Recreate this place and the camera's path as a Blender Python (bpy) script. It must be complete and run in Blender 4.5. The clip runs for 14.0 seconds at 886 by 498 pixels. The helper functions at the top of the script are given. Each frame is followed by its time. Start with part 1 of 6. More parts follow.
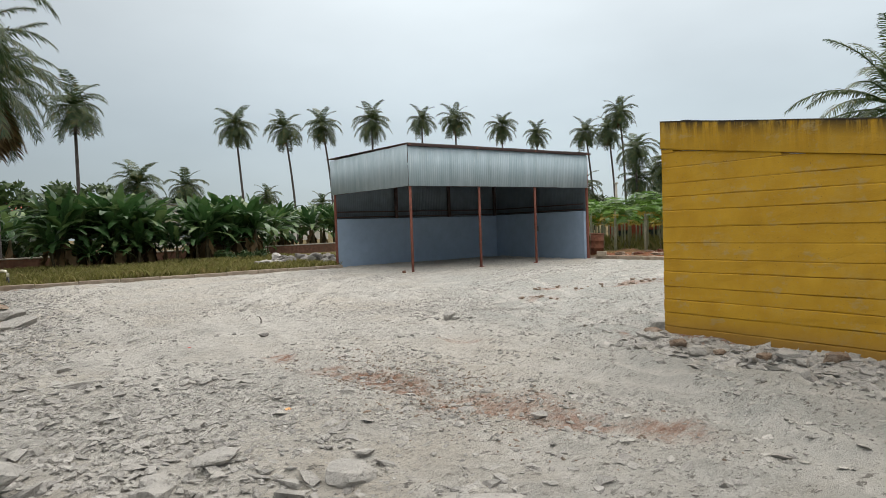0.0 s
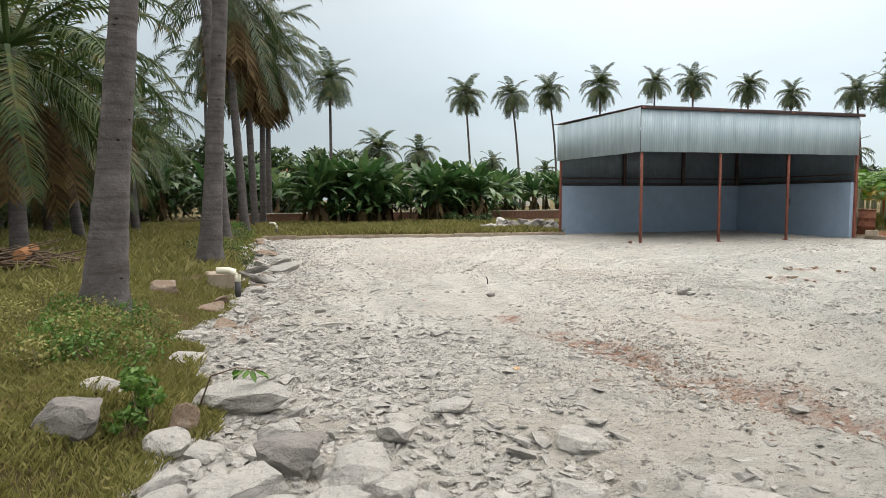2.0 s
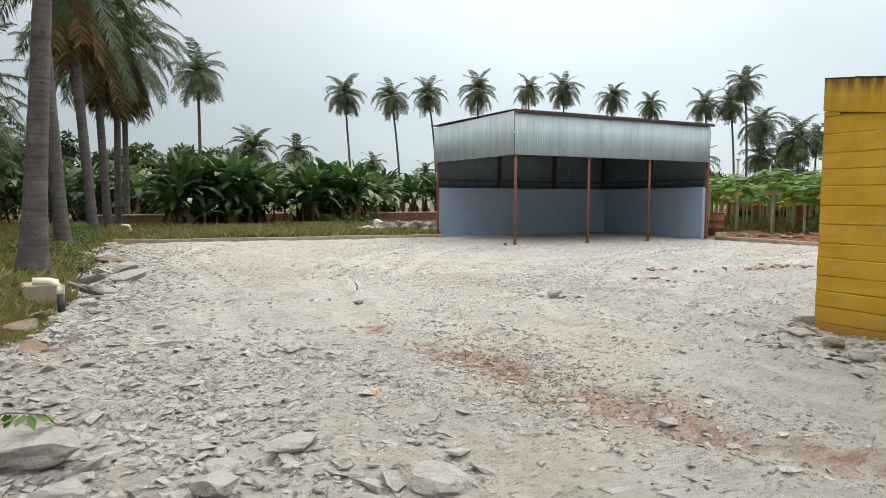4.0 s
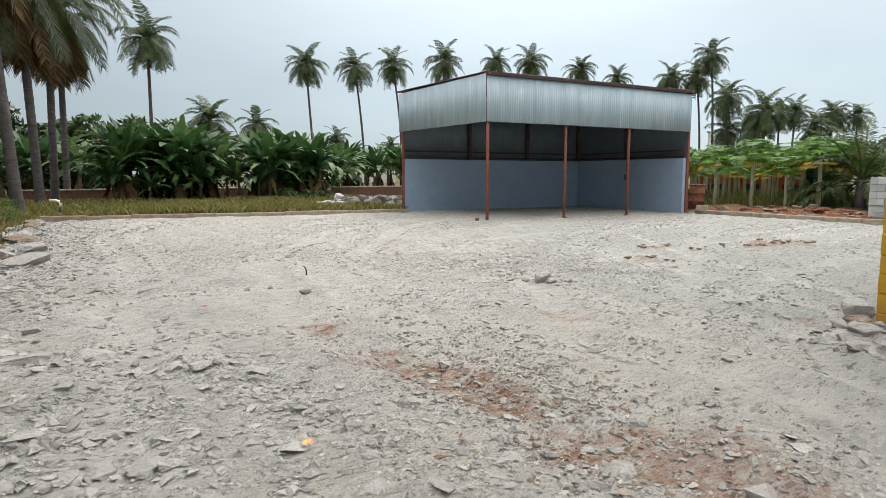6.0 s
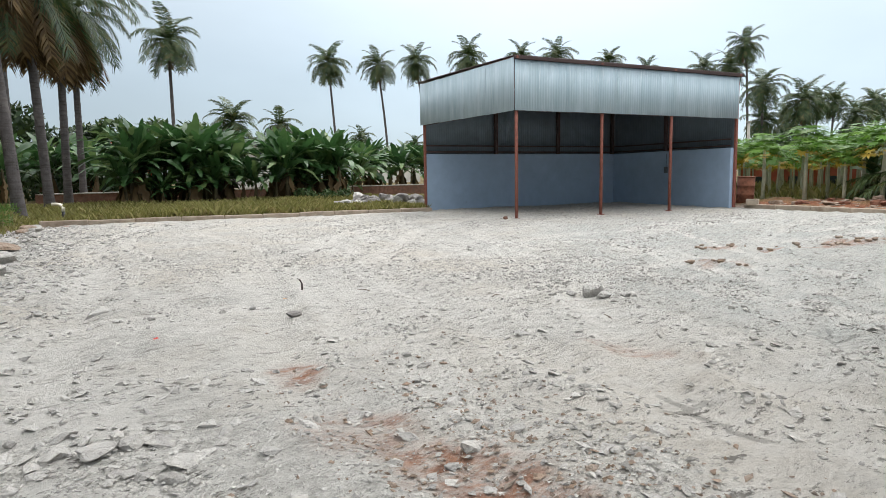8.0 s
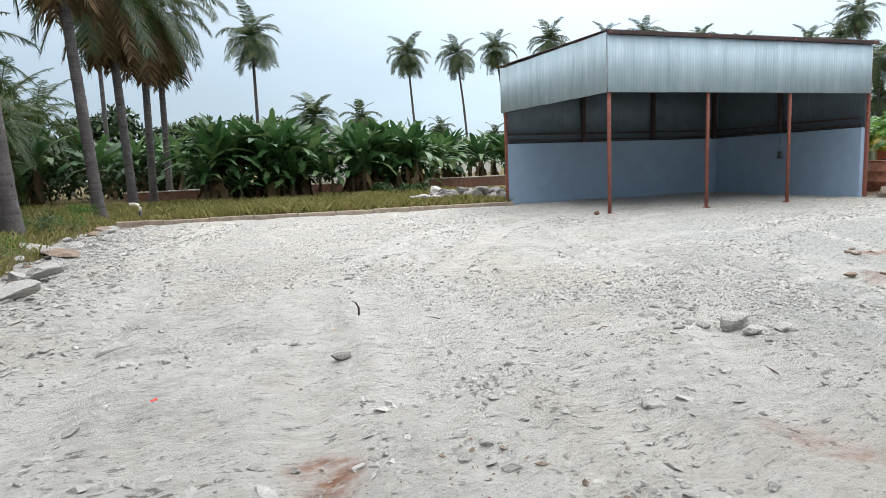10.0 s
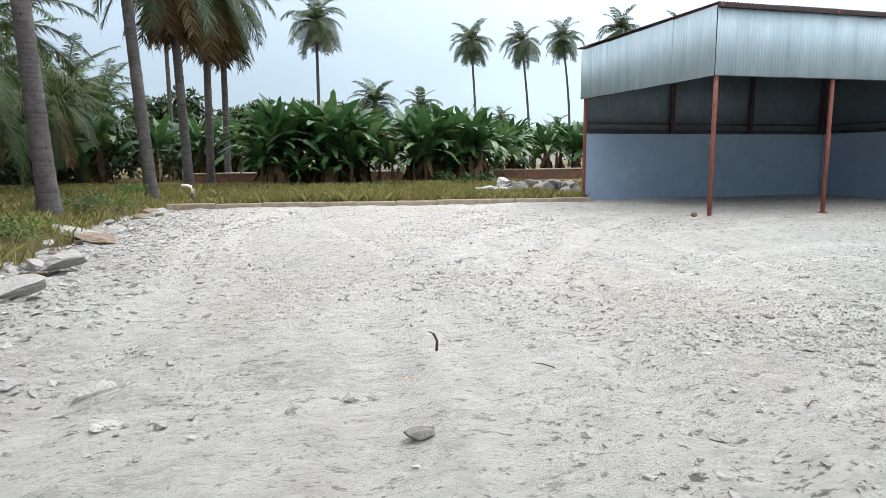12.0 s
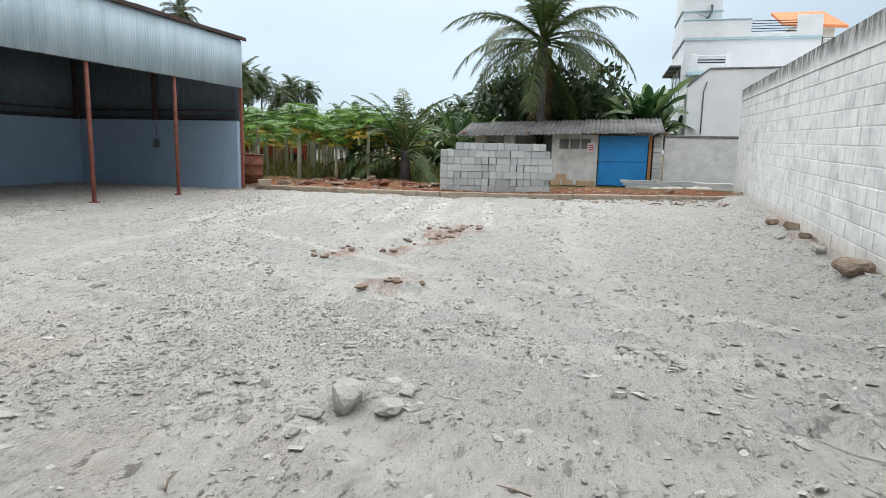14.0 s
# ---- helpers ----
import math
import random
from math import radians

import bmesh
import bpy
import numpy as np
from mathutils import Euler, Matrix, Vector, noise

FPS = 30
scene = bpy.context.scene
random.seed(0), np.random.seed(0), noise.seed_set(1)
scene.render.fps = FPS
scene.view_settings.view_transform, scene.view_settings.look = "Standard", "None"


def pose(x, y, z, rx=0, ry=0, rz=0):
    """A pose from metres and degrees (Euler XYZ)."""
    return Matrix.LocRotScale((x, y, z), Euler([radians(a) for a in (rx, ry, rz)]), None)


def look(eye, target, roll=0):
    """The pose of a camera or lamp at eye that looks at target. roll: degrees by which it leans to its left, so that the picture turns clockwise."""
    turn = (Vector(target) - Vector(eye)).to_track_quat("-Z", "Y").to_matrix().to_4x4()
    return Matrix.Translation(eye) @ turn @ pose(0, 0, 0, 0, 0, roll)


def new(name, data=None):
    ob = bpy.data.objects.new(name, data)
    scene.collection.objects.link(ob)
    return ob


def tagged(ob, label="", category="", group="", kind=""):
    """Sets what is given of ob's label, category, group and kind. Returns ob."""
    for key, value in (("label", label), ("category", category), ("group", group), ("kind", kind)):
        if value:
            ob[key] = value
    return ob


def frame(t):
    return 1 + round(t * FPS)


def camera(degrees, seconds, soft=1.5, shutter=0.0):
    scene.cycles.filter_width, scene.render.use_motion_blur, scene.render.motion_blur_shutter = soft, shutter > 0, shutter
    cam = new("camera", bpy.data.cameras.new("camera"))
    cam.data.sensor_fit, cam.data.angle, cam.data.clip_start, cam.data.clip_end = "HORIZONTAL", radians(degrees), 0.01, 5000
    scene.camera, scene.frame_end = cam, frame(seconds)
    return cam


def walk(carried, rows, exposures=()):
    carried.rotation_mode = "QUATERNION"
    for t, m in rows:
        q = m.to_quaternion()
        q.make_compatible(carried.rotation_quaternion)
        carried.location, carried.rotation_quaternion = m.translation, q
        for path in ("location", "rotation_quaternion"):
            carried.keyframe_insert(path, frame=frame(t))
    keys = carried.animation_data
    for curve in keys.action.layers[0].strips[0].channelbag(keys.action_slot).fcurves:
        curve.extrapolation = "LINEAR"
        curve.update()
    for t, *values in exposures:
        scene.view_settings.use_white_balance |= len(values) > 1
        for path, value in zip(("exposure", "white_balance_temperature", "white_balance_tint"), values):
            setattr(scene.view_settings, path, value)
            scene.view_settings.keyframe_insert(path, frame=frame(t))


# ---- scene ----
cam = camera(70.0, 14.0, soft=0.8)
PATH = [
    (0, (-11.816, -18.454, 1.555), (-10.658, -16.825, 1.485), -2.0),
    (0.2, (-11.863, -18.44, 1.527), (-10.794, -16.751, 1.445), -1.9),
    (0.5, (-11.882, -18.367, 1.525), (-11.052, -16.55, 1.437), -1.5),
    (1, (-11.901, -18.29, 1.516), (-11.416, -16.353, 1.407), -0.9),
    (1.5, (-11.911, -18.296, 1.51), (-11.475, -16.35, 1.371), -0.4),
    (2, (-11.883, -18.273, 1.504), (-11.344, -16.353, 1.346), -0.3),
    (2.5, (-11.786, -18.278, 1.513), (-11.12, -16.399, 1.364), 0.3),
    (3, (-11.666, -18.185, 1.487), (-10.945, -16.337, 1.229), -0.3),
    (3.5, (-11.557, -17.993, 1.49), (-10.75, -16.18, 1.238), -0.2),
    (4, (-11.479, -17.785, 1.493), (-10.594, -15.998, 1.34), 0.1),
    (4.2, (-11.384, -17.676, 1.47), (-10.439, -15.919, 1.331), -0.6),
    (6.3, (-10.576, -16.067, 1.37), (-9.593, -14.341, 1.133), -0.2),
    (6.5, (-10.463, -15.927, 1.366), (-9.467, -14.203, 1.177), -1.2),
    (7, (-10.227, -15.539, 1.286), (-9.098, -13.902, 1.076), -0.7),
    (7.1, (-10.128, -15.501, 1.281), (-9.129, -13.777, 1.101), -1.2),
    (7.2, (-10.109, -15.429, 1.281), (-9.080, -13.727, 1.077), -1.0),
    (7.5, (-10.053, -15.214, 1.282), (-9.147, -13.459, 0.969), -0.5),
    (7.7, (-10.0, -15.076, 1.277), (-9.097, -13.306, 1.049), -1.0),
    (9.8, (-9.388, -13.688, 1.348), (-8.6, -11.879, 1.023), -0.7),
    (10, (-9.314, -13.532, 1.346), (-8.647, -11.664, 1.089), -2.2),
    (10.5, (-9.247, -13.122, 1.362), (-8.736, -11.209, 1.084), -0.4),
    (11, (-9.229, -12.691, 1.355), (-8.745, -10.782, 1.005), -1.9),
    (11.3, (-9.198, -12.455, 1.344), (-8.830, -10.505, 1.093), -2.4),
    (11.5, (-9.178, -12.298, 1.336), (-8.878, -10.345, 1.023), -1.5),
    (12, (-9.148, -11.852, 1.297), (-8.643, -9.938, 1.015), -0.4),
    (12.5, (-9.011, -11.442, 1.299), (-8.287, -9.593, 1.065), -1.6),
    (12.6, (-9.009, -11.406, 1.305), (-8.219, -9.587, 1.05), -1.2),
    (13, (-8.902, -11.172, 1.304), (-7.652, -9.631, 1.051), 1.6),
    (13.1, (-8.858, -11.122, 1.305), (-7.477, -9.708, 1.003), 1.9),
    (13.4, (-8.77, -10.969, 1.319), (-7.128, -9.888, 0.950), 0.7),
    (13.5, (-8.74, -10.918, 1.324), (-7.033, -9.947, 0.948), 1.0),
    (14, (-8.459, -10.887, 1.35), (-6.546, -10.394, 1.036), 1.3),
]
walk(cam, [(t, look(e, g, r)) for t, e, g, r in PATH],
     [(0, -0.36, 6750, 10), (0.6, -0.18, 6800, 10), (1.5, 0.0, 6800, 10), (3.0, -0.04, 6750, 10), (3.6, 0.06, 6800, 10), (4.2, -0.08, 6800, 10), (6.5, -0.1, 6550, 10), (7.6, 0.02, 6420, 10),
      (9.8, 0.2, 6200, 10), (11.5, 0.3, 6150, 10), (12.5, 0.35, 6150, 10), (13.1, 0.2, 6200, 10), (14.0, 0.02, 6300, 10)])

# ---- light ----
world = bpy.data.worlds.new("overcast_sky")
scene.world = world
world.use_nodes = True
wn, wl = world.node_tree.nodes, world.node_tree.links
wn.clear()
w_out = wn.new("ShaderNodeOutputWorld")
w_bg = wn.new("ShaderNodeBackground")
w_sky = wn.new("ShaderNodeTexSky")
w_sky.sky_type = 'NISHITA'
w_sky.sun_disc = False
w_sky.sun_elevation, w_sky.sun_rotation = radians(58), radians(60)
w_skys = wn.new("ShaderNodeVectorMath")
w_skys.operation = 'SCALE'
w_skys.inputs['Scale'].default_value = 0.12
w_tc = wn.new("ShaderNodeTexCoord")
w_sep = wn.new("ShaderNodeSeparateXYZ")
w_ramp = wn.new("ShaderNodeValToRGB")
w_noise = wn.new("ShaderNodeTexNoise")
w_noise.inputs['Scale'].default_value = 1.6
w_noise.inputs['Detail'].default_value = 5
w_map = wn.new("ShaderNodeMapping")
w_map.inputs['Scale'].default_value = (1, 1, 2.6)
w_cl = wn.new("ShaderNodeMapRange")
w_cl.inputs['From Min'].default_value, w_cl.inputs['From Max'].default_value = 0.3, 0.7
w_cl.inputs['To Min'].default_value, w_cl.inputs['To Max'].default_value = 0.9, 1.12
w_mul = wn.new("ShaderNodeVectorMath")
w_mul.operation = 'SCALE'
w_mix = wn.new("ShaderNodeMixRGB")
w_mix.inputs[0].default_value = 0.86
e = w_ramp.color_ramp.elements
e[0].position, e[0].color = 0.0, (0.44, 0.535, 0.60, 1)
e[1].position, e[1].color = 0.85, (3.1, 3.05, 2.98, 1)
k = e.new(0.16)
k.color = (0.51, 0.60, 0.66, 1)
k = e.new(0.36)
k.color = (0.73, 0.81, 0.86, 1)
wl.new(w_tc.outputs['Generated'], w_sep.inputs[0])
wl.new(w_sep.outputs['Z'], w_ramp.inputs[0])
wl.new(w_tc.outputs['Generated'], w_map.inputs[0])
wl.new(w_map.outputs[0], w_noise.inputs['Vector'])
wl.new(w_noise.outputs['Fac'], w_cl.inputs['Value'])
wl.new(w_ramp.outputs[0], w_mul.inputs[0])
wl.new(w_cl.outputs[0], w_mul.inputs['Scale'])
wl.new(w_sky.outputs[0], w_skys.inputs[0])
wl.new(w_skys.outputs[0], w_mix.inputs[1])
w_dot = wn.new("ShaderNodeVectorMath")
w_dot.operation = 'DOT_PRODUCT'
w_dot.inputs[1].default_value = Vector((30, 18, 20)).normalized()
w_glow = wn.new("ShaderNodeMapRange")
w_glow.interpolation_type = 'SMOOTHSTEP'
w_glow.inputs['From Min'].default_value, w_glow.inputs['From Max'].default_value = 0.45, 1.0
w_glow.inputs['To Min'].default_value, w_glow.inputs['To Max'].default_value = 0.97, 1.6
w_mul2 = wn.new("ShaderNodeVectorMath")
w_mul2.operation = 'SCALE'
wl.new(w_tc.outputs['Generated'], w_dot.inputs[0])
wl.new(w_dot.outputs['Value'], w_glow.inputs['Value'])
wl.new(w_mul.outputs[0], w_mul2.inputs[0])
wl.new(w_glow.outputs[0], w_mul2.inputs['Scale'])
wl.new(w_mul2.outputs[0], w_mix.inputs[2])
wl.new(w_mix.outputs[0], w_bg.inputs['Color'])
w_bg.inputs['Strength'].default_value = 1.0
wl.new(w_bg.outputs[0], w_out.inputs[0])

sun = new("sun", bpy.data.lights.new("sun", 'SUN'))
sun.data.energy, sun.data.angle, sun.data.color = 1.1, radians(30), (1, 0.97, 0.92)
sun.matrix_world = look((30, 18, 36), (0, 0, 0))


# ---- material helpers ----
class Mat:
    """A principled node material with short ways to wire it."""

    def __init__(self, name, rough=0.8, metal=0.0, spec=0.3):
        self.m = bpy.data.materials.new(name)
        self.m.use_nodes = True
        self.nt = self.m.node_tree
        self.b = self.nt.nodes["Principled BSDF"]
        self.b.inputs['Roughness'].default_value = rough
        self.b.inputs['Metallic'].default_value = metal
        self.b.inputs['Specular IOR Level'].default_value = spec
        self.tc = self.node("ShaderNodeTexCoord")

    def node(self, kind):
        return self.nt.nodes.new(kind)

    def link(self, a, b):
        self.nt.links.new(a, b)

    def pos(self, scale=(1, 1, 1), world=True):
        mp = self.node("ShaderNodeMapping")
        mp.inputs['Scale'].default_value = scale
        if world:
            g = self.node("ShaderNodeNewGeometry")
            self.link(g.outputs['Position'], mp.inputs[0])
        else:
            self.link(self.tc.outputs['Object'], mp.inputs[0])
        return mp.outputs[0]

    def noise(self, scale, detail=4, vec=None, rough=0.55):
        n = self.node("ShaderNodeTexNoise")
        n.inputs['Scale'].default_value = scale
        n.inputs['Detail'].default_value = detail
        n.inputs['Roughness'].default_value = rough
        self.link(vec if vec is not None else self.pos(), n.inputs['Vector'])
        return n.outputs['Fac']

    def voronoi(self, scale, vec=None, feature='F1', out='Distance'):
        n = self.node("ShaderNodeTexVoronoi")
        n.feature = feature
        n.inputs['Scale'].default_value = scale
        self.link(vec if vec is not None else self.pos(), n.inputs['Vector'])
        return n.outputs[out]

    def ramp(self, fac, stops):
        r = self.node("ShaderNodeValToRGB")
        el = r.color_ramp.elements
        while len(el) < len(stops):
            el.new(0.5)
        for q, (p, c) in zip(el, stops):
            q.position = p
            q.color = (*c, 1) if len(c) == 3 else c
        self.link(fac, r.inputs[0])
        return r.outputs[0]

    def val(self, fac, a, b, lo=0.0, hi=1.0):
        r = self.node("ShaderNodeMapRange")
        for key, v in (('From Min', a), ('From Max', b), ('To Min', lo), ('To Max', hi)):
            r.inputs[key].default_value = v
        self.link(fac, r.inputs['Value'])
        return r.outputs[0]

    def mix(self, fac, a, b, mode='MIX'):
        n = self.node("ShaderNodeMixRGB")
        n.blend_type = mode
        for sock, v in zip(n.inputs, (fac, a, b)):
            if isinstance(v, (int, float)):
                sock.default_value = v
            elif isinstance(v, tuple):
                sock.default_value = (*v, 1)
            else:
                self.link(v, sock)
        return n.outputs[0]

    def math(self, op, a, b=0.0):
        n = self.node("ShaderNodeMath")
        n.operation = op
        for sock, v in zip(n.inputs, (a, b)):
            if isinstance(v, (int, float)):
                sock.default_value = v
            else:
                self.link(v, sock)
        return n.outputs[0]

    def attr(self, name):
        n = self.node("ShaderNodeAttribute")
        n.attribute_name = name
        return n.outputs['Fac']

    def island(self):
        return self.node("ShaderNodeNewGeometry").outputs['Random Per Island']

    def random(self):
        return self.node("ShaderNodeObjectInfo").outputs['Random']

    def color(self, c):
        self.link(c, self.b.inputs['Base Color'])
        return self

    def rough(self, r):
        self.link(r, self.b.inputs['Roughness'])
        return self

    def bump(self, h, strength=0.5, dist=0.02):
        n = self.node("ShaderNodeBump")
        n.inputs['Strength'].default_value = strength
        n.inputs['Distance'].default_value = dist
        self.link(h, n.inputs['Height'])
        self.link(n.outputs[0], self.b.inputs['Normal'])
        return self

    def thin(self, c, amount=0.3):
        """Lets some light through, as leaves do."""
        t = self.node("ShaderNodeBsdfTranslucent")
        self.link(c, t.inputs['Color'])
        mx = self.node("ShaderNodeMixShader")
        mx.inputs[0].default_value = amount
        self.link(self.b.outputs[0], mx.inputs[1])
        self.link(t.outputs[0], mx.inputs[2])
        self.link(mx.outputs[0], self.nt.nodes["Material Output"].inputs[0])
        return self


def leaf_mat(name, dark, mid, light, amount=0.25, rough=0.5, tips=None, per_object=False):
    m = Mat(name, rough, spec=0.35)
    r = m.random() if per_object else m.island()
    c = m.ramp(r, [(0.0, dark), (0.55, mid), (1.0, light)])
    c = m.mix(m.val(m.noise(1.3, 3), 0.3, 0.7, 0.0, 0.5), c, tuple(q * 0.6 for q in mid))
    if tips:
        c = m.mix(m.val(m.noise(2.4, 3), 0.55, 0.75, 0.0, 0.7), c, tips)
    m.color(c).thin(c, amount)
    return m.m


def plain_mat(name, base, var=0.25, scale=8, rough=0.8, metal=0.0, bump=0.3, dist=0.01, stain=None, spec=0.3):
    """A surface with grain at two scales and, where given, stains of another colour."""
    m = Mat(name, rough, metal, spec)
    lo, hi = tuple(q * (1 - var) for q in base), tuple(min(1, q * (1 + var)) for q in base)
    c = m.ramp(m.noise(scale, 6), [(0.3, lo), (0.7, hi)])
    c = m.mix(m.val(m.noise(scale * 0.13, 4), 0.4, 0.65, 0.0, 0.4), c, lo)
    if stain:
        c = m.mix(m.val(m.noise(scale * 0.3, 6, rough=0.7), 0.52, 0.72, 0.0, 0.8), c, stain)
    m.color(c)
    m.bump(m.noise(scale * 4, 5), bump, dist)
    return m.m


# ---- mesh helpers ----
def mesh_of(name, verts, faces, mats, smooth=False, index=None):
    me = bpy.data.meshes.new(name)
    me.from_pydata([tuple(v) for v in verts], [], [tuple(f) for f in faces])
    for q in mats if isinstance(mats, (list, tuple)) else [mats]:
        me.materials.append(q)
    if index is not None:
        me.polygons.foreach_set("material_index", index)
    if smooth:
        me.polygons.foreach_set("use_smooth", [True] * len(me.polygons))
    me.update()
    return me


def thing(name, label, category, m=None, group="", kind=""):
    ob = new(name)
    ob.empty_display_size = 0.2
    if m is not None:
        ob.matrix_world = m
    return tagged(ob, label, category, group, kind)


def part(name, bm, material, parent, label=""):
    """Links a bmesh, or a finished mesh, as one mesh object under a thing."""
    if isinstance(bm, bpy.types.Mesh):
        me = bm
    else:
        me = bpy.data.meshes.new(name)
        bm.to_mesh(me)
        bm.free()
        me.materials.append(material)
    ob = new(name, me)
    ob.parent = parent
    return tagged(ob, label)


def single(name, bm, material, label, category="", group="", kind=""):
    ob = part(name, bm, material, None)
    return tagged(ob, label, category, group, kind)


def box(bm, lo, hi, bevel=0.0, m=None):
    """Adds a box from corner lo to corner hi."""
    c = [(a + b) / 2 for a, b in zip(lo, hi)]
    s = [abs(b - a) for a, b in zip(lo, hi)]
    mat = Matrix.Translation(c) @ Matrix.Diagonal((*s, 1))
    if m is not None:
        mat = m @ mat
    got = bmesh.ops.create_cube(bm, size=1, matrix=mat)
    if bevel:
        edges = {q for v in got['verts'] for q in v.link_edges}
        bmesh.ops.bevel(bm, geom=list(edges), offset=bevel, segments=1, affect='EDGES')
    return bm


def boxed(lo, hi, bevel=0.0, m=None):
    return box(bmesh.new(), lo, hi, bevel, m)


def tube(bm, pts, radii, sides=8, cap=True):
    """Adds a round, tapered tube along the points."""
    rings = []
    pts = [Vector(p) for p in pts]
    for i, p in enumerate(pts):
        d = (pts[min(i + 1, len(pts) - 1)] - pts[max(i - 1, 0)]).normalized()
        u = d.orthogonal() if abs(d.z) < 0.95 else Vector((1, 0, 0))
        u = (u - d * u.dot(d)).normalized()
        v = d.cross(u)
        r = radii[i] if isinstance(radii, (list, tuple)) else radii
        rings.append([bm.verts.new(p + (u * math.cos(a) + v * math.sin(a)) * r)
                      for a in (2 * math.pi * j / sides for j in range(sides))])
    for a, b in zip(rings, rings[1:]):
        for j in range(sides):
            f = bm.faces.new((a[j], a[(j + 1) % sides], b[(j + 1) % sides], b[j]))
            f.smooth = True
    if cap:
        bm.faces.new(rings[0][::-1])
        bm.faces.new(rings[-1])
    return bm


def corrugated(width, height, pitch=0.09, depth=0.013, thick=0.004, steps=4):
    """A corrugated sheet in the xz plane, ribs upright, with its own thickness."""
    n = int(width / pitch * steps)
    bm = bmesh.new()
    cols = []
    for i in range(n + 1):
        x = width * i / n
        y = depth * 0.5 * math.sin(2 * math.pi * x / pitch)
        cols.append([bm.verts.new((x, y + dy, z)) for dy, z in ((0, 0), (0, height), (thick, height), (thick, 0))])
    for a, b in zip(cols, cols[1:]):
        for j in range(4):
            f = bm.faces.new((a[j], b[j], b[(j + 1) % 4], a[(j + 1) % 4]))
            f.smooth = j in (0, 2)
    bm.faces.new(cols[0][::-1])
    bm.faces.new(cols[-1])
    bmesh.ops.recalc_face_normals(bm, faces=bm.faces)
    return bm


class Lattice:
    """Smooth value noise over the plan, on numpy arrays."""

    def __init__(self, seed):
        self.g = np.random.default_rng(seed).random((256, 256))

    def one(self, x, y):
        xi, yi = np.floor(x).astype(int), np.floor(y).astype(int)
        fx, fy = x - xi, y - yi
        fx, fy = fx * fx * (3 - 2 * fx), fy * fy * (3 - 2 * fy)
        g = self.g
        a, b = g[xi % 256, yi % 256], g[(xi + 1) % 256, yi % 256]
        c, d = g[xi % 256, (yi + 1) % 256], g[(xi + 1) % 256, (yi + 1) % 256]
        return (a + (b - a) * fx) * (1 - fy) + (c + (d - c) * fx) * fy - 0.5

    def fbm(self, x, y, scale, octaves=4, gain=0.5):
        out, amp = 0.0, 1.0
        for _ in range(octaves):
            out = out + amp * self.one(x * scale + 31.7, y * scale + 11.3)
            scale, amp = scale * 2.03, amp * gain
        return out


LAT = Lattice(5)


def smooth(a, b, x):
    t = np.clip((x - a) / (b - a), 0, 1)
    return t * t * (3 - 2 * t)


def near_line(x, y, pts):
    """Distance in plan from a polyline, and how far along it."""
    best = np.full(np.shape(x), 1e9)
    for (ax, ay), (bx, by) in zip(pts, pts[1:]):
        dx, dy = bx - ax, by - ay
        t = np.clip(((x - ax) * dx + (y - ay) * dy) / (dx * dx + dy * dy), 0, 1)
        best = np.minimum(best, np.hypot(x - ax - t * dx, y - ay - t * dy))
    return best


# ---- the lie of the land ----
KERB_WEST = [(-12.0, 6.6), (-7.0, 5.95), (-0.05, 5.35)]
KERB_EAST = [(8.95, -0.45), (8.85, -6.3), (11.9, -14.7)]
RUTS = [
    [(-6.0, -19.5), (-8.2, -15.0), (-9.0, -11.0), (-8.3, -6.0), (-5.5, -1.5), (-2.5, 1.2)],
    [(-4.6, -18.5), (-6.6, -15.0), (-7.4, -11.0), (-6.7, -6.2), (-4.0, -2.0), (-1.0, 0.8)],
    [(-11.2, -17.0), (-10.6, -12.0), (-10.2, -6.0), (-10.4, 0.0), (-9.2, 4.0)],
    [(-8.0, -14.0), (-5.5, -9.5), (-1.5, -6.0), (3.0, -3.5), (7.0, -3.0)],
    [(-7.4, -16.2), (-4.6, -11.2), (-0.5, -8.0), (3.5, -5.6), (8.0, -5.2)],
    [(-6.5, -12.5), (-2.0, -10.8), (4.0, -10.2), (9.0, -10.0)],
]

TRACKS = []
_r = random.Random(12)
for _k in range(26):
    _x, _y, _a = _r.uniform(-9.5, -3.0), -19.5, radians(_r.uniform(78, 112))
    _bend, _t = radians(_r.uniform(-4.5, 2.5)), []
    for _i in range(14):
        _t.append((_x, _y))
        _x, _y, _a = _x + 2.0 * math.cos(_a), _y + 2.0 * math.sin(_a), _a + _bend
    TRACKS.append(_t)
for _k in range(12):
    _y = _r.uniform(-12, 2)
    TRACKS.append([(-11, _y - 1 + _r.uniform(-2, 2)), (-6, _y + _r.uniform(-0.6, 0.6)), (0, _y + _r.uniform(0, 1.5)), (8, _y + _r.uniform(0, 2))])


def edge_x(y):
    """Where the yard's stone meets the grass along the palms."""
    return np.interp(y, [-18, -15, -13.7, -12.6, -11, -9.5, -8, 0], [-12.6, -12.72, -12.35, -12.65, -12.9, -12.55, -12.2, -12.2])


def wall_line(x):
    return -13.33 - (x + 4.6) * 0.0875


def coarse_zone(x, y):
    """The grey-green gravel towards the boundary wall, 0 to 1."""
    return smooth(-7.0, -3.8, x - 0.35 * (y + 10) + 3.0 * LAT.fbm(x, y, 0.4, 4)) * (1 - smooth(-6.0, 1.0, y))


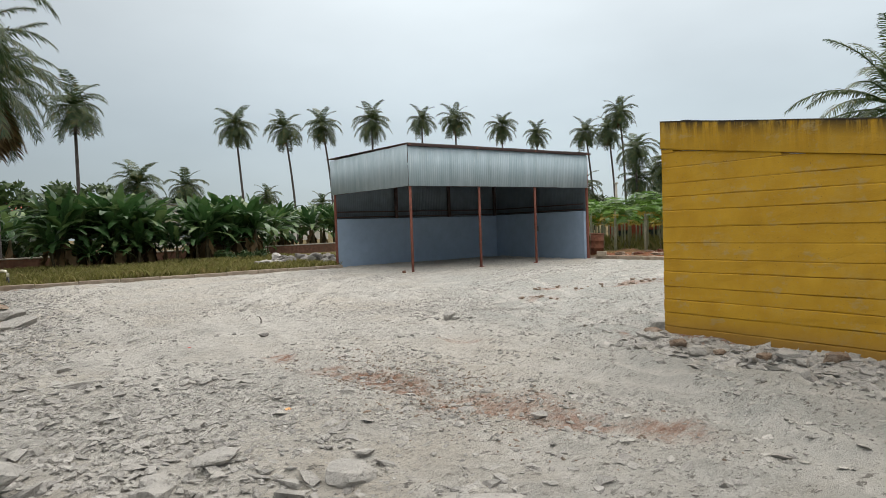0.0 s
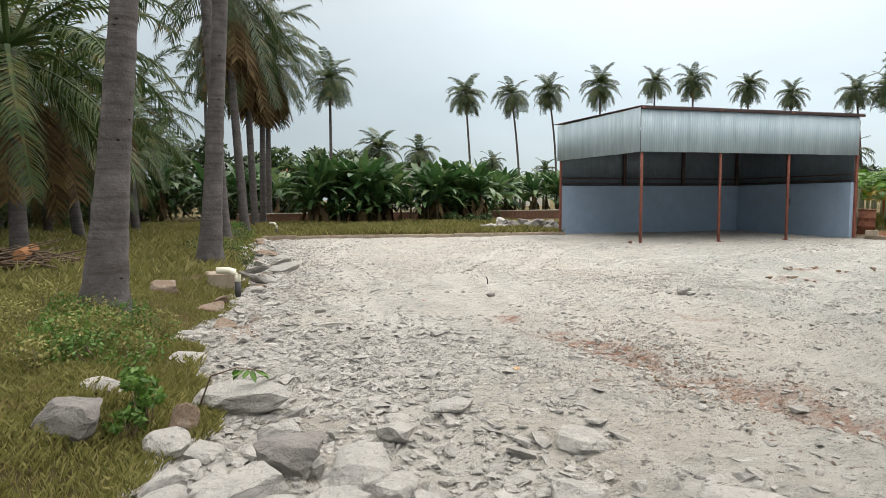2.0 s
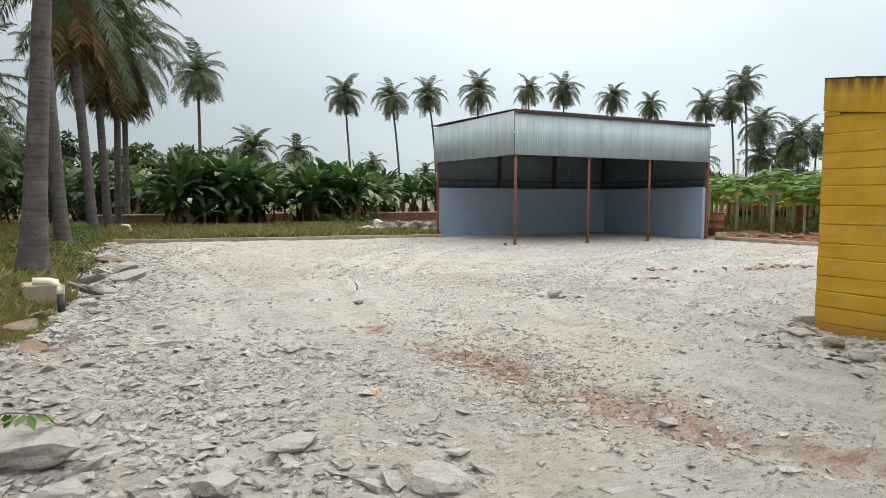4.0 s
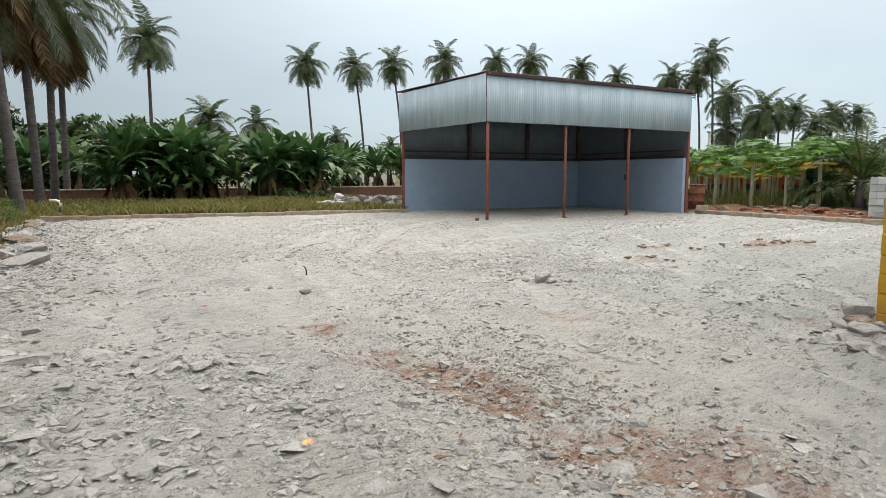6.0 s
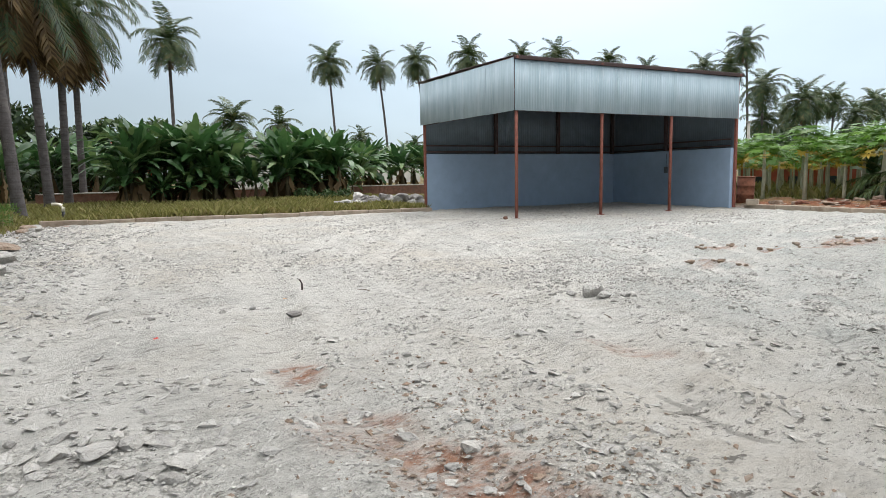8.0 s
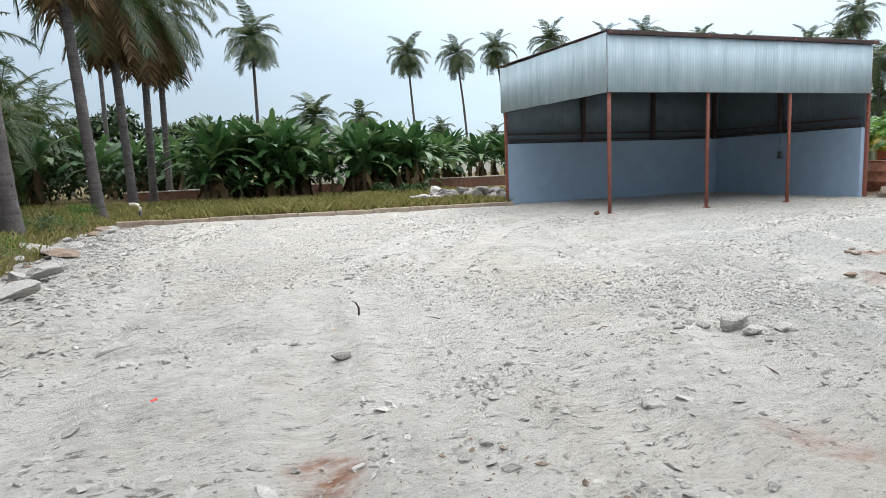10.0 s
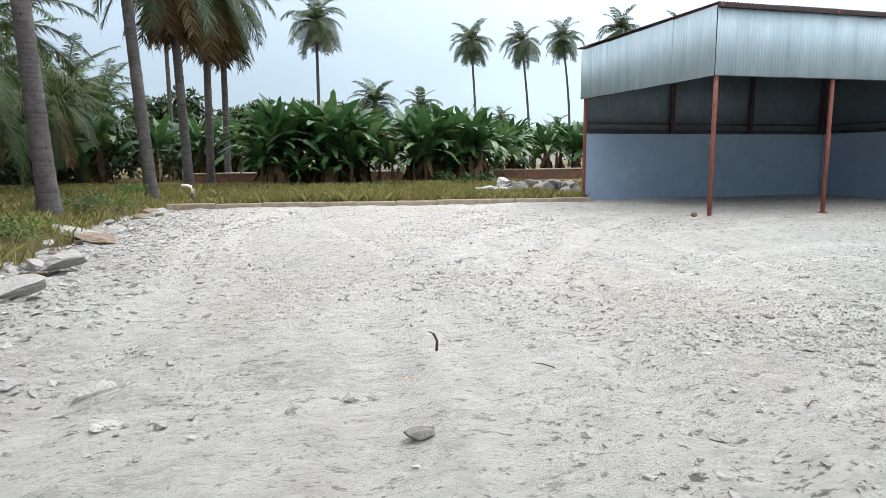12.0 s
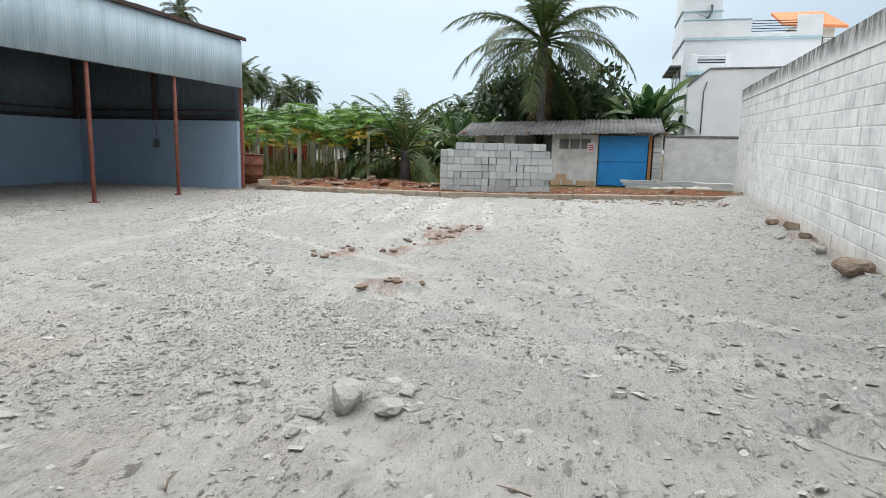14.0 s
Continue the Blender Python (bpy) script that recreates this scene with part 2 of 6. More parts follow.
def tyre_prints(x, y):
    """Distance from the nearest wheel rut and the length along it."""
    best, along, run = np.full(np.shape(x), 1e3), np.zeros(np.shape(x)), 0.0
    for line in RUTS:
        for (ax, ay), (bx, by) in zip(line, line[1:]):
            ln = math.hypot(bx - ax, by - ay)
            ux, uy = (bx - ax) / ln, (by - ay) / ln
            t = np.clip((x - ax) * ux + (y - ay) * uy, 0, ln)
            d = np.hypot(x - ax - t * ux, y - ay - t * uy)
            along = np.where(d < best, run + t, along)
            best = np.minimum(best, d)
            run += ln
    return best, along


def masks(x, y, tracks=False):
    """Where the yard's crushed stone, the red earth and the pale wheel-worn dust lie, 0 to 1."""
    wob = LAT.fbm(x, y, 0.55, 4)
    yard = smooth(-0.1, 0.1, x - edge_x(y) + wob * 0.55)
    kx = np.interp(x, [p[0] for p in KERB_WEST], [p[1] for p in KERB_WEST])
    yard = yard * (1 - smooth(0.0, 0.12, y - kx) * (x < 0.0))
    yard = yard * (1 - smooth(5.9, 6.0, y) * (x >= 0.0))
    ke = np.interp(-y, [-p[1] for p in KERB_EAST], [p[0] for p in KERB_EAST])
    yard = yard * (1 - smooth(0.0, 0.12, x - ke) * (y < 0.0)) * (1 - smooth(8.8, 8.95, x) * (y >= 0))
    red = np.zeros_like(x)
    for cx, cy, rx, ry, rot, amt in (
            (-8.65, -12.9, 0.34, 1.8, 0.16, 0.9), (-8.1, -14.5, 0.45, 1.1, 0.3, 0.65), (-6.6, -11.6, 0.12, 0.5, 0.6, 0.5),
            (-0.9, -7.6, 0.4, 0.25, 0, 0.7), (-0.4, -8.15, 0.35, 0.2, 0, 0.7), (1.4, -8.5, 1.1, 0.4, 0, 0.7),
            (-2.6, -8.9, 0.5, 0.25, 0.3, 0.5), (-4.75, -15.3, 0.22, 2.4, 0, 0.9), (3.5, -13.95, 4.0, 0.2, -0.06, 0.5),
            (-12.2, -10.2, 0.25, 1.6, 0, 0.5), (-11.6, 5.9, 0.9, 0.35, -0.1, 0.9), (-12.4, -13.4, 0.35, 0.7, 0, 0.7)):
        c, s = math.cos(rot), math.sin(rot)
        u, v = (x - cx) * c + (y - cy) * s, -(x - cx) * s + (y - cy) * c
        q = np.hypot(u / rx, v / ry) + LAT.fbm(x + 9, y, 1.8, 4) * 1.3
        red = np.maximum(red, amt * (1 - smooth(0.5, 1.15, q)))
    east = (x > ke) * (y < 1.5) * (x < 13.5)
    red = np.maximum(red, np.where(east & (x > 8.8), 0.9 * (0.7 + LAT.fbm(x, y, 0.8, 3)), 0))
    dust = np.zeros_like(x)
    for k, r in enumerate(RUTS):
        d = near_line(x, y, r)
        dust = np.maximum(dust, (0.7 if k < 3 else 0.4) * (1 - smooth(0.05, 0.6, d + LAT.fbm(x, y, 0.9, 3) * 0.5)))
    for i, r in enumerate(TRACKS if tracks else ()):
        d = near_line(x, y, r)
        w = 0.1 + 0.05 * (i % 3)
        line = (1 - smooth(w * 0.6, w * 1.5, d)) * np.clip(0.55 + 1.3 * LAT.fbm(x + 7 * i, y, 0.35, 3), 0, 1)
        dust = np.maximum(dust, 0.95 * line)
    return yard, np.clip(red, 0, 1), dust


def height(x, y):
    x, y = np.asarray(x, float), np.asarray(y, float)
    yard, red, dust = masks(x, y)
    z = 0.16 * LAT.fbm(x, y, 0.16, 3) * 0.35
    lump = LAT.fbm(x + 50, y, 1.1, 4)
    rough = LAT.fbm(x, y + 70, 4.2, 3)
    step = np.tanh(9 * (LAT.fbm(x * 0.88 - y * 0.47 + 3, (x * 0.47 + y * 0.88) * 2.2, 1.5, 4) - 0.08))
    ridged = 0.5 - np.abs(LAT.fbm(x * 0.8 + y * 0.6, y * 1.7 - x * 0.5, 1.6, 4))
    coarse = 0.6 + 0.7 * smooth(-9.5, -12, x) + 0.4 * smooth(-14, -17, y)
    z = z + yard * (lump * 0.055 + rough * 0.05 + ridged * 0.05 + step * 0.009) * coarse * (1 - 0.5 * dust)
    for r in RUTS:
        d = near_line(x, y, r) + 0.12 * LAT.fbm(x, y, 0.7, 2)
        z = z - yard * 0.03 * np.exp(-(d / 0.16) ** 2) + yard * 0.018 * np.exp(-((d - 0.34) / 0.12) ** 2)
    bank = smooth(0.0, -0.7, x - edge_x(y)) * (y < 8)
    z = z + 0.24 * bank + (1 - yard) * (0.05 * LAT.fbm(x, y, 0.5, 3) + 0.05)
    z = z + 0.05 * (1 - smooth(0.1, 0.6, np.abs(x + 4.7))) * smooth(-12.9, -13.4, y) * (y > -24)
    foot = y - wall_line(x)
    z = z + 0.17 * (1 - smooth(0.05, 0.85, foot + 0.5 * LAT.fbm(x, y, 1.4, 3))) * (foot > -0.6) * smooth(-4.5, -3.5, x) * (1 - smooth(11, 13, x))
    z = z + yard * coarse_zone(x, y) * 0.05 * LAT.fbm(x + 20, y, 2.6, 4)
    east = (x > 8.8) * (x < 14)
    z = z + east * (1 - yard) * 0.16 * (0.6 + LAT.fbm(x, y, 1.3, 3))
    far = np.hypot(x, y)
    return np.where(far > 60, z * np.clip((90 - far) / 30, 0, 1), z)


def ground_z(x, y):
    return float(height(np.array([x]), np.array([y]))[0])


# ---- materials ----
def ground_mat():
    m = Mat("yard_ground", 0.95, spec=0.15)
    turned = m.node("ShaderNodeMapping")
    turned.inputs['Rotation'].default_value = (0, 0, radians(-28))
    turned.inputs['Scale'].default_value = (0.9, 1.8, 1.0)
    m.link(m.pos(), turned.inputs[0])
    streak = turned.outputs[0]
    fine, mid = m.noise(52, 8, rough=0.8), m.noise(5.5, 9, streak, 0.78)
    coarse = m.attr("coarse")
    grey = m.ramp(mid, [(0.30, (0.26, 0.247, 0.224)), (0.43, (0.45, 0.435, 0.40)), (0.55, (0.57, 0.555, 0.515)), (0.72, (0.69, 0.67, 0.63))])
    grey = m.mix(m.val(m.noise(0.45, 6, rough=0.65), 0.44, 0.62, 0.0, 0.55), grey, (0.56, 0.505, 0.425))
    grey = m.mix(m.math('MULTIPLY', coarse, m.val(m.noise(1.2, 6, streak, 0.7), 0.3, 0.6, 0.25, 0.8)), grey, (0.42, 0.44, 0.42))
    dusty = m.ramp(m.noise(10, 6, streak), [(0.3, (0.58, 0.56, 0.515)), (0.7, (0.68, 0.66, 0.62))])
    grey = m.mix(m.math('MULTIPLY', m.attr("dust"), m.val(m.noise(3.0, 6, streak, 0.7), 0.34, 0.58, 0.15, 1.0)), grey, dusty)
    # chips of stone bedded in the dust, each with its own tone and a dark rim
    bare = m.math('MULTIPLY', m.val(m.attr("dust"), 0.1, 0.6, 1.0, 0.05), m.math('MAXIMUM', m.val(m.noise(0.8, 6, rough=0.7), 0.47, 0.66, 0.0, 0.9), m.math('MULTIPLY', coarse, 0.6)))
    for scale, keep, gap in ((34, 0.5, 0.09), (13, 0.28, 0.06)):
        cell = m.node("ShaderNodeSeparateColor")
        m.link(m.voronoi(scale, streak, out='Color'), cell.inputs[0])
        tone = m.ramp(cell.outputs[0], [(0.0, (0.25, 0.24, 0.222)), (0.5, (0.44, 0.43, 0.40)), (1.0, (0.66, 0.65, 0.62))])
        some = m.math('MULTIPLY', m.val(cell.outputs[1], 1.0 - keep, 1.04 - keep), bare)
        grey = m.mix(m.math('MULTIPLY', some, 0.5), grey, tone)
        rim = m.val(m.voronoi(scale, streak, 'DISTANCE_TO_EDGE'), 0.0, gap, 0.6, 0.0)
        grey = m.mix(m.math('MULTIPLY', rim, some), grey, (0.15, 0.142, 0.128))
    # dark soil in the pits, with crevice shade painted into the same colour
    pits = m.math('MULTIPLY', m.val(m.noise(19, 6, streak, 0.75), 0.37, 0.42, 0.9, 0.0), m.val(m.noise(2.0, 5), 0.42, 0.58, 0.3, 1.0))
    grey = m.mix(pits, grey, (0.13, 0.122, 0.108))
    # shadows beside clods, painted as streaked dark dashes
    clod_shadows = m.math('MULTIPLY', m.val(m.noise(6.5, 8, streak, 0.75), 0.395, 0.425, 0.95, 0.0), m.val(m.noise(0.9, 4), 0.40, 0.56, 0.35, 1.0))
    grey = m.mix(clod_shadows, grey, (0.18, 0.168, 0.148))
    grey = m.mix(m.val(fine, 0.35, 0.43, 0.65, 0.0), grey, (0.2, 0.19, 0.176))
    grey = m.mix(m.val(fine, 0.58, 0.66, 0.0, 0.6), grey, (0.70, 0.685, 0.65))
    soil = m.ramp(m.noise(9, 6), [(0.3, (0.085, 0.058, 0.03)), (0.7, (0.19, 0.135, 0.075))])
    soil = m.mix(m.val(m.noise(1.1, 4), 0.4, 0.62, 0.0, 0.8), soil, (0.13, 0.125, 0.045))
    redc = m.ramp(m.noise(16, 6), [(0.3, (0.20, 0.075, 0.036)), (0.7, (0.40, 0.20, 0.115))])
    c = m.mix(m.attr("yard"), soil, grey)
    c = m.mix(m.attr("bank"), c, m.ramp(m.noise(7, 6), [(0.3, (0.10, 0.035, 0.018)), (0.7, (0.22, 0.09, 0.045))]))
    c = m.mix(m.math('MULTIPLY', m.attr("red"), m.val(m.noise(5, 7, streak, 0.75), 0.38, 0.58, 0.1, 1.0)), c, redc)
    m.color(c)
    # tyre treads pressed into the dust
    side = m.attr("side")
    wave = m.math('SINE', m.math('ADD', m.math('MULTIPLY', m.attr("along"), 80.0), m.math('MULTIPLY', side, 32.0)))
    print_ = m.math('MULTIPLY', m.val(side, 0.15, 0.19, 1.0, 0.0), m.val(m.noise(0.9, 4), 0.46, 0.56, 0.0, 1.0))
    h = m.math('ADD', m.math('MULTIPLY', fine, 1.0), m.math('MULTIPLY', mid, 1.3))
    h = m.math('ADD', h, m.math('MULTIPLY', m.noise(19, 6, streak, 0.75), 1.4))
    h = m.math('ADD', h, m.math('MULTIPLY', m.math('MULTIPLY', wave, print_), 0.16))
    m.bump(h, 1.0, 0.036)
    return m.m


def stone_mat(name, tint=(1, 1, 1), dark=0.26, light=0.52, dust=0.6):
    m = Mat(name, 0.92, spec=0.2)
    r = m.island()
    c = m.ramp(r, [(0.0, tuple(dark * q for q in tint)), (0.6, tuple(0.5 * (dark + light) * q for q in tint)),
                   (1.0, tuple(light * q for q in tint))])
    c = m.mix(m.val(m.noise(7, 6, rough=0.7), 0.42, 0.66, 0.0, dust), c, (0.56, 0.535, 0.49))
    c = m.mix(m.val(m.noise(32, 4), 0.3, 0.42, 0.5, 0.0), c, tuple(dark * 0.6 * q for q in tint))
    m.color(c).bump(m.math('ADD', m.noise(22, 7, rough=0.7), m.noise(6, 5)), 0.9, 0.05)
    return m.m


def zinc_mat():
    m = Mat("galvanised_sheet", 0.55, 0.0, 0.25)
    v = m.pos((1.3, 1.3, 0.18))
    c = m.ramp(m.noise(3.0, 5, v), [(0.3, (0.30, 0.39, 0.44)), (0.7, (0.43, 0.52, 0.57))])
    c = m.mix(m.val(m.noise(9, 6, m.pos((3, 3, 0.12)), 0.7), 0.56, 0.74, 0.0, 0.75), c, (0.66, 0.70, 0.70))
    c = m.mix(m.val(m.noise(1.2, 4, m.pos((1, 1, 0.5))), 0.55, 0.7, 0.0, 0.4), c, (0.24, 0.29, 0.31))
    m.color(c).rough(m.val(m.noise(5, 4, v), 0.3, 0.7, 0.5, 0.7))
    m.bump(m.noise(60, 3), 0.05, 0.002)
    return m.m


def yellow_mat():
    m = Mat("yellow_wall_paint", 0.85, spec=0.2)
    c = m.ramp(m.noise(2.2, 6, rough=0.65), [(0.3, (0.43, 0.24, 0.022)), (0.65, (0.54, 0.32, 0.034))])
    c = m.mix(m.val(m.noise(1.5, 6, m.pos((1, 1, 1.4)), 0.75), 0.54, 0.7, 0.0, 0.45), c, (0.47, 0.33, 0.10))
    c = m.mix(m.val(m.noise(22, 5, rough=0.75), 0.57, 0.68, 0.0, 0.6), c, (0.40, 0.29, 0.11))
    c = m.mix(m.val(m.noise(55, 3), 0.68, 0.72, 0.0, 0.7), c, (0.10, 0.07, 0.03))
    c = m.mix(m.math('MULTIPLY', m.val(m.noise(5, 5, m.pos((2.2, 2.2, 0.25)), 0.7), 0.36, 0.54, 0.0, 0.95), m.attr("grime")), c, (0.03, 0.026, 0.02))
    c = m.mix(m.val(m.attr("grime"), 0.9, 1.0, 0.0, 0.95), c, (0.022, 0.02, 0.017))
    c = m.mix(m.val(m.noise(2.6, 6, m.pos((1, 1, 1.8)), 0.7), 0.57, 0.64, 0.0, 0.5), c, (0.40, 0.31, 0.15))
    c = m.mix(m.attr("mud"), c, (0.25, 0.14, 0.06))
    m.color(c).bump(m.math('ADD', m.noise(35, 6, rough=0.7), m.noise(6, 4)), 0.35, 0.015)
    return m.m


def white_mat():
    m = Mat("whitewashed_block", 0.9, spec=0.15)
    c = m.ramp(m.noise(3, 6, rough=0.7), [(0.3, (0.50, 0.51, 0.505)), (0.68, (0.66, 0.67, 0.66))])
    c = m.mix(m.val(m.noise(1.0, 5, m.pos((1, 1, 2.2))), 0.52, 0.68, 0.0, 0.6), c, (0.36, 0.37, 0.375))
    c = m.mix(m.val(m.voronoi(3.4, m.pos((1, 1, 1.5))), 0.0, 0.16, 0.55, 0.0), c, (0.24, 0.25, 0.25))
    c = m.mix(m.math('MULTIPLY', m.val(m.noise(4.5, 6, m.pos((1.3, 1.3, 0.35)), 0.7), 0.38, 0.56, 0.3, 1.0), m.attr("grime")), c, (0.04, 0.042, 0.04))
    c = m.mix(m.attr("mud"), c, (0.38, 0.30, 0.20))
    m.color(c).bump(m.noise(40, 6, rough=0.7), 0.3, 0.012)
    return m.m


def block_mat():
    m = Mat("concrete_block", 0.92, spec=0.15)
    c = m.ramp(m.random(), [(0, (0.34, 0.36, 0.36)), (0.5, (0.42, 0.44, 0.44)), (1, (0.50, 0.51, 0.50))])
    c = m.mix(m.val(m.noise(9, 5), 0.4, 0.7, 0.0, 0.5), c, (0.32, 0.335, 0.33))
    m.color(c).bump(m.noise(60, 5), 0.4, 0.008)
    return m.m


def trunk_mat():
    m = Mat("palm_bark", 0.9, spec=0.15)
    v = m.pos((1, 1, 1), world=False)
    c = m.ramp(m.noise(4, 6, v, 0.7), [(0.3, (0.06, 0.054, 0.053)), (0.7, (0.14, 0.127, 0.125))])
    ring = m.noise(2.0, 5, m.pos((0.5, 0.5, 7.0), world=False))
    c = m.mix(m.val(ring, 0.36, 0.5, 0.6, 0.0), c, (0.055, 0.045, 0.04))
    c = m.mix(m.val(m.noise(1.0, 4, v), 0.55, 0.7, 0.0, 0.5), c, (0.19, 0.17, 0.155))
    scar = m.val(m.voronoi(4.2, m.pos((1, 1, 1.9), world=False)), 0.06, 0.11, 0.95, 0.0)
    c = m.mix(scar, c, (0.012, 0.010, 0.009))
    m.color(c).bump(m.math('SUBTRACT', m.math('ADD', ring, m.noise(25, 5, v)), scar), 0.55, 0.03)
    return m.m


GROUND = ground_mat()
GRAVEL = stone_mat("crushed_stone", (1.0, 0.965, 0.90), 0.27, 0.58, 0.4)
RUBBLE = stone_mat("broken_granite", (1.0, 0.965, 0.91), 0.30, 0.50, 0.45)
DARKROCK = stone_mat("weathered_granite", (1.0, 0.93, 0.88), 0.17, 0.27, 0.25)
BROWNROCK = stone_mat("earthy_stone", (1.0, 0.72, 0.52), 0.18, 0.32, 0.3)
ZINC = zinc_mat()
# same galvanised sheet as ZINC, the shed's inner shade put into its colour
SHADED_ZINC = plain_mat("shaded_zinc_sheet", (0.14, 0.175, 0.205), 0.18, 3, 0.5, 0.3, bump=0.04)
YELLOW = yellow_mat()
WHITE = white_mat()
BLOCK = block_mat()
BARK = trunk_mat()
MORTAR = plain_mat("mortar", (0.36, 0.21, 0.03), 0.3, 12)
MORTAR_PALE = plain_mat("pale_mortar", (0.55, 0.555, 0.55), 0.25, 12)
BLUE_WALL = plain_mat("light_blue_plaster", (0.31, 0.405, 0.53), 0.08, 2.5, 0.75, bump=0.12)
RED_OXIDE = plain_mat("red_oxide_steel", (0.24, 0.085, 0.062), 0.3, 14, 0.6, bump=0.15, stain=(0.20, 0.09, 0.06))
DARK_STEEL = plain_mat("dark_steel", (0.07, 0.045, 0.042), 0.3, 10, 0.6, 0.2, bump=0.15)
ROOF_RUST = plain_mat("weathered_roof_sheet", (0.13, 0.095, 0.088), 0.35, 5, 0.6, 0.4, stain=(0.38, 0.38, 0.38))
KERB = plain_mat("kerb_concrete", (0.36, 0.30, 0.235), 0.25, 6, 0.92, bump=0.4, stain=(0.20, 0.13, 0.09))
ASBESTOS = plain_mat("fibre_cement_roof", (0.17, 0.17, 0.165), 0.35, 3, 0.9, bump=0.3, stain=(0.10, 0.095, 0.09))
CEMENT = plain_mat("grey_cement_wall", (0.56, 0.56, 0.54), 0.22, 3, 0.9, stain=(0.28, 0.275, 0.26))
BLUE_DOOR = plain_mat("blue_sheet_door", (0.012, 0.20, 0.50), 0.12, 3, 0.45, bump=0.08, spec=0.5)
WOOD = plain_mat("raw_timber", (0.33, 0.16, 0.07), 0.3, 9, 0.8)
HOUSE_WHITE = plain_mat("white_house_paint", (0.74, 0.76, 0.77), 0.06, 1.5, 0.8, bump=0.1, stain=(0.58, 0.60, 0.61))
HOUSE_TRIM = plain_mat("pale_blue_trim", (0.42, 0.55, 0.60), 0.1, 3, 0.7)
ORANGE_ROOF = plain_mat("orange_roof_tile", (0.62, 0.22, 0.09), 0.15, 4, 0.75)
BLACK_METAL = plain_mat("black_railing", (0.03, 0.03, 0.035), 0.3, 9, 0.5)
GLASS_DARK = plain_mat("dark_window_glass", (0.03, 0.04, 0.045), 0.2, 2, 0.12, bump=0.0, spec=0.6)
RUST = plain_mat("rusty_iron", (0.15, 0.06, 0.035), 0.4, 9, 0.9, stain=(0.24, 0.12, 0.07))
PVC_WHITE = plain_mat("cream_plastic_pipe", (0.72, 0.68, 0.56), 0.08, 9, 0.4, bump=0.03, spec=0.5)
PVC_BLACK = plain_mat("black_plastic_pipe", (0.02, 0.02, 0.022), 0.2, 9, 0.45, spec=0.5)
BRICK = plain_mat("old_red_brick", (0.16, 0.085, 0.06), 0.35, 6, 0.95, stain=(0.10, 0.08, 0.06))
COPING = plain_mat("pale_coping", (0.38, 0.355, 0.31), 0.2, 6, 0.9)
FROND = leaf_mat("coconut_leaf", (0.022, 0.046, 0.016), (0.048, 0.086, 0.028), (0.11, 0.15, 0.05), 0.25, tips=(0.22, 0.15, 0.05))
FROND_YOUNG = leaf_mat("young_coconut_leaf", (0.024, 0.052, 0.014), (0.055, 0.10, 0.026), (0.13, 0.17, 0.042), 0.26, tips=(0.22, 0.15, 0.055))
FROND_DEAD = leaf_mat("dry_coconut_leaf", (0.07, 0.042, 0.020), (0.15, 0.095, 0.042), (0.25, 0.17, 0.075), 0.15, 0.8)
BANANA = leaf_mat("banana_leaf", (0.026, 0.07, 0.022), (0.06, 0.14, 0.042), (0.19, 0.27, 0.10), 0.27, 0.4, per_object=True)
BANANA_DRY = leaf_mat("dry_banana_leaf", (0.06, 0.04, 0.02), (0.13, 0.085, 0.04), (0.26, 0.17, 0.08), 0.15, 0.8, per_object=True)
BANANA_STEM = plain_mat("banana_stem", (0.085, 0.07, 0.035), 0.5, 5, 0.7, stain=(0.05, 0.03, 0.02))
PAPAYA = leaf_mat("papaya_leaf", (0.07, 0.17, 0.022), (0.13, 0.28, 0.036), (0.22, 0.38, 0.06), 0.3)
PAPAYA_DRY = leaf_mat("yellow_papaya_leaf", (0.40, 0.28, 0.03), (0.52, 0.37, 0.04), (0.55, 0.42, 0.09), 0.25)
PAPAYA_STEM = plain_mat("papaya_stem", (0.48, 0.47, 0.35), 0.2, 6, 0.85, stain=(0.22, 0.22, 0.14))
TREE_DARK = leaf_mat("dark_tree_leaf", (0.012, 0.028, 0.010), (0.028, 0.055, 0.016), (0.055, 0.09, 0.025), 0.15)
TREE_GREEN = leaf_mat("green_tree_leaf", (0.03, 0.06, 0.018), (0.055, 0.10, 0.03), (0.09, 0.14, 0.045), 0.15)
GRASS = leaf_mat("meadow_grass", (0.12, 0.12, 0.035), (0.235, 0.23, 0.065), (0.40, 0.35, 0.15), 0.25, 0.7, tips=(0.20, 0.13, 0.06))
WEED = leaf_mat("weed_leaf", (0.05, 0.11, 0.018), (0.09, 0.18, 0.03), (0.14, 0.25, 0.045), 0.25)
DRY_STICK = plain_mat("dry_stick", (0.16, 0.115, 0.08), 0.4, 12, 0.95)
CUT_WOOD = plain_mat("cut_wood_end", (0.36, 0.17, 0.08), 0.3, 20, 0.9)
ORANGE_BIT = plain_mat("orange_wrapper", (0.58, 0.33, 0.14), 0.2, 20, 0.6)
RED_BIT = plain_mat("red_wrapper", (0.60, 0.06, 0.03), 0.2, 20, 0.5)
BARK_BROWN = plain_mat("brown_bark", (0.12, 0.09, 0.065), 0.35, 6, 0.95)
FAR_RED = plain_mat("far_red_paint", (0.50, 0.13, 0.08), 0.15, 2, 0.8)
CREAM_WALL = plain_mat("cream_far_wall", (0.62, 0.60, 0.55), 0.1, 1, 0.85)
SIGN_WHITE = plain_mat("sign_white", (0.7, 0.66, 0.66), 0.08, 12, 0.6)
SIGN_RED = plain_mat("sign_red", (0.45, 0.06, 0.09), 0.1, 12, 0.6)
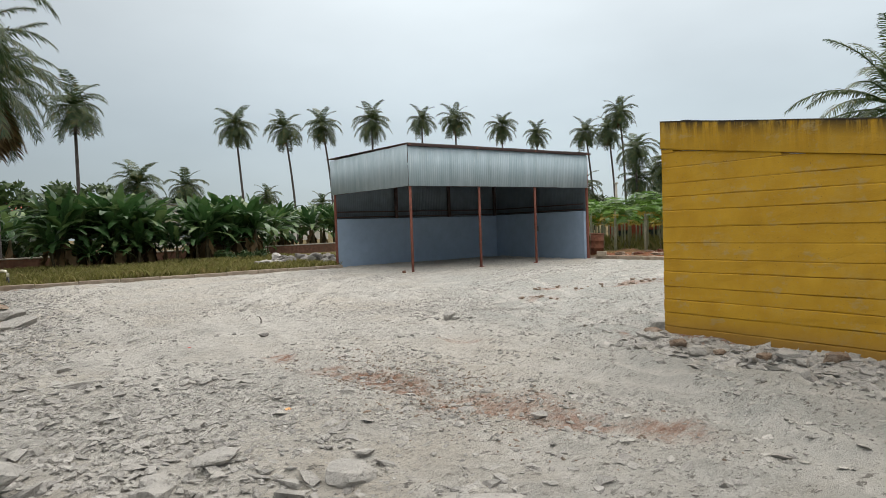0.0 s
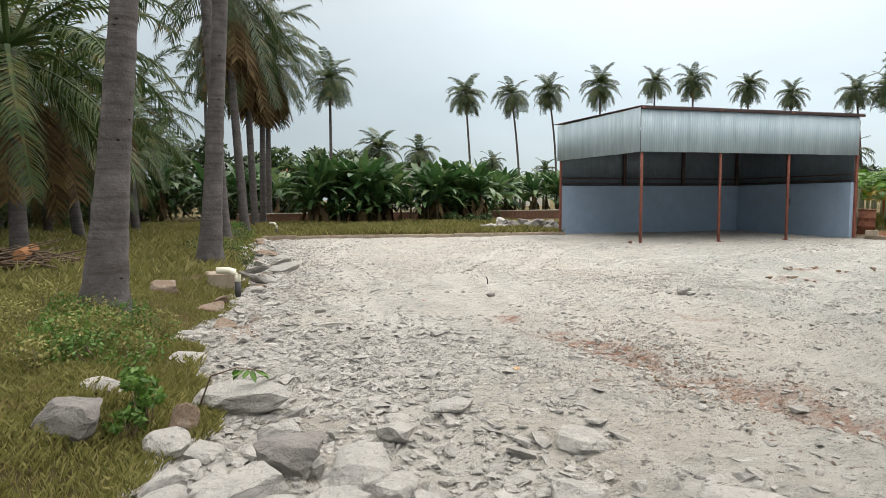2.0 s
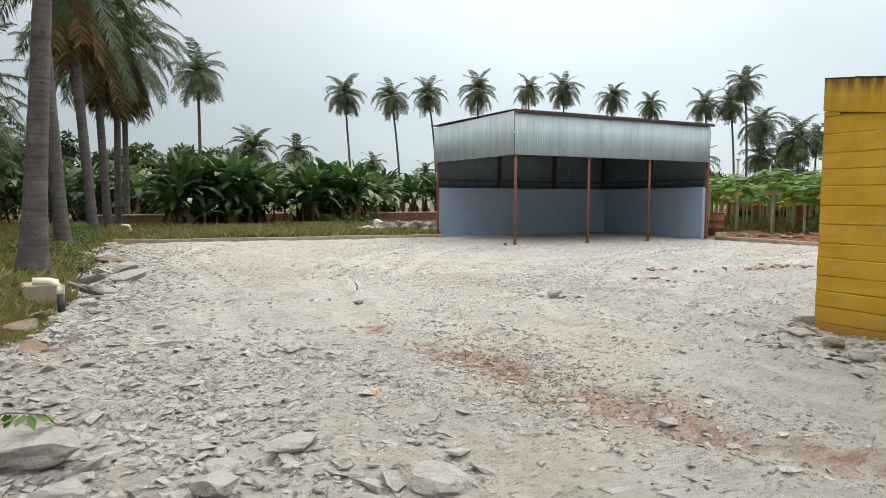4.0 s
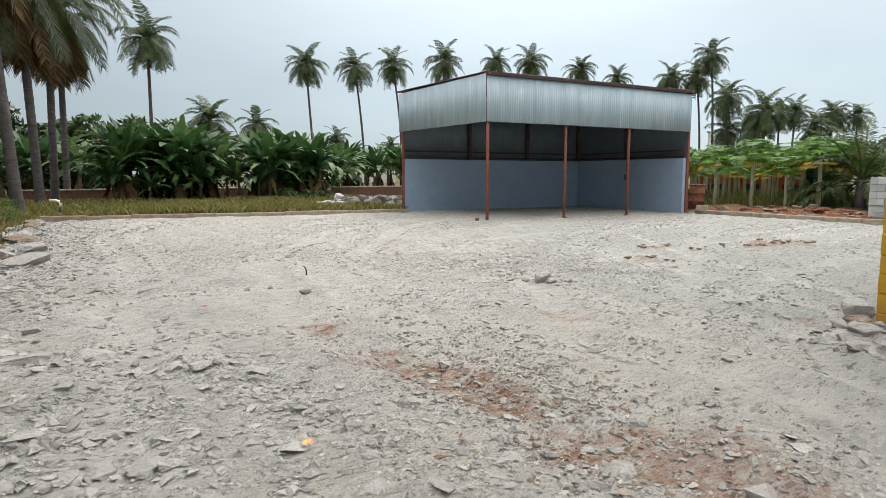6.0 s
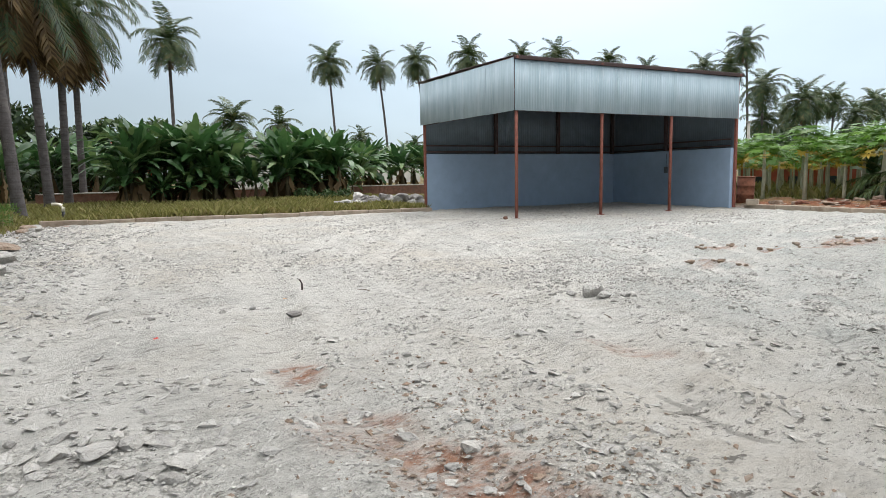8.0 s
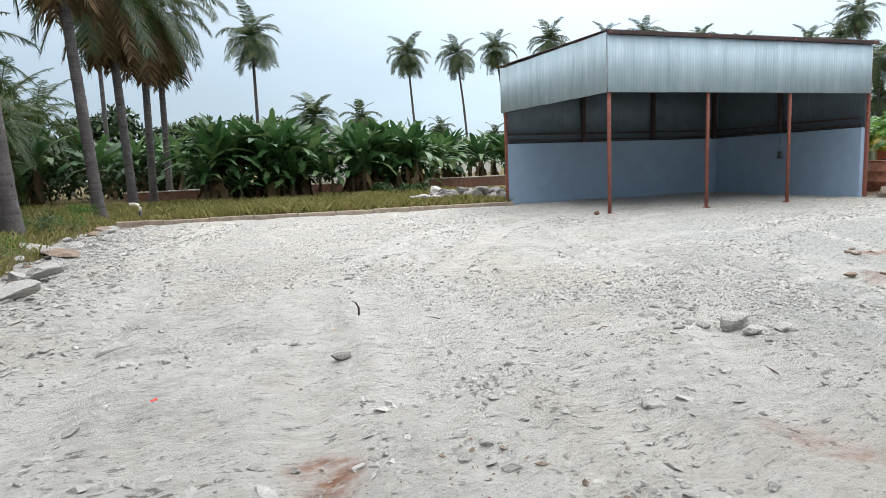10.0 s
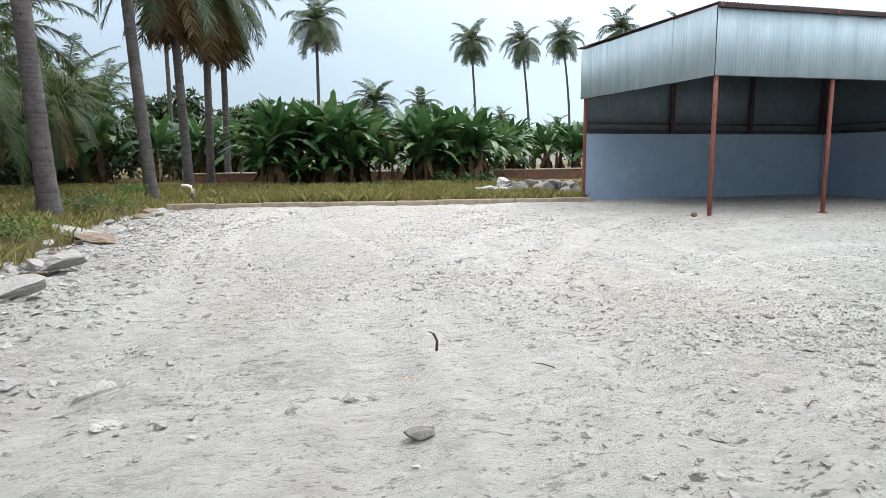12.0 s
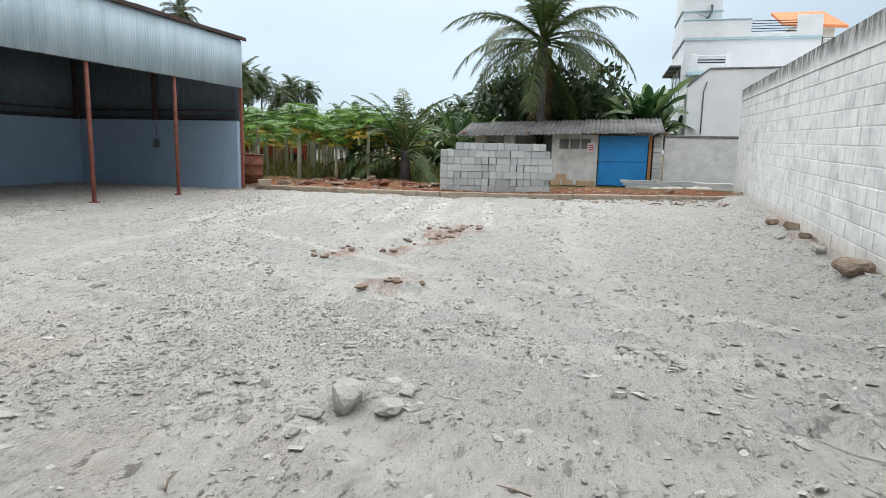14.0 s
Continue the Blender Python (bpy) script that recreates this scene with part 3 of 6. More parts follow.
BOX_CARD = plain_mat("brown_block", (0.42, 0.30, 0.19), 0.2, 6, 0.9)
GREY_BOX = plain_mat("grey_switch_box", (0.10, 0.11, 0.12), 0.2, 9, 0.5)


# ---- the ground, one sheet to the horizon ----
def stretch(lo, hi, step, reach):
    mid = list(np.arange(lo, hi + step / 2, step))
    out, d, a, b = [], step, lo, hi
    left, right = [], []
    while b < reach:
        d *= 1.18
        a, b = a - d, b + d
        left.append(a)
        right.append(b)
    return np.array(left[::-1] + mid + right)


GX, GY = stretch(-13.2, 10.0, 0.052, 900), stretch(-18.0, 5.0, 0.052, 900)
gx, gy = np.meshgrid(GX, GY, indexing="ij")
worn = masks(gx, gy, True)
gz = height(gx, gy) - 0.012 * worn[0] * worn[2]
nx, ny = gx.shape
ids = np.arange(nx * ny).reshape(nx, ny)
quads = np.stack([ids[:-1, :-1], ids[1:, :-1], ids[1:, 1:], ids[:-1, 1:]], -1).reshape(-1, 4)
gme = bpy.data.meshes.new("ground")
gme.vertices.add(nx * ny)
gme.vertices.foreach_set("co", np.stack([gx, gy, gz], -1).ravel())
gme.loops.add(quads.size)
gme.polygons.add(len(quads))
gme.loops.foreach_set("vertex_index", quads.ravel())
gme.polygons.foreach_set("loop_start", np.arange(0, quads.size, 4))
gme.update(calc_edges=True)
gme.polygons.foreach_set("use_smooth", np.ones(len(quads), bool))
for key, arr in zip(("yard", "red", "dust"), worn):
    gme.attributes.new(key, 'FLOAT', 'POINT').data.foreach_set("value", np.asarray(arr, float).ravel())
_ke = np.interp(-gy, [-q[1] for q in KERB_EAST], [q[0] for q in KERB_EAST])
_bank = smooth(0.1, 0.3, gx - _ke) * (1 - smooth(1.8, 2.6, gx - _ke + LAT.fbm(gx, gy, 0.8, 3))) * (gy < 0.6) * (gy > -14.5)
gme.attributes.new("bank", 'FLOAT', 'POINT').data.foreach_set("value", _bank.ravel())
gme.attributes.new("coarse", 'FLOAT', 'POINT').data.foreach_set("value", coarse_zone(gx, gy).ravel())
for key, arr in zip(("side", "along"), tyre_prints(gx, gy)):
    gme.attributes.new(key, 'FLOAT', 'POINT').data.foreach_set("value", arr.ravel())
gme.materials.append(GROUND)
tagged(new("ground", gme), "pale crushed-stone yard with red earth patches and wheel ruts", "ground", kind="structure")


# ---- kerbs ----
def kerb(name, pts, label, width=0.16, top=0.13, piece=1.2):
    ob = thing(name, label, "kerb", kind="structure")
    for (ax, ay), (bx, by) in zip(pts, pts[1:]):
        n = max(1, round(math.hypot(bx - ax, by - ay) / piece))
        ang = math.degrees(math.atan2(by - ay, bx - ax))
        ln = math.hypot(bx - ax, by - ay) / n
        for i in range(n):
            t = (i + 0.5) / n
            x, y = ax + (bx - ax) * t, ay + (by - ay) * t
            bm = boxed((-ln / 2 + 0.006, -width / 2, -0.25), (ln / 2 - 0.006, width / 2, top), 0.018)
            q = part("kerb_stone", bm, KERB, ob)
            q.matrix_basis = pose(x, y, random.uniform(-0.015, 0.015), random.uniform(-1, 1), random.uniform(-0.6, 0.6), ang)
    return ob


kerb("kerb_west", KERB_WEST, "low weathered concrete kerb edging the grass strip")
kerb("kerb_east", KERB_EAST, "low weathered concrete kerb along red earth")


# ---- the boundary wall: yellow towards the entrance, white towards the yard ----
def marks(me, top, base, reach=0.45, foot=0.3):
    co = np.array([v.co[:] for v in me.vertices])
    g = np.clip((co[:, 2] - (top - reach)) / 0.12, 0, 1)
    d = np.clip((base + foot - co[:, 2]) / foot, 0, 1) * 0.8
    me.attributes.new("grime", 'FLOAT', 'POINT').data.foreach_set("value", g)
    me.attributes.new("mud", 'FLOAT', 'POINT').data.foreach_set("value", d)


def grid_slab(length, z0a, z1a, z0b, z1b, thick, seg=14, rough=0.004, seed=0, groove=0.007):
    """An uneven course of wall from x = 0 to length, its face at y = 0, whose bottom and top may slope."""
    rnd = random.Random(seed)
    bm = bmesh.new()
    n = max(2, int(length * seg / 4))
    cols = []
    for i in range(n + 1):
        t = i / n
        a, b = z0a + (z0b - z0a) * t, z1a + (z1b - z1a) * t
        x = length * t
        j = lambda s: rnd.uniform(-s, s)
        cols.append([bm.verts.new(p) for p in (
            (x, thick, a), (x, groove, a + j(0.003)), (x, j(rough), a + 0.010 + j(0.006)), (x, j(rough), (a + b) / 2),
            (x, j(rough), b - 0.008 + j(0.006)), (x, groove, b + j(0.003)), (x, thick, b))])
    for p, q in zip(cols, cols[1:]):
        for k in range(7):
            f = bm.faces.new((p[k], q[k], q[(k + 1) % 7], p[(k + 1) % 7]))
    bm.faces.new(cols[0][::-1])
    bm.faces.new(cols[-1])
    bmesh.ops.recalc_face_normals(bm, faces=bm.faces)
    return bm


CORNER = (-4.6, -13.33)
SOUTH_LEN, EAST_LEN = 9.5, 19.75


def clipped_course(length, z0, z1, cap0, slope, thick, seed):
    """A course whose top is cut by a coping line that falls from cap0 by slope for each metre."""
    L = min(length, (cap0 - z0 - 0.03) / slope)
    bm = grid_slab(L, z0, z1, z0, z1, thick, seed=seed)
    for v in bm.verts:
        v.co.z = min(v.co.z, max(z0 + 0.001, cap0 - slope * v.co.x))
    return bm


def yellow_wall():
    slope, cap = 0.14, 2.47
    core = clipped_course(SOUTH_LEN - 0.03, -0.3, 2.46, 2.46, 0.14, 0.18, 3)
    for v in core.verts:
        v.co.y += 0.012
    ob = single("wall_yellow", core, MORTAR, "yellow-painted block boundary wall with grimy sloping coping", "wall", kind="structure")
    ob.matrix_world = pose(*CORNER, 0, 0, 0, -90)
    z, i = -0.25, 0
    while z < cap - 0.05:
        h = 0.40 if i == 0 else 0.187 + random.uniform(-0.03, 0.03)
        q = part("block_course", clipped_course(SOUTH_LEN, z, min(z + h - 0.005, cap), cap, slope, 0.2, i), YELLOW, ob)
        marks(q.data, 3.0, 0.0, 0.4, 0.3)
        q.matrix_basis = pose(0, random.uniform(-0.01, 0.006), 0)
        z, i = z + h, i + 1
    bm = grid_slab(SOUTH_LEN, cap + 0.004, 2.84, cap + 0.004 - slope * SOUTH_LEN, 2.84 - slope * SOUTH_LEN, 0.22, seed=78)
    q = part("coping", bm, YELLOW, ob, "darkened yellow plaster coping")
    q.matrix_basis = pose(0, -0.018, 0)
    co = np.array([v.co[:] for v in q.data.vertices])
    topz = 2.84 - slope * co[:, 0]
    q.data.attributes.new("grime", 'FLOAT', 'POINT').data.foreach_set("value", np.clip((co[:, 2] - topz + 0.22) / 0.2, 0.1, 1))
    q.data.attributes.new("mud", 'FLOAT', 'POINT').data.foreach_set("value", np.zeros(len(co)))


yellow_wall()


def wall_block(x0, x1, base, top, rise, rnd):
    """One block of a course whose bottom and top are base and top at x = 0 and climb by rise(z) a metre."""
    g, bv, y = 0.003, 0.011, rnd.uniform(-0.003, 0.004)
    vs = []
    for dy, k in ((-0.15, g), (y - 0.007, g), (y, g + bv)):
        for x, z in ((x0 + k, base), (x1 - k, base), (x1 - k, top), (x0 + k, top)):
            up = k if z == base else -k
            vs.append((x + rnd.uniform(-0.002, 0.002), dy, z + rise(z) * x + up + rnd.uniform(-0.002, 0.002)))
    fs = []
    for r in (0, 4):
        fs += [(r + i, r + 4 + i, r + 4 + (i + 1) % 4, r + (i + 1) % 4) for i in range(4)]
    return vs, fs + [(11, 10, 9, 8)]


def white_wall():
    ang = math.degrees(math.atan2(-15.05 + 13.33, 15.07 + 4.6))
    climb, low, n = (3.5 - 2.84) / 19.7, -0.1, 12
    core = boxed((0.23, -0.19, -0.3), (EAST_LEN - 0.03, -0.006, 2.3), 0)
    ob = single("wall_white", core, MORTAR_PALE, "whitewashed block boundary wall with black-stained coping", "wall", kind="structure")
    ob.matrix_world = pose(*CORNER, 0, 0, 0, ang)
    rise = lambda z: climb * (z - low) / (2.46 - low)
    rnd = random.Random(61)
    far_v, far_f = [], []
    for i in range(n):
        z0, z1 = low + (2.46 - low) * i / n, low + (2.46 - low) * (i + 1) / n
        x = 0.21
        while x < EAST_LEN - 0.1:
            w = (0.2 if i % 2 and x < 0.3 else 0.4) + rnd.uniform(-0.012, 0.012)
            vs, fs = wall_block(x, min(x + w, EAST_LEN), z0, z1, rise, rnd)
            if x < 10.2:
                me = mesh_of("block", vs, fs, WHITE)
                marks(me, 9, 0.0, 0.4, 0.42)
                part("block", me, None, ob)
            else:
                k = len(far_v)
                far_v += vs
                far_f += [tuple(q + k for q in f) for f in fs]
            x += w
    me = mesh_of("far_blocks", far_v, far_f, WHITE)
    marks(me, 9, 0.0, 0.4, 0.42)
    tagged(part("far_blocks", me, None, ob), kind="stuff")
    flip = Matrix.Diagonal((1, -1, 1, 1))
    bm = grid_slab(EAST_LEN - 0.225, 2.465, 2.84, 2.465 + climb * EAST_LEN, 2.84 + climb * EAST_LEN, 0.22, rough=0.002, seed=150)
    bmesh.ops.transform(bm, matrix=flip, verts=bm.verts)
    bmesh.ops.reverse_faces(bm, faces=bm.faces)
    q = part("coping", bm, WHITE, ob, "black-stained white coping")
    q.matrix_basis = pose(0.225, 0.018, 0)
    co = np.array([v.co[:] for v in q.data.vertices])
    topz = 2.84 + climb * co[:, 0]
    q.data.attributes.new("grime", 'FLOAT', 'POINT').data.foreach_set("value", np.clip((co[:, 2] - topz + 0.36) / 0.25, 0.0, 1))
    q.data.attributes.new("mud", 'FLOAT', 'POINT').data.foreach_set("value", np.zeros(len(co)))


white_wall()


# ---- the open shed ----
def open_shed():
    ob = thing("open_shed", "open-fronted shed of galvanised sheet with light blue walls", "shed")
    W, D, T = 8.82, 5.76, 0.15
    part("wall", boxed((0, D, -0.3), (W, D + T, 2.02), 0.01), BLUE_WALL, ob, "light blue plastered back wall")
    part("wall", boxed((W - T + 0.05, 0.02, -0.3), (W + 0.05, D - 0.004, 2.03), 0.01), BLUE_WALL, ob, "light blue plastered side wall")
    for x in (0.0, 3.04, 5.88):
        part("post", tube(bmesh.new(), [(x, 0, -0.2), (x, 0, 4.3)], 0.048, 10), RED_OXIDE, ob, "red oxide steel post")
        part("base_plate", boxed((x - 0.08, -0.08, -0.05), (x + 0.08, 0.08, 0.025), 0.008), RED_OXIDE, ob)
    part("post", boxed((8.86, -0.05, 0), (8.96, 0.05, 4.25), 0.006), RED_OXIDE, ob, "red oxide steel post")
    part("post", boxed((-0.09, D - 0.02, 0), (-0.01, D + 0.06, 4.3), 0.006), RED_OXIDE, ob, "red oxide steel post")
    for x in (2.9, 5.8, 8.6):
        part("column", boxed((x - 0.06, D - 0.1, 2.02), (x + 0.06, D + 0.02, 4.3), 0.004), DARK_STEEL, ob, "dark steel column")
    part("column", boxed((8.55, 2.75, 2.03), (8.67, 2.87, 4.3), 0.004), DARK_STEEL, ob, "dark steel column")
    for z in (2.10, 2.32):
        part("rail", boxed((0, D + 0.02, z - 0.025), (W - 0.1, D + 0.06, z + 0.025), 0.004), DARK_STEEL, ob)
        part("rail", boxed((W - 0.1, 0.05, z - 0.025), (W - 0.06, D, z + 0.025), 0.004), DARK_STEEL, ob)
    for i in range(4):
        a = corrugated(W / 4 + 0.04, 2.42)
        q = part("sheet", a, SHADED_ZINC, ob, "corrugated galvanised wall sheet coloured darker for shade")
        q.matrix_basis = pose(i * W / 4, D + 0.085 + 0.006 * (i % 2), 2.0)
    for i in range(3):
        q = part("sheet", corrugated(D / 3 + 0.07, 2.42), SHADED_ZINC, ob, "corrugated galvanised wall sheet coloured darker for shade")
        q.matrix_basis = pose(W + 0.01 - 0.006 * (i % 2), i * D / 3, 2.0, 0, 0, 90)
    n = 5
    for i in range(n):
        q = part("fascia_sheet", corrugated(8.96 / n + 0.03, 1.36), ZINC, ob, "corrugated galvanised fascia sheet")
        q.matrix_basis = pose(-0.11 + i * 8.96 / n, -0.10 - 0.006 * (i % 2), 3.0 + random.uniform(-0.006, 0.006))
    for i in range(4):
        q = part("fascia_sheet", corrugated(6.0 / 4 + 0.03, 1.42), ZINC, ob, "corrugated galvanised fascia sheet")
        q.matrix_basis = pose(-0.12 - 0.006 * (i % 2), -0.08 + i * 1.5, 3.0 + 0.012 * i, 0, 0, 90)
    for y in (0.0, 1.95, 3.85, 5.7):
        part("rafter", boxed((-0.05, y - 0.04, 4.28), (8.9, y + 0.04, 4.38), 0.004), DARK_STEEL, ob)
    part("edge_beam", boxed((-0.08, -0.05, 3.0), (8.9, -0.01, 3.06), 0.004), DARK_STEEL, ob)
    part("edge_beam", boxed((-0.08, -0.05, 3.02), (-0.04, 5.8, 3.08), 0.004), DARK_STEEL, ob)
    for x in (-0.06, 2.9, 5.85, 8.87):
        part("purlin", boxed((x - 0.035, -0.17, 4.385), (x + 0.035, 6.0, 4.445), 0.004), RED_OXIDE, ob, "red oxide purlin end")
    part("edge_angle", boxed((-0.14, -0.155, 4.37), (9.06, -0.125, 4.455), 0.004), DARK_STEEL, ob, "dark steel edge angle")
    for i in range(6):
        q = part("roof_sheet", corrugated(9.2 / 6 + 0.03, 6.5, depth=0.022), ROOF_RUST, ob, "weathered corrugated roof sheet")
        q.matrix_basis = pose(-0.14 + i * 9.2 / 6, -0.145, 4.468 + 0.005 * (i % 2), -90 + 0.9, 0, 0) @ Matrix.Diagonal((1, -1, 1, 1))
    return ob


open_shed()
sw = thing("switch_box", "small dark switch box on the blue wall", "switch box", pose(8.68, 2.83, 1.32))
part("body", boxed((-0.05, -0.07, -0.12), (0.03, 0.07, 0.12), 0.012), GREY_BOX, sw)
part("cable", tube(bmesh.new(), [(0.005, 0, 0.12), (0.005, 0.01, 0.4), (0.005, 0, 0.6)], 0.008, 6), PVC_BLACK, sw)


# ---- palms ----
def frond_mesh(name, length, start, droop, mat, leaflets=30, size=0.75, hang=0.5, seed=0, ratio=0.22, wide=0.03):
    """One feather leaf that grows outward along +x: a tapered rib with narrow leaflets on both sides."""
    rnd = random.Random(seed)
    n, verts, faces = 14, [], []
    pts, p = [], Vector((0, 0, 0))
    side = rnd.uniform(-0.12, 0.12)
    for i in range(n + 1):
        t = i / n
        a = radians(start - droop * t ** 1.3)
        pts.append(p.copy())
        p = p + Vector((math.cos(a), side * t, math.sin(a))) * (length / n)
    for i, q in enumerate(pts):
        w = 0.055 * (1 - 0.85 * i / n) + 0.006
        d = (pts[min(i + 1, n)] - pts[max(i - 1, 0)]).normalized()
        up = Vector((-d.z, 0, d.x))
        verts += [q + Vector((0, w, 0)) + up * 0.01, q - Vector((0, w, 0)) + up * 0.01, q - up * w]
    for i in range(n):
        a, b = 3 * i, 3 * i + 3
        faces += [(a, b, b + 1, a + 1), (a + 1, b + 1, b + 2, a + 2), (a + 2, b + 2, b, a)]
    for i in range(leaflets):
        t = ratio + (1 - ratio) * (i + rnd.random() * 0.6) / leaflets
        t = min(t, 0.995)
        k = t * n
        j = min(int(k), n - 1)
        q = pts[j].lerp(pts[j + 1], k - j)
        d = (pts[j + 1] - pts[j]).normalized()
        up = Vector((-d.z, 0, d.x))
        ln = size * (0.35 + 0.65 * math.sin(math.pi * min(1, 0.15 + 0.85 * t)) ** 0.7) * rnd.uniform(0.8, 1.1)
        for s in (-1, 1):
            if rnd.random() < 0.05:
                continue
            out = (d * rnd.uniform(0.45, 0.7) + Vector((0, s, 0)) * 0.85 + up * rnd.uniform(0.05, 0.3)).normalized()
            fall = Vector((0, 0, -1)) * hang * rnd.uniform(0.6, 1.3)
            m1 = q + out * ln * 0.5 + fall * ln * 0.18
            tip = q + out * ln * 0.88 + fall * ln * 0.62
            wv = d * wide * (0.8 + size * 0.6)
            b = len(verts)
            verts += [q - wv * 0.6, q + wv * 0.6, m1 + wv, m1 - wv, tip]
            faces += [(b, b + 1, b + 2, b + 3), (b + 3, b + 2, b + 4)]
    return mesh_of(name, verts, faces, mat)


def join_meshes(name, items, mats):
    """One mesh out of (mesh, matrix, material index) items."""
    vs, fs, idx, off = [], [], [], 0
    for me, m, mi in items:
        co = np.empty(len(me.vertices) * 3)
        me.vertices.foreach_get("co", co)
        co = co.reshape(-1, 3)
        mm = np.array(m)
        vs.append(co @ mm[:3, :3].T + mm[:3, 3])
        for p in me.polygons:
            fs.append(tuple(v + off for v in p.vertices))
            idx.append(mi)
        off += len(co)
    return mesh_of(name, np.concatenate(vs), fs, mats, index=idx)


def trunk_mesh(tall, r0, r1, lean=(0.0, 0.0), bow=0.0, seed=0, flare=1.4, step=0.16, sides=12, swell=0.0):
    rnd = random.Random(seed)
    bm = bmesh.new()
    n = max(8, int(tall / step))
    pts, rad = [], []
    for i in range(n + 1):
        t = i / n
        b = bow * math.sin(math.pi * t)
        pts.append((lean[0] * t + b, lean[1] * t + b * 0.4, tall * t - 0.15 * (i == 0)))
        r = r1 + (r0 - r1) * (1 - t) ** 0.8 + r0 * (flare - 1) * math.exp(-tall * t / 0.35) + swell * math.exp(-tall * t / 1.6)
        rad.append(r * (1 + (0.045 if i % 2 else -0.02) * rnd.uniform(0.4, 1.2)))
    tube(bm, pts, rad, sides)
    me = bpy.data.meshes.new("trunk")
    bm.to_mesh(me)
    bm.free()
    me.materials.append(BARK)
    return me


FRONDS = {}
for tag, start, droop, hang in (("up", 76, 66, 0.55), ("rise", 52, 98, 0.75), ("flat", 22, 98, 0.95), ("low", -10, 68, 1.05), ("hang", -44, 40, 1.0)):
    FRONDS[tag] = [frond_mesh("frond", 3.3, start + d, droop, FROND, 46, 0.72, hang, i, 0.2, 0.022) for i, d in enumerate((0, -9))]
    FRONDS["y" + tag] = [frond_mesh("frond", 4.0, start + d, droop * 0.9, FROND_YOUNG, 60, 0.72, hang, 20 + i, 0.2, 0.019) for i, d in enumerate((0, -9))]
FRONDS["dead"] = [frond_mesh("dead_frond", 2.9, -62 - 9 * i, 24, FROND_DEAD, 30, 0.7, 0.9, 40 + i, 0.1, 0.04) for i in range(2)]
FAR_FRONDS = {tag: [frond_mesh("frond", 3.4, s + d, dr, FROND, 24, 0.95, h, 60 + i, 0.12, 0.042) for i, d in enumerate((0, -10))]
              for tag, s, dr, h in (("up", 76, 70, 0.5), ("rise", 52, 105, 0.75), ("flat", 22, 105, 0.95), ("low", -12, 66, 1.0), ("hang", -46, 38, 0.9))}
for q in [m for v in FAR_FRONDS.values() for m in v]:
    for v in q.vertices:
        v.co.y *= 1.12
NUT = bpy.data.meshes.new("coconut")
_b = bmesh.new()
bmesh.ops.create_icosphere(_b, subdivisions=2, radius=0.13, matrix=Matrix.Diagonal((1, 1, 1.2, 1)))
_b.to_mesh(NUT)
_b.free()
NUT.materials.append(plain_mat("green_coconut", (0.17, 0.17, 0.04), 0.3, 6, 0.5))


def palm(x, y, tall, r0=0.19, r1=0.12, counts=(3, 6, 7, 5, 3), dead=0, young=False, lean=(0, 0), bow=0.0, seed=0, scale=1.0,
         label="", group="", z=None, nuts=5, swell=0.0):
    rnd = random.Random(seed * 7 + 1)
    ob = thing("coconut_palm", label, "palm tree", pose(x, y, ground_z(x, y) if z is None else z, 0, 0, 0), group)
    part("trunk", trunk_mesh(tall, r0, r1, lean, bow, seed, swell=swell), None, ob, "ringed grey palm trunk")
    head = Vector((lean[0], lean[1], tall - 0.05))
    pre = "y" if young else ""
    for tag, n in zip(("up", "rise", "flat", "low", "hang"), counts):
        a0 = rnd.uniform(0, 360)
        for i in range(n):
            q = part("frond", rnd.choice(FRONDS[pre + tag]), None, ob)
            s = scale * rnd.uniform(0.85, 1.1)
            q.matrix_basis = Matrix.Translation(head) @ pose(0, 0, rnd.uniform(-0.15, 0.15), 0, rnd.uniform(-8, 8), a0 + 360 * i / n + rnd.uniform(-14, 14)) @ Matrix.Diagonal((s, s, s, 1))
    for i in range(dead):
        q = part("dead_frond", rnd.choice(FRONDS["dead"]), None, ob, "dry brown frond")
        s = scale * rnd.uniform(0.8, 1.15)
        q.matrix_basis = Matrix.Translation(head + Vector((0, 0, -0.2))) @ pose(0, 0, 0, 0, rnd.uniform(-8, 12), rnd.uniform(0, 360)) @ Matrix.Diagonal((s, s, s, 1))
    for i in range(nuts):
        a = rnd.uniform(0, 6.28)
        q = part("coconut", NUT, None, ob)
        q.matrix_basis = pose(head.x + 0.28 * math.cos(a), head.y + 0.28 * math.sin(a), head.z - rnd.uniform(0.25, 0.5))
    return ob


def far_crowns():
    out = []
    for k in range(5):
        rnd = random.Random(300 + k)
        items = []
        for tag, n in zip(("up", "rise", "flat", "low", "hang"), (4, 8, 9, 8, 7)):
            a0 = rnd.uniform(0, 360)
            for i in range(n):
                s = rnd.uniform(0.8, 1.12)
                items.append((rnd.choice(FAR_FRONDS[tag]), pose(0, 0, 0, 0, rnd.uniform(-9, 9), a0 + 360 * i / n + rnd.uniform(-16, 16)) @ Matrix.Diagonal((s, s, s, 1)), 0))
        for i in range(5 if k % 2 else 2):
            items.append((FRONDS["dead"][i % 2], pose(0, 0, -0.2, 0, rnd.uniform(-5, 10), rnd.uniform(0, 360)) @ Matrix.Diagonal((0.8, 0.8, 0.8, 1)), 1))
        out.append(join_meshes("crown", items, [FROND, FROND_DEAD]))
    return out


CROWNS = far_crowns()


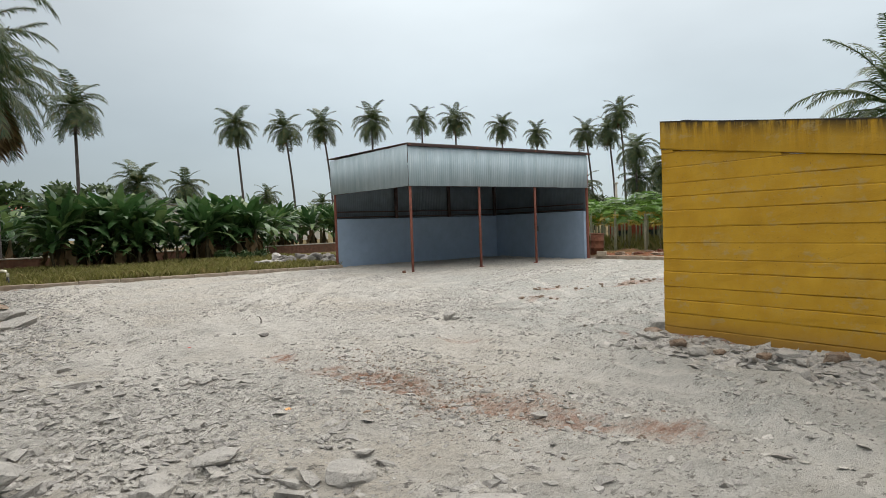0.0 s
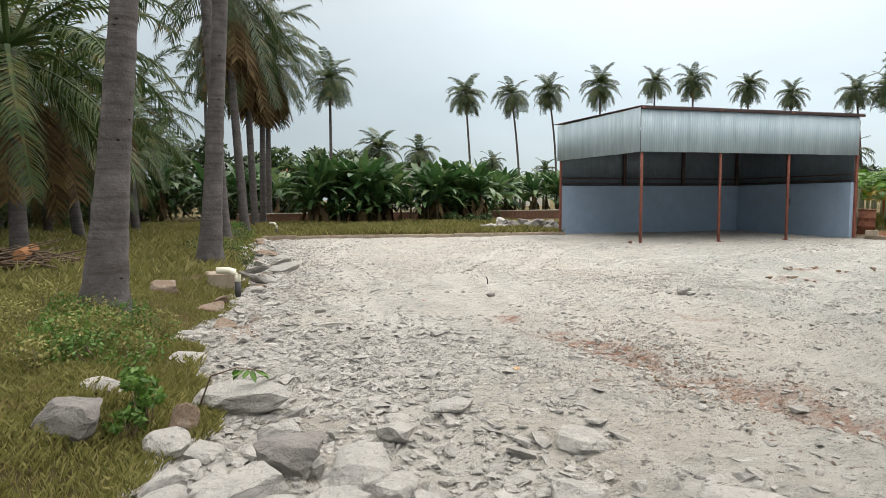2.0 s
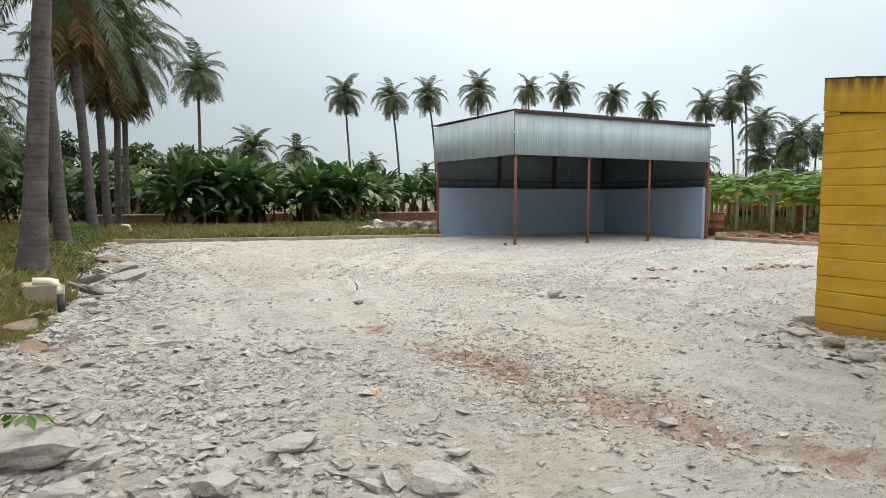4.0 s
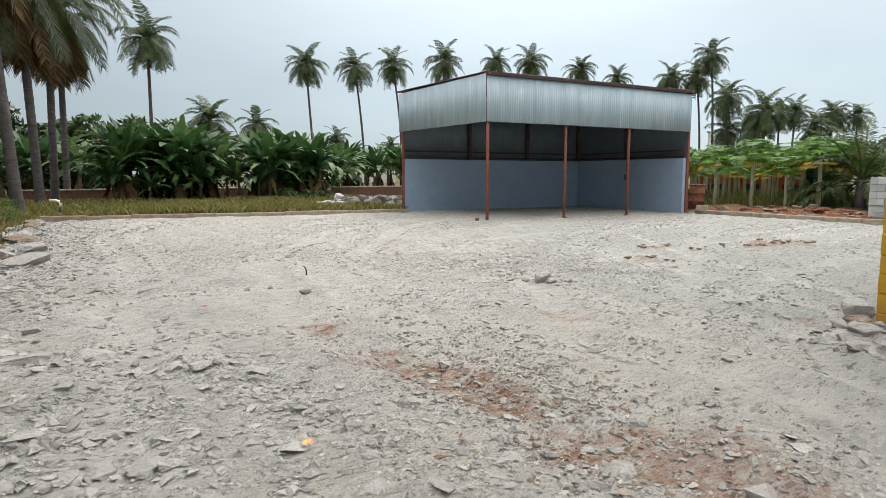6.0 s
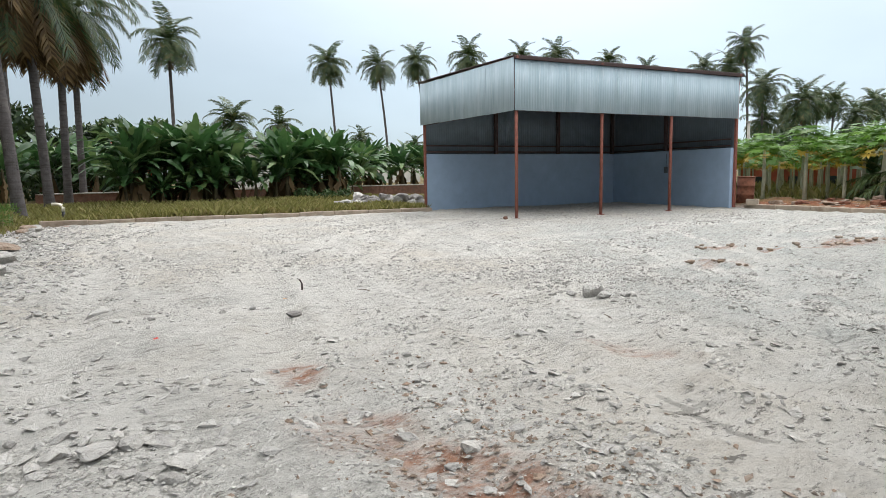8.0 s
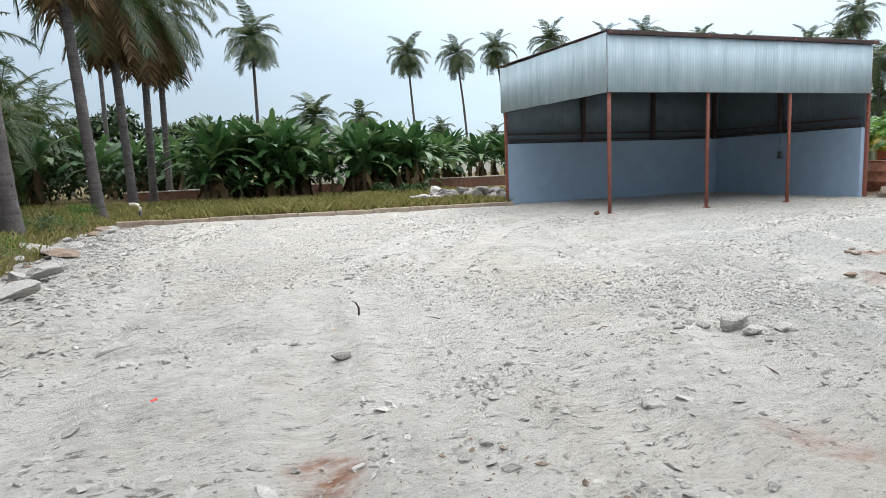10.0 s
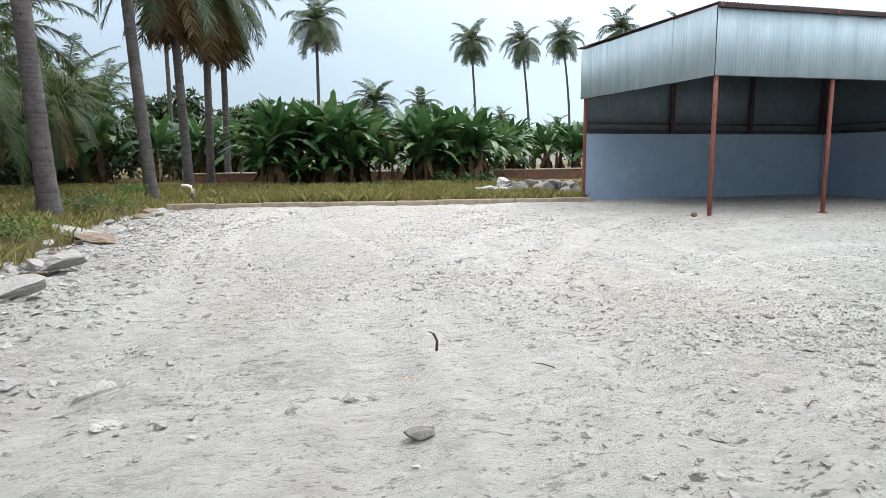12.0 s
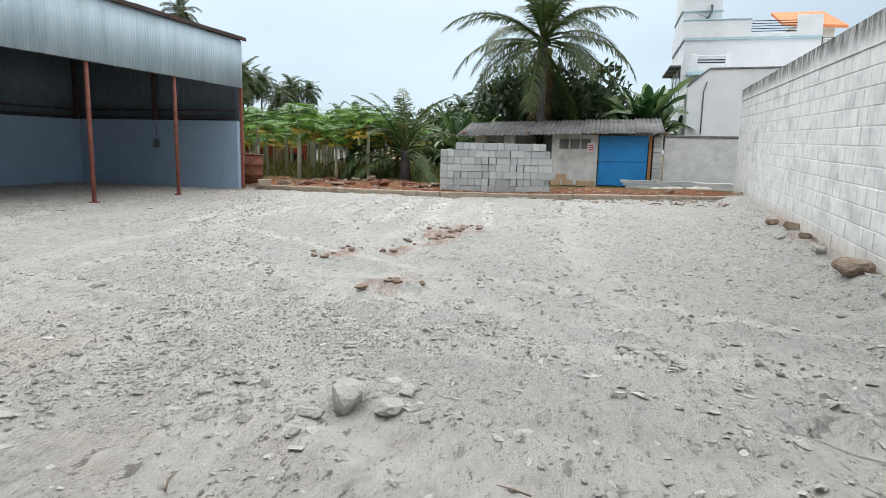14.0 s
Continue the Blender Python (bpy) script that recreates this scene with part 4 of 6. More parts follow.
def far_palm(x, y, head, scale=1.0, lean=(0, 0), bow=0.0, seed=0):
    rnd = random.Random(seed)
    ob = thing("coconut_palm", "tall slender coconut palm standing beyond the fields", "palm tree", pose(x - lean[0], y - lean[1], 0), "palms on the skyline")
    part("trunk", trunk_mesh(head, 0.2, 0.13, lean, bow, seed, step=1.0, sides=7), None, ob)
    q = part("crown", CROWNS[seed % 5], None, ob)
    q.matrix_basis = pose(lean[0], lean[1], head, 0, 0, rnd.uniform(0, 360)) @ Matrix.Diagonal((scale, scale, scale, 1))
    return ob


# tall row along the yard's grass edge
ROW = "tall palms along the grass edge"
palm(-13.55, -10.95, 11.5, 0.13, 0.11, dead=6, lean=(1.15, 0.1), seed=1, swell=0.1, label="tall coconut palm with a thick ringed trunk in weeds", group=ROW)
palm(-12.88, -6.0, 11.0, 0.135, 0.11, dead=5, lean=(0.75, 0.2), seed=2, swell=0.08, label="tall coconut palm leaning over the gravel edge", group=ROW)
palm(-13.0, 0.7, 11.0, 0.17, 0.12, dead=7, lean=(-0.5, 0.2), seed=3, label="tall coconut palm beside broken stone slabs", group=ROW)
palm(-12.65, 8.4, 10.2, 0.18, 0.12, (3, 6, 7, 7, 6), dead=18, lean=(-0.6, 0.3), seed=4, scale=1.2, label="coconut palm with a skirt of dry brown fronds", group=ROW)
palm(-12.35, 14.6, 9.4, 0.18, 0.13, (3, 6, 7, 7, 6), dead=24, lean=(-0.3, 0), seed=5, scale=1.2, label="coconut palm with a skirt of dry brown fronds", group=ROW)
palm(-12.0, 19.4, 9.7, 0.18, 0.13, (3, 6, 7, 7, 6), dead=24, lean=(0.2, 0), seed=6, scale=1.2, label="coconut palm with a skirt of dry brown fronds", group=ROW)
palm(-11.6, 25.0, 10.2, 0.18, 0.13, (3, 6, 7, 7, 6), dead=24, lean=(0.1, 0), seed=7, scale=1.2, label="coconut palm with a skirt of dry brown fronds", group=ROW)
palm(-16.6, 41.0, 13.0, 0.18, 0.13, dead=4, seed=8, label="tall coconut palm beyond the grove", group=ROW)

# the grove of younger palms
GROVE = "young palms of the grove"
palm(-16.7, -3.6, 4.2, 0.16, 0.14, (5, 9, 9, 6, 3), 6, True, (0, 0), 0, 29, 0.95, "young coconut palm with arching fronds in grove grass", GROVE, nuts=2)
palm(-16.9, 1.6, 4.3, 0.15, 0.13, (5, 9, 9, 5, 2), 5, True, (-0.5, 0), 0, 27, 0.95, "young coconut palm with arching fronds in grove grass", GROVE, nuts=2)
palm(-16.6, 8.0, 4.6, 0.15, 0.13, (5, 8, 8, 4, 1), 5, True, (-0.2, 0), 0, 28, 0.9, "young coconut palm with arching fronds in grove grass", GROVE, nuts=2)
for r, x in enumerate((-19.8, -25.0, -30.5, -36.0, -41.5)):
    for i in range(9):
        y = -14.5 + 6.4 * i + (2.5 if r % 2 else 0) + random.uniform(-0.7, 0.7)
        if r == 0 and i < 2 or r == 1 and i < 1:
            continue
        tall = random.uniform(3.4, 5.0) if r < 2 else random.uniform(4.6, 7.0)
        palm(x + random.uniform(-0.6, 0.6), y, tall, 0.16, 0.14, (5, 8, 8, 5, 3), 4 if i % 2 else 2, True, (random.uniform(-0.4, 0.4), 0.2), 0.0,
             30 + 10 * r + i, random.uniform(1.0, 1.25), "young coconut palm with arching fronds in grove grass", GROVE, nuts=2)

# skyline
for i, (x, y, h, s, lx, bw) in enumerate((
        (-4.5, 54.8, 14.9, 0.98, 0, 0), (18.8, 77.5, 17.8, 1.0, -1.2, 0), (26.3, 77.0, 17.9, 0.95, -1.6, 0.3), (32.9, 77.4, 18.8, 0.95, -1.5, 0.6),
        (36.7, 67.6, 18.2, 0.98, 0, 0), (53.9, 79.3, 21.4, 0.9, 0.4, 0), (55.9, 71.7, 20.4, 0.95, 0, 0), (65.5, 70.3, 19.8, 0.92, 0, 0),
        (77.1, 73.2, 19.5, 0.85, 0, 0), (72.1, 48.8, 19.2, 0.9, -1.0, 0.8), (76.1, 59.7, 17.7, 0.9, -2.0, 0.6), (76.4, 54.8, 17.3, 0.95, -1.5, 0.8),
        (68.0, 42.7, 12.4, 0.98, 0.3, 0.4), (64.1, 34.4, 9.4, 0.98, -0.6, 0), (95.7, 50.0, 12.2, 0.9, 0.8, 0), (98.1, 54.4, 12.6, 1.0, 0, 0),
        (105.3, 52.1, 10.4, 1.0, 0, 0), (111.5, 52.7, 13.2, 0.95, 0, 0), (124.3, 58.8, 13.2, 0.95, -1, 0), (125.9, 55.7, 13.4, 0.95, 0.6, 0),
        (128.6, 50.0, 8.6, 0.9, 0, 0), (111.6, 38.8, 7.6, 1.0, 0, 0), (98.7, 13.9, 8.0, 1.0, 0, 0), (99.5, 10.2, 9.0, 1.0, 0, 0),
        (3.3, 67.9, 8.2, 1.05, 0, 0), (12.2, 81.4, 9.0, 0.95, 0, 0), (40.7, 125.0, 10.0, 1.0, 0, 0), (70, 44, 8, 0.9, 0, 0), (62, 48, 7, 0.9, 0, 0),
        (84, 50, 8.5, 1, 0, 0), (52, 120, 8, 1, 0, 0), (30, 120, 7, 1, 0, 0), (74, 62, 9, 0.9, 0, 0))):
    far_palm(x, y, h, s * 1.13, (lx, 0), bw, i)


# ---- leafy trees ----
def leaf_clumps(n, lumps, size, seed):
    """Many small leaves spread over the outside of several uneven lumps."""
    rng = np.random.default_rng(seed)
    lumps = np.array(lumps, float)
    w = lumps[:, 3] ** 2
    pick = rng.choice(len(lumps), n, p=w / w.sum())
    d = rng.normal(size=(n, 3))
    d /= np.linalg.norm(d, axis=1)[:, None]
    r = lumps[pick, 3] * (0.55 + 0.5 * rng.random(n) ** 0.5)
    c = lumps[pick, :3] + d * r[:, None] * np.array([1, 1, 0.8])
    u = rng.normal(size=(n, 3))
    u /= np.linalg.norm(u, axis=1)[:, None]
    v = np.cross(u, d)
    v /= np.linalg.norm(v, axis=1)[:, None] + 1e-9
    s = size * (0.6 + 0.8 * rng.random(n))[:, None]
    vs = np.stack([c - u * s, c + v * s * 0.45, c + u * s, c - v * s * 0.45], 1).reshape(-1, 3)
    fs = np.arange(4 * n).reshape(-1, 4)
    return vs, fs


def leafy_tree(x, y, wide, tall, mat, n, size, seed, label, base=1.2, name="tree"):
    rnd = random.Random(seed)
    ob = thing(name, label, "tree", pose(x, y, 0), "leafy trees")
    lumps = [(rnd.uniform(-1, 1) * wide * 0.33, rnd.uniform(-1, 1) * wide * 0.33, base + (tall - base) * rnd.uniform(0.3, 0.78), wide * rnd.uniform(0.16, 0.26)) for _ in range(11)]
    vs, fs = leaf_clumps(n, lumps, size, seed)
    part("crown", mesh_of("crown", vs, fs, mat), None, ob)
    bm = tube(bmesh.new(), [(0, 0, -0.2), (0.1, 0, tall * 0.35), (0, 0.1, tall * 0.6)], [0.2, 0.15, 0.08], 8)
    for q in lumps[:6]:
        tube(bm, [(0.05, 0, tall * 0.35), (q[0] * 0.6, q[1] * 0.6, q[2] * 0.85), q[:3]], [0.1, 0.06, 0.03], 6)
    part("trunk", bm, BARK_BROWN, ob)
    return ob


for i, (x, y, w, h, mt) in enumerate((
        (-14, 62, 8, 7.5, TREE_DARK), (-8, 60, 7, 8.5, TREE_GREEN), (-3, 64, 9, 8.2, TREE_GREEN), (2, 72, 8, 7.5, TREE_DARK), (9, 78, 9, 7.5, TREE_DARK),
        (-20, 58, 9, 9, TREE_DARK), (-28, 50, 10, 9, TREE_DARK), (-36, 40, 10, 9, TREE_DARK), (-45, 25, 11, 9, TREE_DARK), (-46, 8, 11, 9, TREE_DARK),
        (-46, -8, 11, 9, TREE_DARK), (-44, -22, 11, 8, TREE_DARK), (30, 105, 12, 7, TREE_GREEN), (48, 110, 14, 7, TREE_GREEN), (62, 100, 14, 8, TREE_DARK),
        (85, 66, 10, 7, TREE_DARK), (78, 44, 9, 6.5, TREE_DARK), (90, 40, 10, 7, TREE_GREEN), (99, 47, 8, 9, TREE_DARK), (88, 26, 10, 6, TREE_GREEN),
        (92, 14, 11, 7, TREE_DARK), (76, 4, 10, 5.5, TREE_GREEN), (58, 22, 8, 5, TREE_DARK), (62, 54, 8, 7, TREE_DARK), (66, 38, 8, 6, TREE_GREEN),
        (60, -4, 9, 6, TREE_DARK))):
    leafy_tree(x, y, w, h, mt, 1600, 0.42, 500 + i, "dense leafy tree behind the fields", 0.6)


# ---- bananas ----
def banana_leaf(start, droop, length=2.1, width=0.52, seed=0, mat=None):
    rnd = random.Random(seed)
    n, verts, faces = 15, [], []
    p = Vector((0, 0, 0))
    pts = []
    for i in range(n + 1):
        t = i / n
        a = radians(start - droop * t ** 1.4)
        pts.append(p.copy())
        p = p + Vector((math.cos(a), 0, math.sin(a))) * (length / n)
    for i, q in enumerate(pts):
        t = i / n
        w = 0.03 if t < 0.12 else width * 0.5 * math.sin(math.pi * min(1, (t - 0.1) / 0.9) ** 0.75) ** 0.6 + 0.01
        d = (pts[min(i + 1, n)] - pts[max(i - 1, 0)]).normalized()
        up = Vector((-d.z, 0, d.x))
        wl_, wr_ = w * rnd.choice((0.5, 0.9, 1.0, 1.12)), w * rnd.choice((0.5, 0.9, 1.0, 1.12))
        fold = rnd.uniform(-0.1, 0.35)
        verts += [q + Vector((0, wl_, 0)) + up * wl_ * fold, q, q - Vector((0, wr_, 0)) + up * wr_ * fold, q - up * 0.025 * (1 - t)]
    for i in range(n):
        a, b = 4 * i, 4 * i + 4
        faces += [(a, a + 1, b + 1, b), (a + 1, a + 2, b + 2, b + 1)]
        if i < 10:
            faces += [(a + 1, a + 3, b + 3, b + 1)]
    me = mesh_of("leaf", verts, faces, mat or BANANA, smooth=True)
    return me


BLEAF = {"up": [banana_leaf(82, 18, 1.9, 0.45, 1), banana_leaf(76, 34, 2.1, 0.5, 2)],
         "rise": [banana_leaf(62, 65, 2.5, 0.44, 3), banana_leaf(56, 85, 2.4, 0.42, 4), banana_leaf(66, 45, 2.4, 0.44, 8)],
         "flat": [banana_leaf(36, 95, 2.4, 0.44, 5), banana_leaf(28, 80, 2.3, 0.42, 6), banana_leaf(42, 70, 2.4, 0.44, 9)],
         "low": [banana_leaf(8, 70, 2.0, 0.5, 11), banana_leaf(-4, 62, 1.8, 0.48, 12)],
         "dry": [banana_leaf(-62, 26, 1.6, 0.34, 7, BANANA_DRY), banana_leaf(-72, 16, 1.4, 0.3, 10, BANANA_DRY)]}
BSTEM = []
for i in range(3):
    _b = tube(bmesh.new(), [(0, 0, -0.1), (0.02 * i, 0, 0.65), (0.03 * i, 0.03, 1.3), (0.02, 0.02, 1.75)], [0.15, 0.12, 0.095, 0.05], 8)
    _m = bpy.data.meshes.new("stem")
    _b.to_mesh(_m)
    _b.free()
    _m.materials.append(BANANA_STEM)
    BSTEM.append(_m)


def banana(x, y, s, seed, group, dry=4, label="clumped banana plant with broad torn leaves"):
    rnd = random.Random(seed)
    ob = thing("banana_plant", label, "banana plant", pose(x, y, ground_z(x, y), 0, 0, rnd.uniform(0, 360)), group)
    q = part("stem", rnd.choice(BSTEM), None, ob)
    q.matrix_basis = Matrix.Diagonal((s, s, s, 1))
    for tag, n in (("up", 4), ("rise", 6), ("flat", 5), ("low", 2), ("dry", dry)):
        a0 = rnd.uniform(0, 360)
        for i in range(n):
            q = part("dry_leaf" if tag == "dry" else "leaf", rnd.choice(BLEAF[tag]), None, ob, "withered brown leaf" if tag == "dry" else "")
            k = s * rnd.uniform(0.85, 1.15)
            q.matrix_basis = pose(0.02, 0.02, s * (rnd.uniform(1.6, 1.72) if tag != "dry" else rnd.uniform(1.0, 1.65)), rnd.uniform(-25, 25), rnd.uniform(-6, 6), a0 + 360 * i / n + rnd.uniform(-22, 22)) @ Matrix.Diagonal((k, k, k, 1))
    return ob


rb = random.Random(17)
BG = "banana plants beyond the grass strip"
for i in range(44):
    x = (-9.6 + 5.3 * rb.random()) if i % 5 < 3 else (-3.7 + 4.4 * rb.random())
    y = 15.4 + 0.17 * (x + 9.5) + rb.choice((0, 0.7, 1.5, 2.6)) + rb.uniform(-0.4, 0.4)
    banana(x, y, rb.uniform(0.85, 1.12), 900 + i, BG, rb.choice((4, 6, 7)))
for i in range(16):
    x = -10.5 + 12 * rb.random()
    banana(x, 15.3 + 0.17 * (x + 9.5) + rb.uniform(-0.4, 0.8), rb.uniform(0.4, 0.7), 960 + i, BG, 2, "small banana sucker before the clump")
for i in range(26):
    x = -34 + 24 * rb.random()
    banana(x, 30 + rb.uniform(-4, 5), rb.uniform(1.0, 1.3), 1000 + i, BG, 3)
for i in range(66):
    x = 1 + 24 * rb.random()
    y = 22.5 + 0.3 * (x - 1) + 9.5 * rb.random() ** 1.3
    banana(x, y, rb.uniform(0.85, 1.1), 1100 + i, "bananas of the far plantation", rb.choice((1, 2, 4)), "smaller banana plant in the far plantation")

# low brick wall behind the bananas
bw = thing("wall_brick", "low old brick wall with a pale coping behind bananas", "wall", pose(-13.5, 21.4, 0, 0, 0, 6), kind="structure")
part("body", boxed((0, 0, -0.2), (34, 0.23, 0.62), 0), BRICK, bw)
for i in range(17):
    part("coping_slab", boxed((i * 2.0 + 0.01, -0.03, 0.62), (i * 2.0 + 1.99, 0.26, 0.68 + 0.01 * (i % 3)), 0.01), COPING, bw)

# ---- papaya orchard ----
def papaya_leaf_pts(c, direction, size, rnd, vs, fs):
    """A lobed leaf as a fan of seven pointed lobes."""
    d = Vector(direction).normalized()
    n = (Vector((0, 0, 1)) + d * rnd.uniform(0.0, 0.9)).normalized()
    u = (d - n * d.dot(n)).normalized()
    v = n.cross(u)
    b = len(vs)
    vs.append(c)
    k = 7
    for i in range(k * 2 + 1):
        a = -2.4 + 4.8 * i / (k * 2)
        r = size * (1.0 if i % 2 else 0.42) * rnd.uniform(0.85, 1.1)
        vs.append(c + (u * math.cos(a) + v * math.sin(a)) * r - n * r * r * 0.35)
    for i in range(k * 2):
        fs.append((b, b + 1 + i, b + 2 + i))


PAPAYA_CROWNS, PAPAYA_YELLOW = [], []
for k in range(5):
    rnd = random.Random(70 + k)
    for store, n, lo, hi, mat_, reach in ((PAPAYA_CROWNS, 84, -0.4, 1.2, PAPAYA, 0.85), (PAPAYA_YELLOW, 8 + k, -0.7, -0.25, PAPAYA_DRY, 0.85)):
        vs, fs = [], []
        for i in range(n):
            a, el = rnd.uniform(0, 6.28), rnd.uniform(lo, hi)
            d = Vector((math.cos(a) * math.cos(el), math.sin(a) * math.cos(el), math.sin(el)))
            c = d * reach * rnd.uniform(0.55, 1.0)
            c.z *= 0.9
            papaya_leaf_pts(c, d, rnd.uniform(0.2, 0.33), rnd, vs, fs)
            w = Vector((-d.y, d.x, 0)) * 0.012
            b = len(vs)
            vs += [Vector((0, 0, 0)) + w, Vector((0, 0, 0)) - w, c]
            fs.append((b, b + 1, b + 2))
        store.append(mesh_of("crown" if store is PAPAYA_CROWNS else "yellow_leaves", vs, fs, mat_))
PSTEM = []
for k in range(2):
    _b = tube(bmesh.new(), [(0, 0, -0.1), (0.03, 0.02, 0.9), (0.02 * k, 0, 1.9)], [0.075, 0.062, 0.045], 8)
    _m = bpy.data.meshes.new("stem")
    _b.to_mesh(_m)
    _b.free()
    _m.materials.append(PAPAYA_STEM)
    PSTEM.append(_m)
rp = random.Random(23)
papayas = 0
for i in range(11):
    for j in range(17):
        x = 13.2 + 1.75 * i + rp.uniform(-0.25, 0.25)
        y = -2.6 + 1.6 * j + 0.25 * i + rp.uniform(-0.25, 0.25)
        if papayas >= 190:
            break
        papayas += 1
        s = rp.uniform(0.78, 1.15)
        ob = thing("papaya_tree", "young papaya tree with pale stem and yellowing lower leaves", "papaya tree", pose(x, y, 0.02, 0, 0, rp.uniform(0, 360)), "papaya orchard")
        for nm, me in (("stem", rp.choice(PSTEM)), ("crown", rp.choice(PAPAYA_CROWNS)), ("yellow_leaves", rp.choice(PAPAYA_YELLOW))):
            q = part(nm, me, None, ob)
            q.matrix_basis = pose(0, 0, 0 if nm == "stem" else 1.92 * s) @ Matrix.Diagonal((s, s, s, 1))


# ---- block stack, store and house beyond the east kerb ----
def block_stack():
    ob = thing("block_stack", "tidy stack of grey concrete blocks behind the kerb", "block stack", pose(9.4, -6.15, 0.1, 0, 0, -75.5))
    rnd = random.Random(3)
    kinds = []
    for w in (0.19, 0.4):
        me = bpy.data.meshes.new("block")
        bm = boxed((0, 0, 0), (w, 0.39 if w < 0.3 else 0.19, 0.2), 0.007)
        bm.to_mesh(me)
        bm.free()
        me.materials.append(BLOCK)
        kinds.append((w, me))
    for row in range(7):
        x = 0.0 if row < 6 else 0.45
        while x < 3.0:
            w, me = kinds[0] if rnd.random() < 0.68 else kinds[1]
            q = part("block", me, None, ob)
            q.matrix_basis = pose(x, rnd.uniform(-0.025, 0.025), row * 0.205, 0, 0, rnd.uniform(-1.2, 1.2))
            x += w + 0.006 + (0.02 if rnd.random() < 0.1 else 0)
        x = 0.0 if row < 6 else 0.45
        while x < 2.85:
            q = part("block", kinds[1][1], None, ob)
            q.matrix_basis = pose(x, 0.44 + rnd.uniform(-0.02, 0.02), row * 0.205)
            x += 0.405
    for j in range(3):
        for row in range(6):
            q = part("block", kinds[1][1], None, ob)
            q.matrix_basis = pose(0.2, 0.66 + 0.41 * j, row * 0.205, 0, 0, 90)
    return ob


block_stack()


def store_shed():
    """Low lean-to store: face along y, from y = -5.1 to -12.9, at x = 16.8."""
    ob = thing("store_shed", "low block store with fibre-cement roof and open bay", "shed", pose(16.9, -5.0, 0, 0, 0, -90))
    part("wall", boxed((3.65, 0.02, -0.2), (5.42, 0.2, 2.0), 0.01), CEMENT, ob, "grey-white cement wall")
    part("wall", boxed((0.3, 2.6, -0.2), (7.9, 2.75, 2.4), 0.01), CEMENT, ob)
    part("wall", boxed((7.6, 0.05, -0.2), (7.78, 2.6, 2.1), 0.01), CEMENT, ob)
    for i in range(10):
        part("block", boxed((7.45, -0.03, i * 0.2 - 0.02), (7.72, 0.16, i * 0.2 + 0.17), 0.008), BLOCK, ob)
    for x in (0.55, 1.75):
        part("pillar", boxed((x, 0.1, -0.1), (x + 0.42, 0.5, 1.95), 0.015), CEMENT, ob, "rough cement pillar")
    part("post", boxed((3.5, -0.04, -0.1), (3.6, 0.05, 2.0), 0.006), BLACK_METAL, ob, "black post")
    door = part("door", boxed((5.46, 0.0, 0.08), (7.25, 0.05, 1.97), 0.006), BLUE_DOOR, ob, "bright blue sheet-metal door")
    part("cross_rail", boxed((5.46, -0.02, 1.0), (7.25, 0.0, 1.045), 0.004), BLUE_DOOR, door)
    part("cross_rail", boxed((5.46, -0.02, 1.92), (7.25, 0.0, 1.97), 0.004), BLUE_DOOR, door)
    part("edge_rail", boxed((5.46, -0.018, 0.08), (5.5, 0.0, 1.92), 0.004), BLUE_DOOR, door)
    part("edge_rail", boxed((7.21, -0.018, 0.08), (7.25, 0.0, 1.92), 0.004), BLUE_DOOR, door)
    part("latch", boxed((5.43, -0.06, 0.93), (5.5, -0.02, 1.02), 0.006), GREY_BOX, door)
    part("jamb", boxed((7.29, -0.03, -0.05), (7.39, 0.06, 2.0), 0.006), WOOD, ob, "raw timber jamb")
    sg = part("sign", boxed((5.02, -0.012, 1.35), (5.3, 0.018, 1.68), 0.006), SIGN_WHITE, ob, "small white sign with red bars")
    for k in range(3):
        part("bar", boxed((5.06, -0.02, 1.4 + 0.09 * k), (5.26, -0.011, 1.44 + 0.09 * k)), SIGN_RED, sg)
    for k in range(3):
        part("panel", boxed((3.95 + 0.42 * k, -0.004, 1.45), (4.3 + 0.42 * k, 0.03, 1.82), 0.01), ASBESTOS, ob, "dark weathered wall opening")
    for k in range(4):
        part("rafter", boxed((0.1 + 2.55 * k, -0.3, 1.96 + 0.03 * k), (0.2 + 2.55 * k, 2.8, 2.04 + 0.03 * k), 0.004), WOOD, ob)
    for i in range(8):
        q = part("roof_sheet", corrugated(1.02, 3.2, 0.16, 0.05, 0.008, 6), ASBESTOS, ob, "stained fibre-cement roof sheet")
        q.matrix_basis = pose(-0.15 + i * 0.99, -0.42, 1.86 + 0.032 * i + 0.008 * (i % 2), -78, 0, random.uniform(-1, 1)) @ Matrix.Diagonal((1, -1, 1, 1))
    return ob


store_shed()
w2 = single("wall_rear", boxed((17.15, -15.6, -0.2), (17.33, -12.86, 1.95), 0.01), WHITE, "low whitewashed wall with stained top", "wall", kind="structure")
part("coping", boxed((17.11, -15.6, 1.95), (17.37, -12.86, 2.03), 0.01), ASBESTOS, w2, "dark stained coping")
for i in range(18):
    q = single("grey_brick", boxed((-0.1, -0.2, 0), (0.1, 0.2, 0.1), 0.006), BLOCK, "grey cement brick in a low pile", "brick", "low brick pile")
    q.matrix_world = pose(15.75 + 0.03 * (i // 6), -11.7 - 0.41 * (i % 6) + 0.1 * (i // 6), 0.06 + 0.102 * (i // 6), 0, 0, random.uniform(-2, 2))
q = single("plinth_slab", boxed((16.2, -15.3, -0.1), (16.6, -13.9, 0.32), 0.015), CEMENT, "pale cement plinth below the rear wall", "plinth")
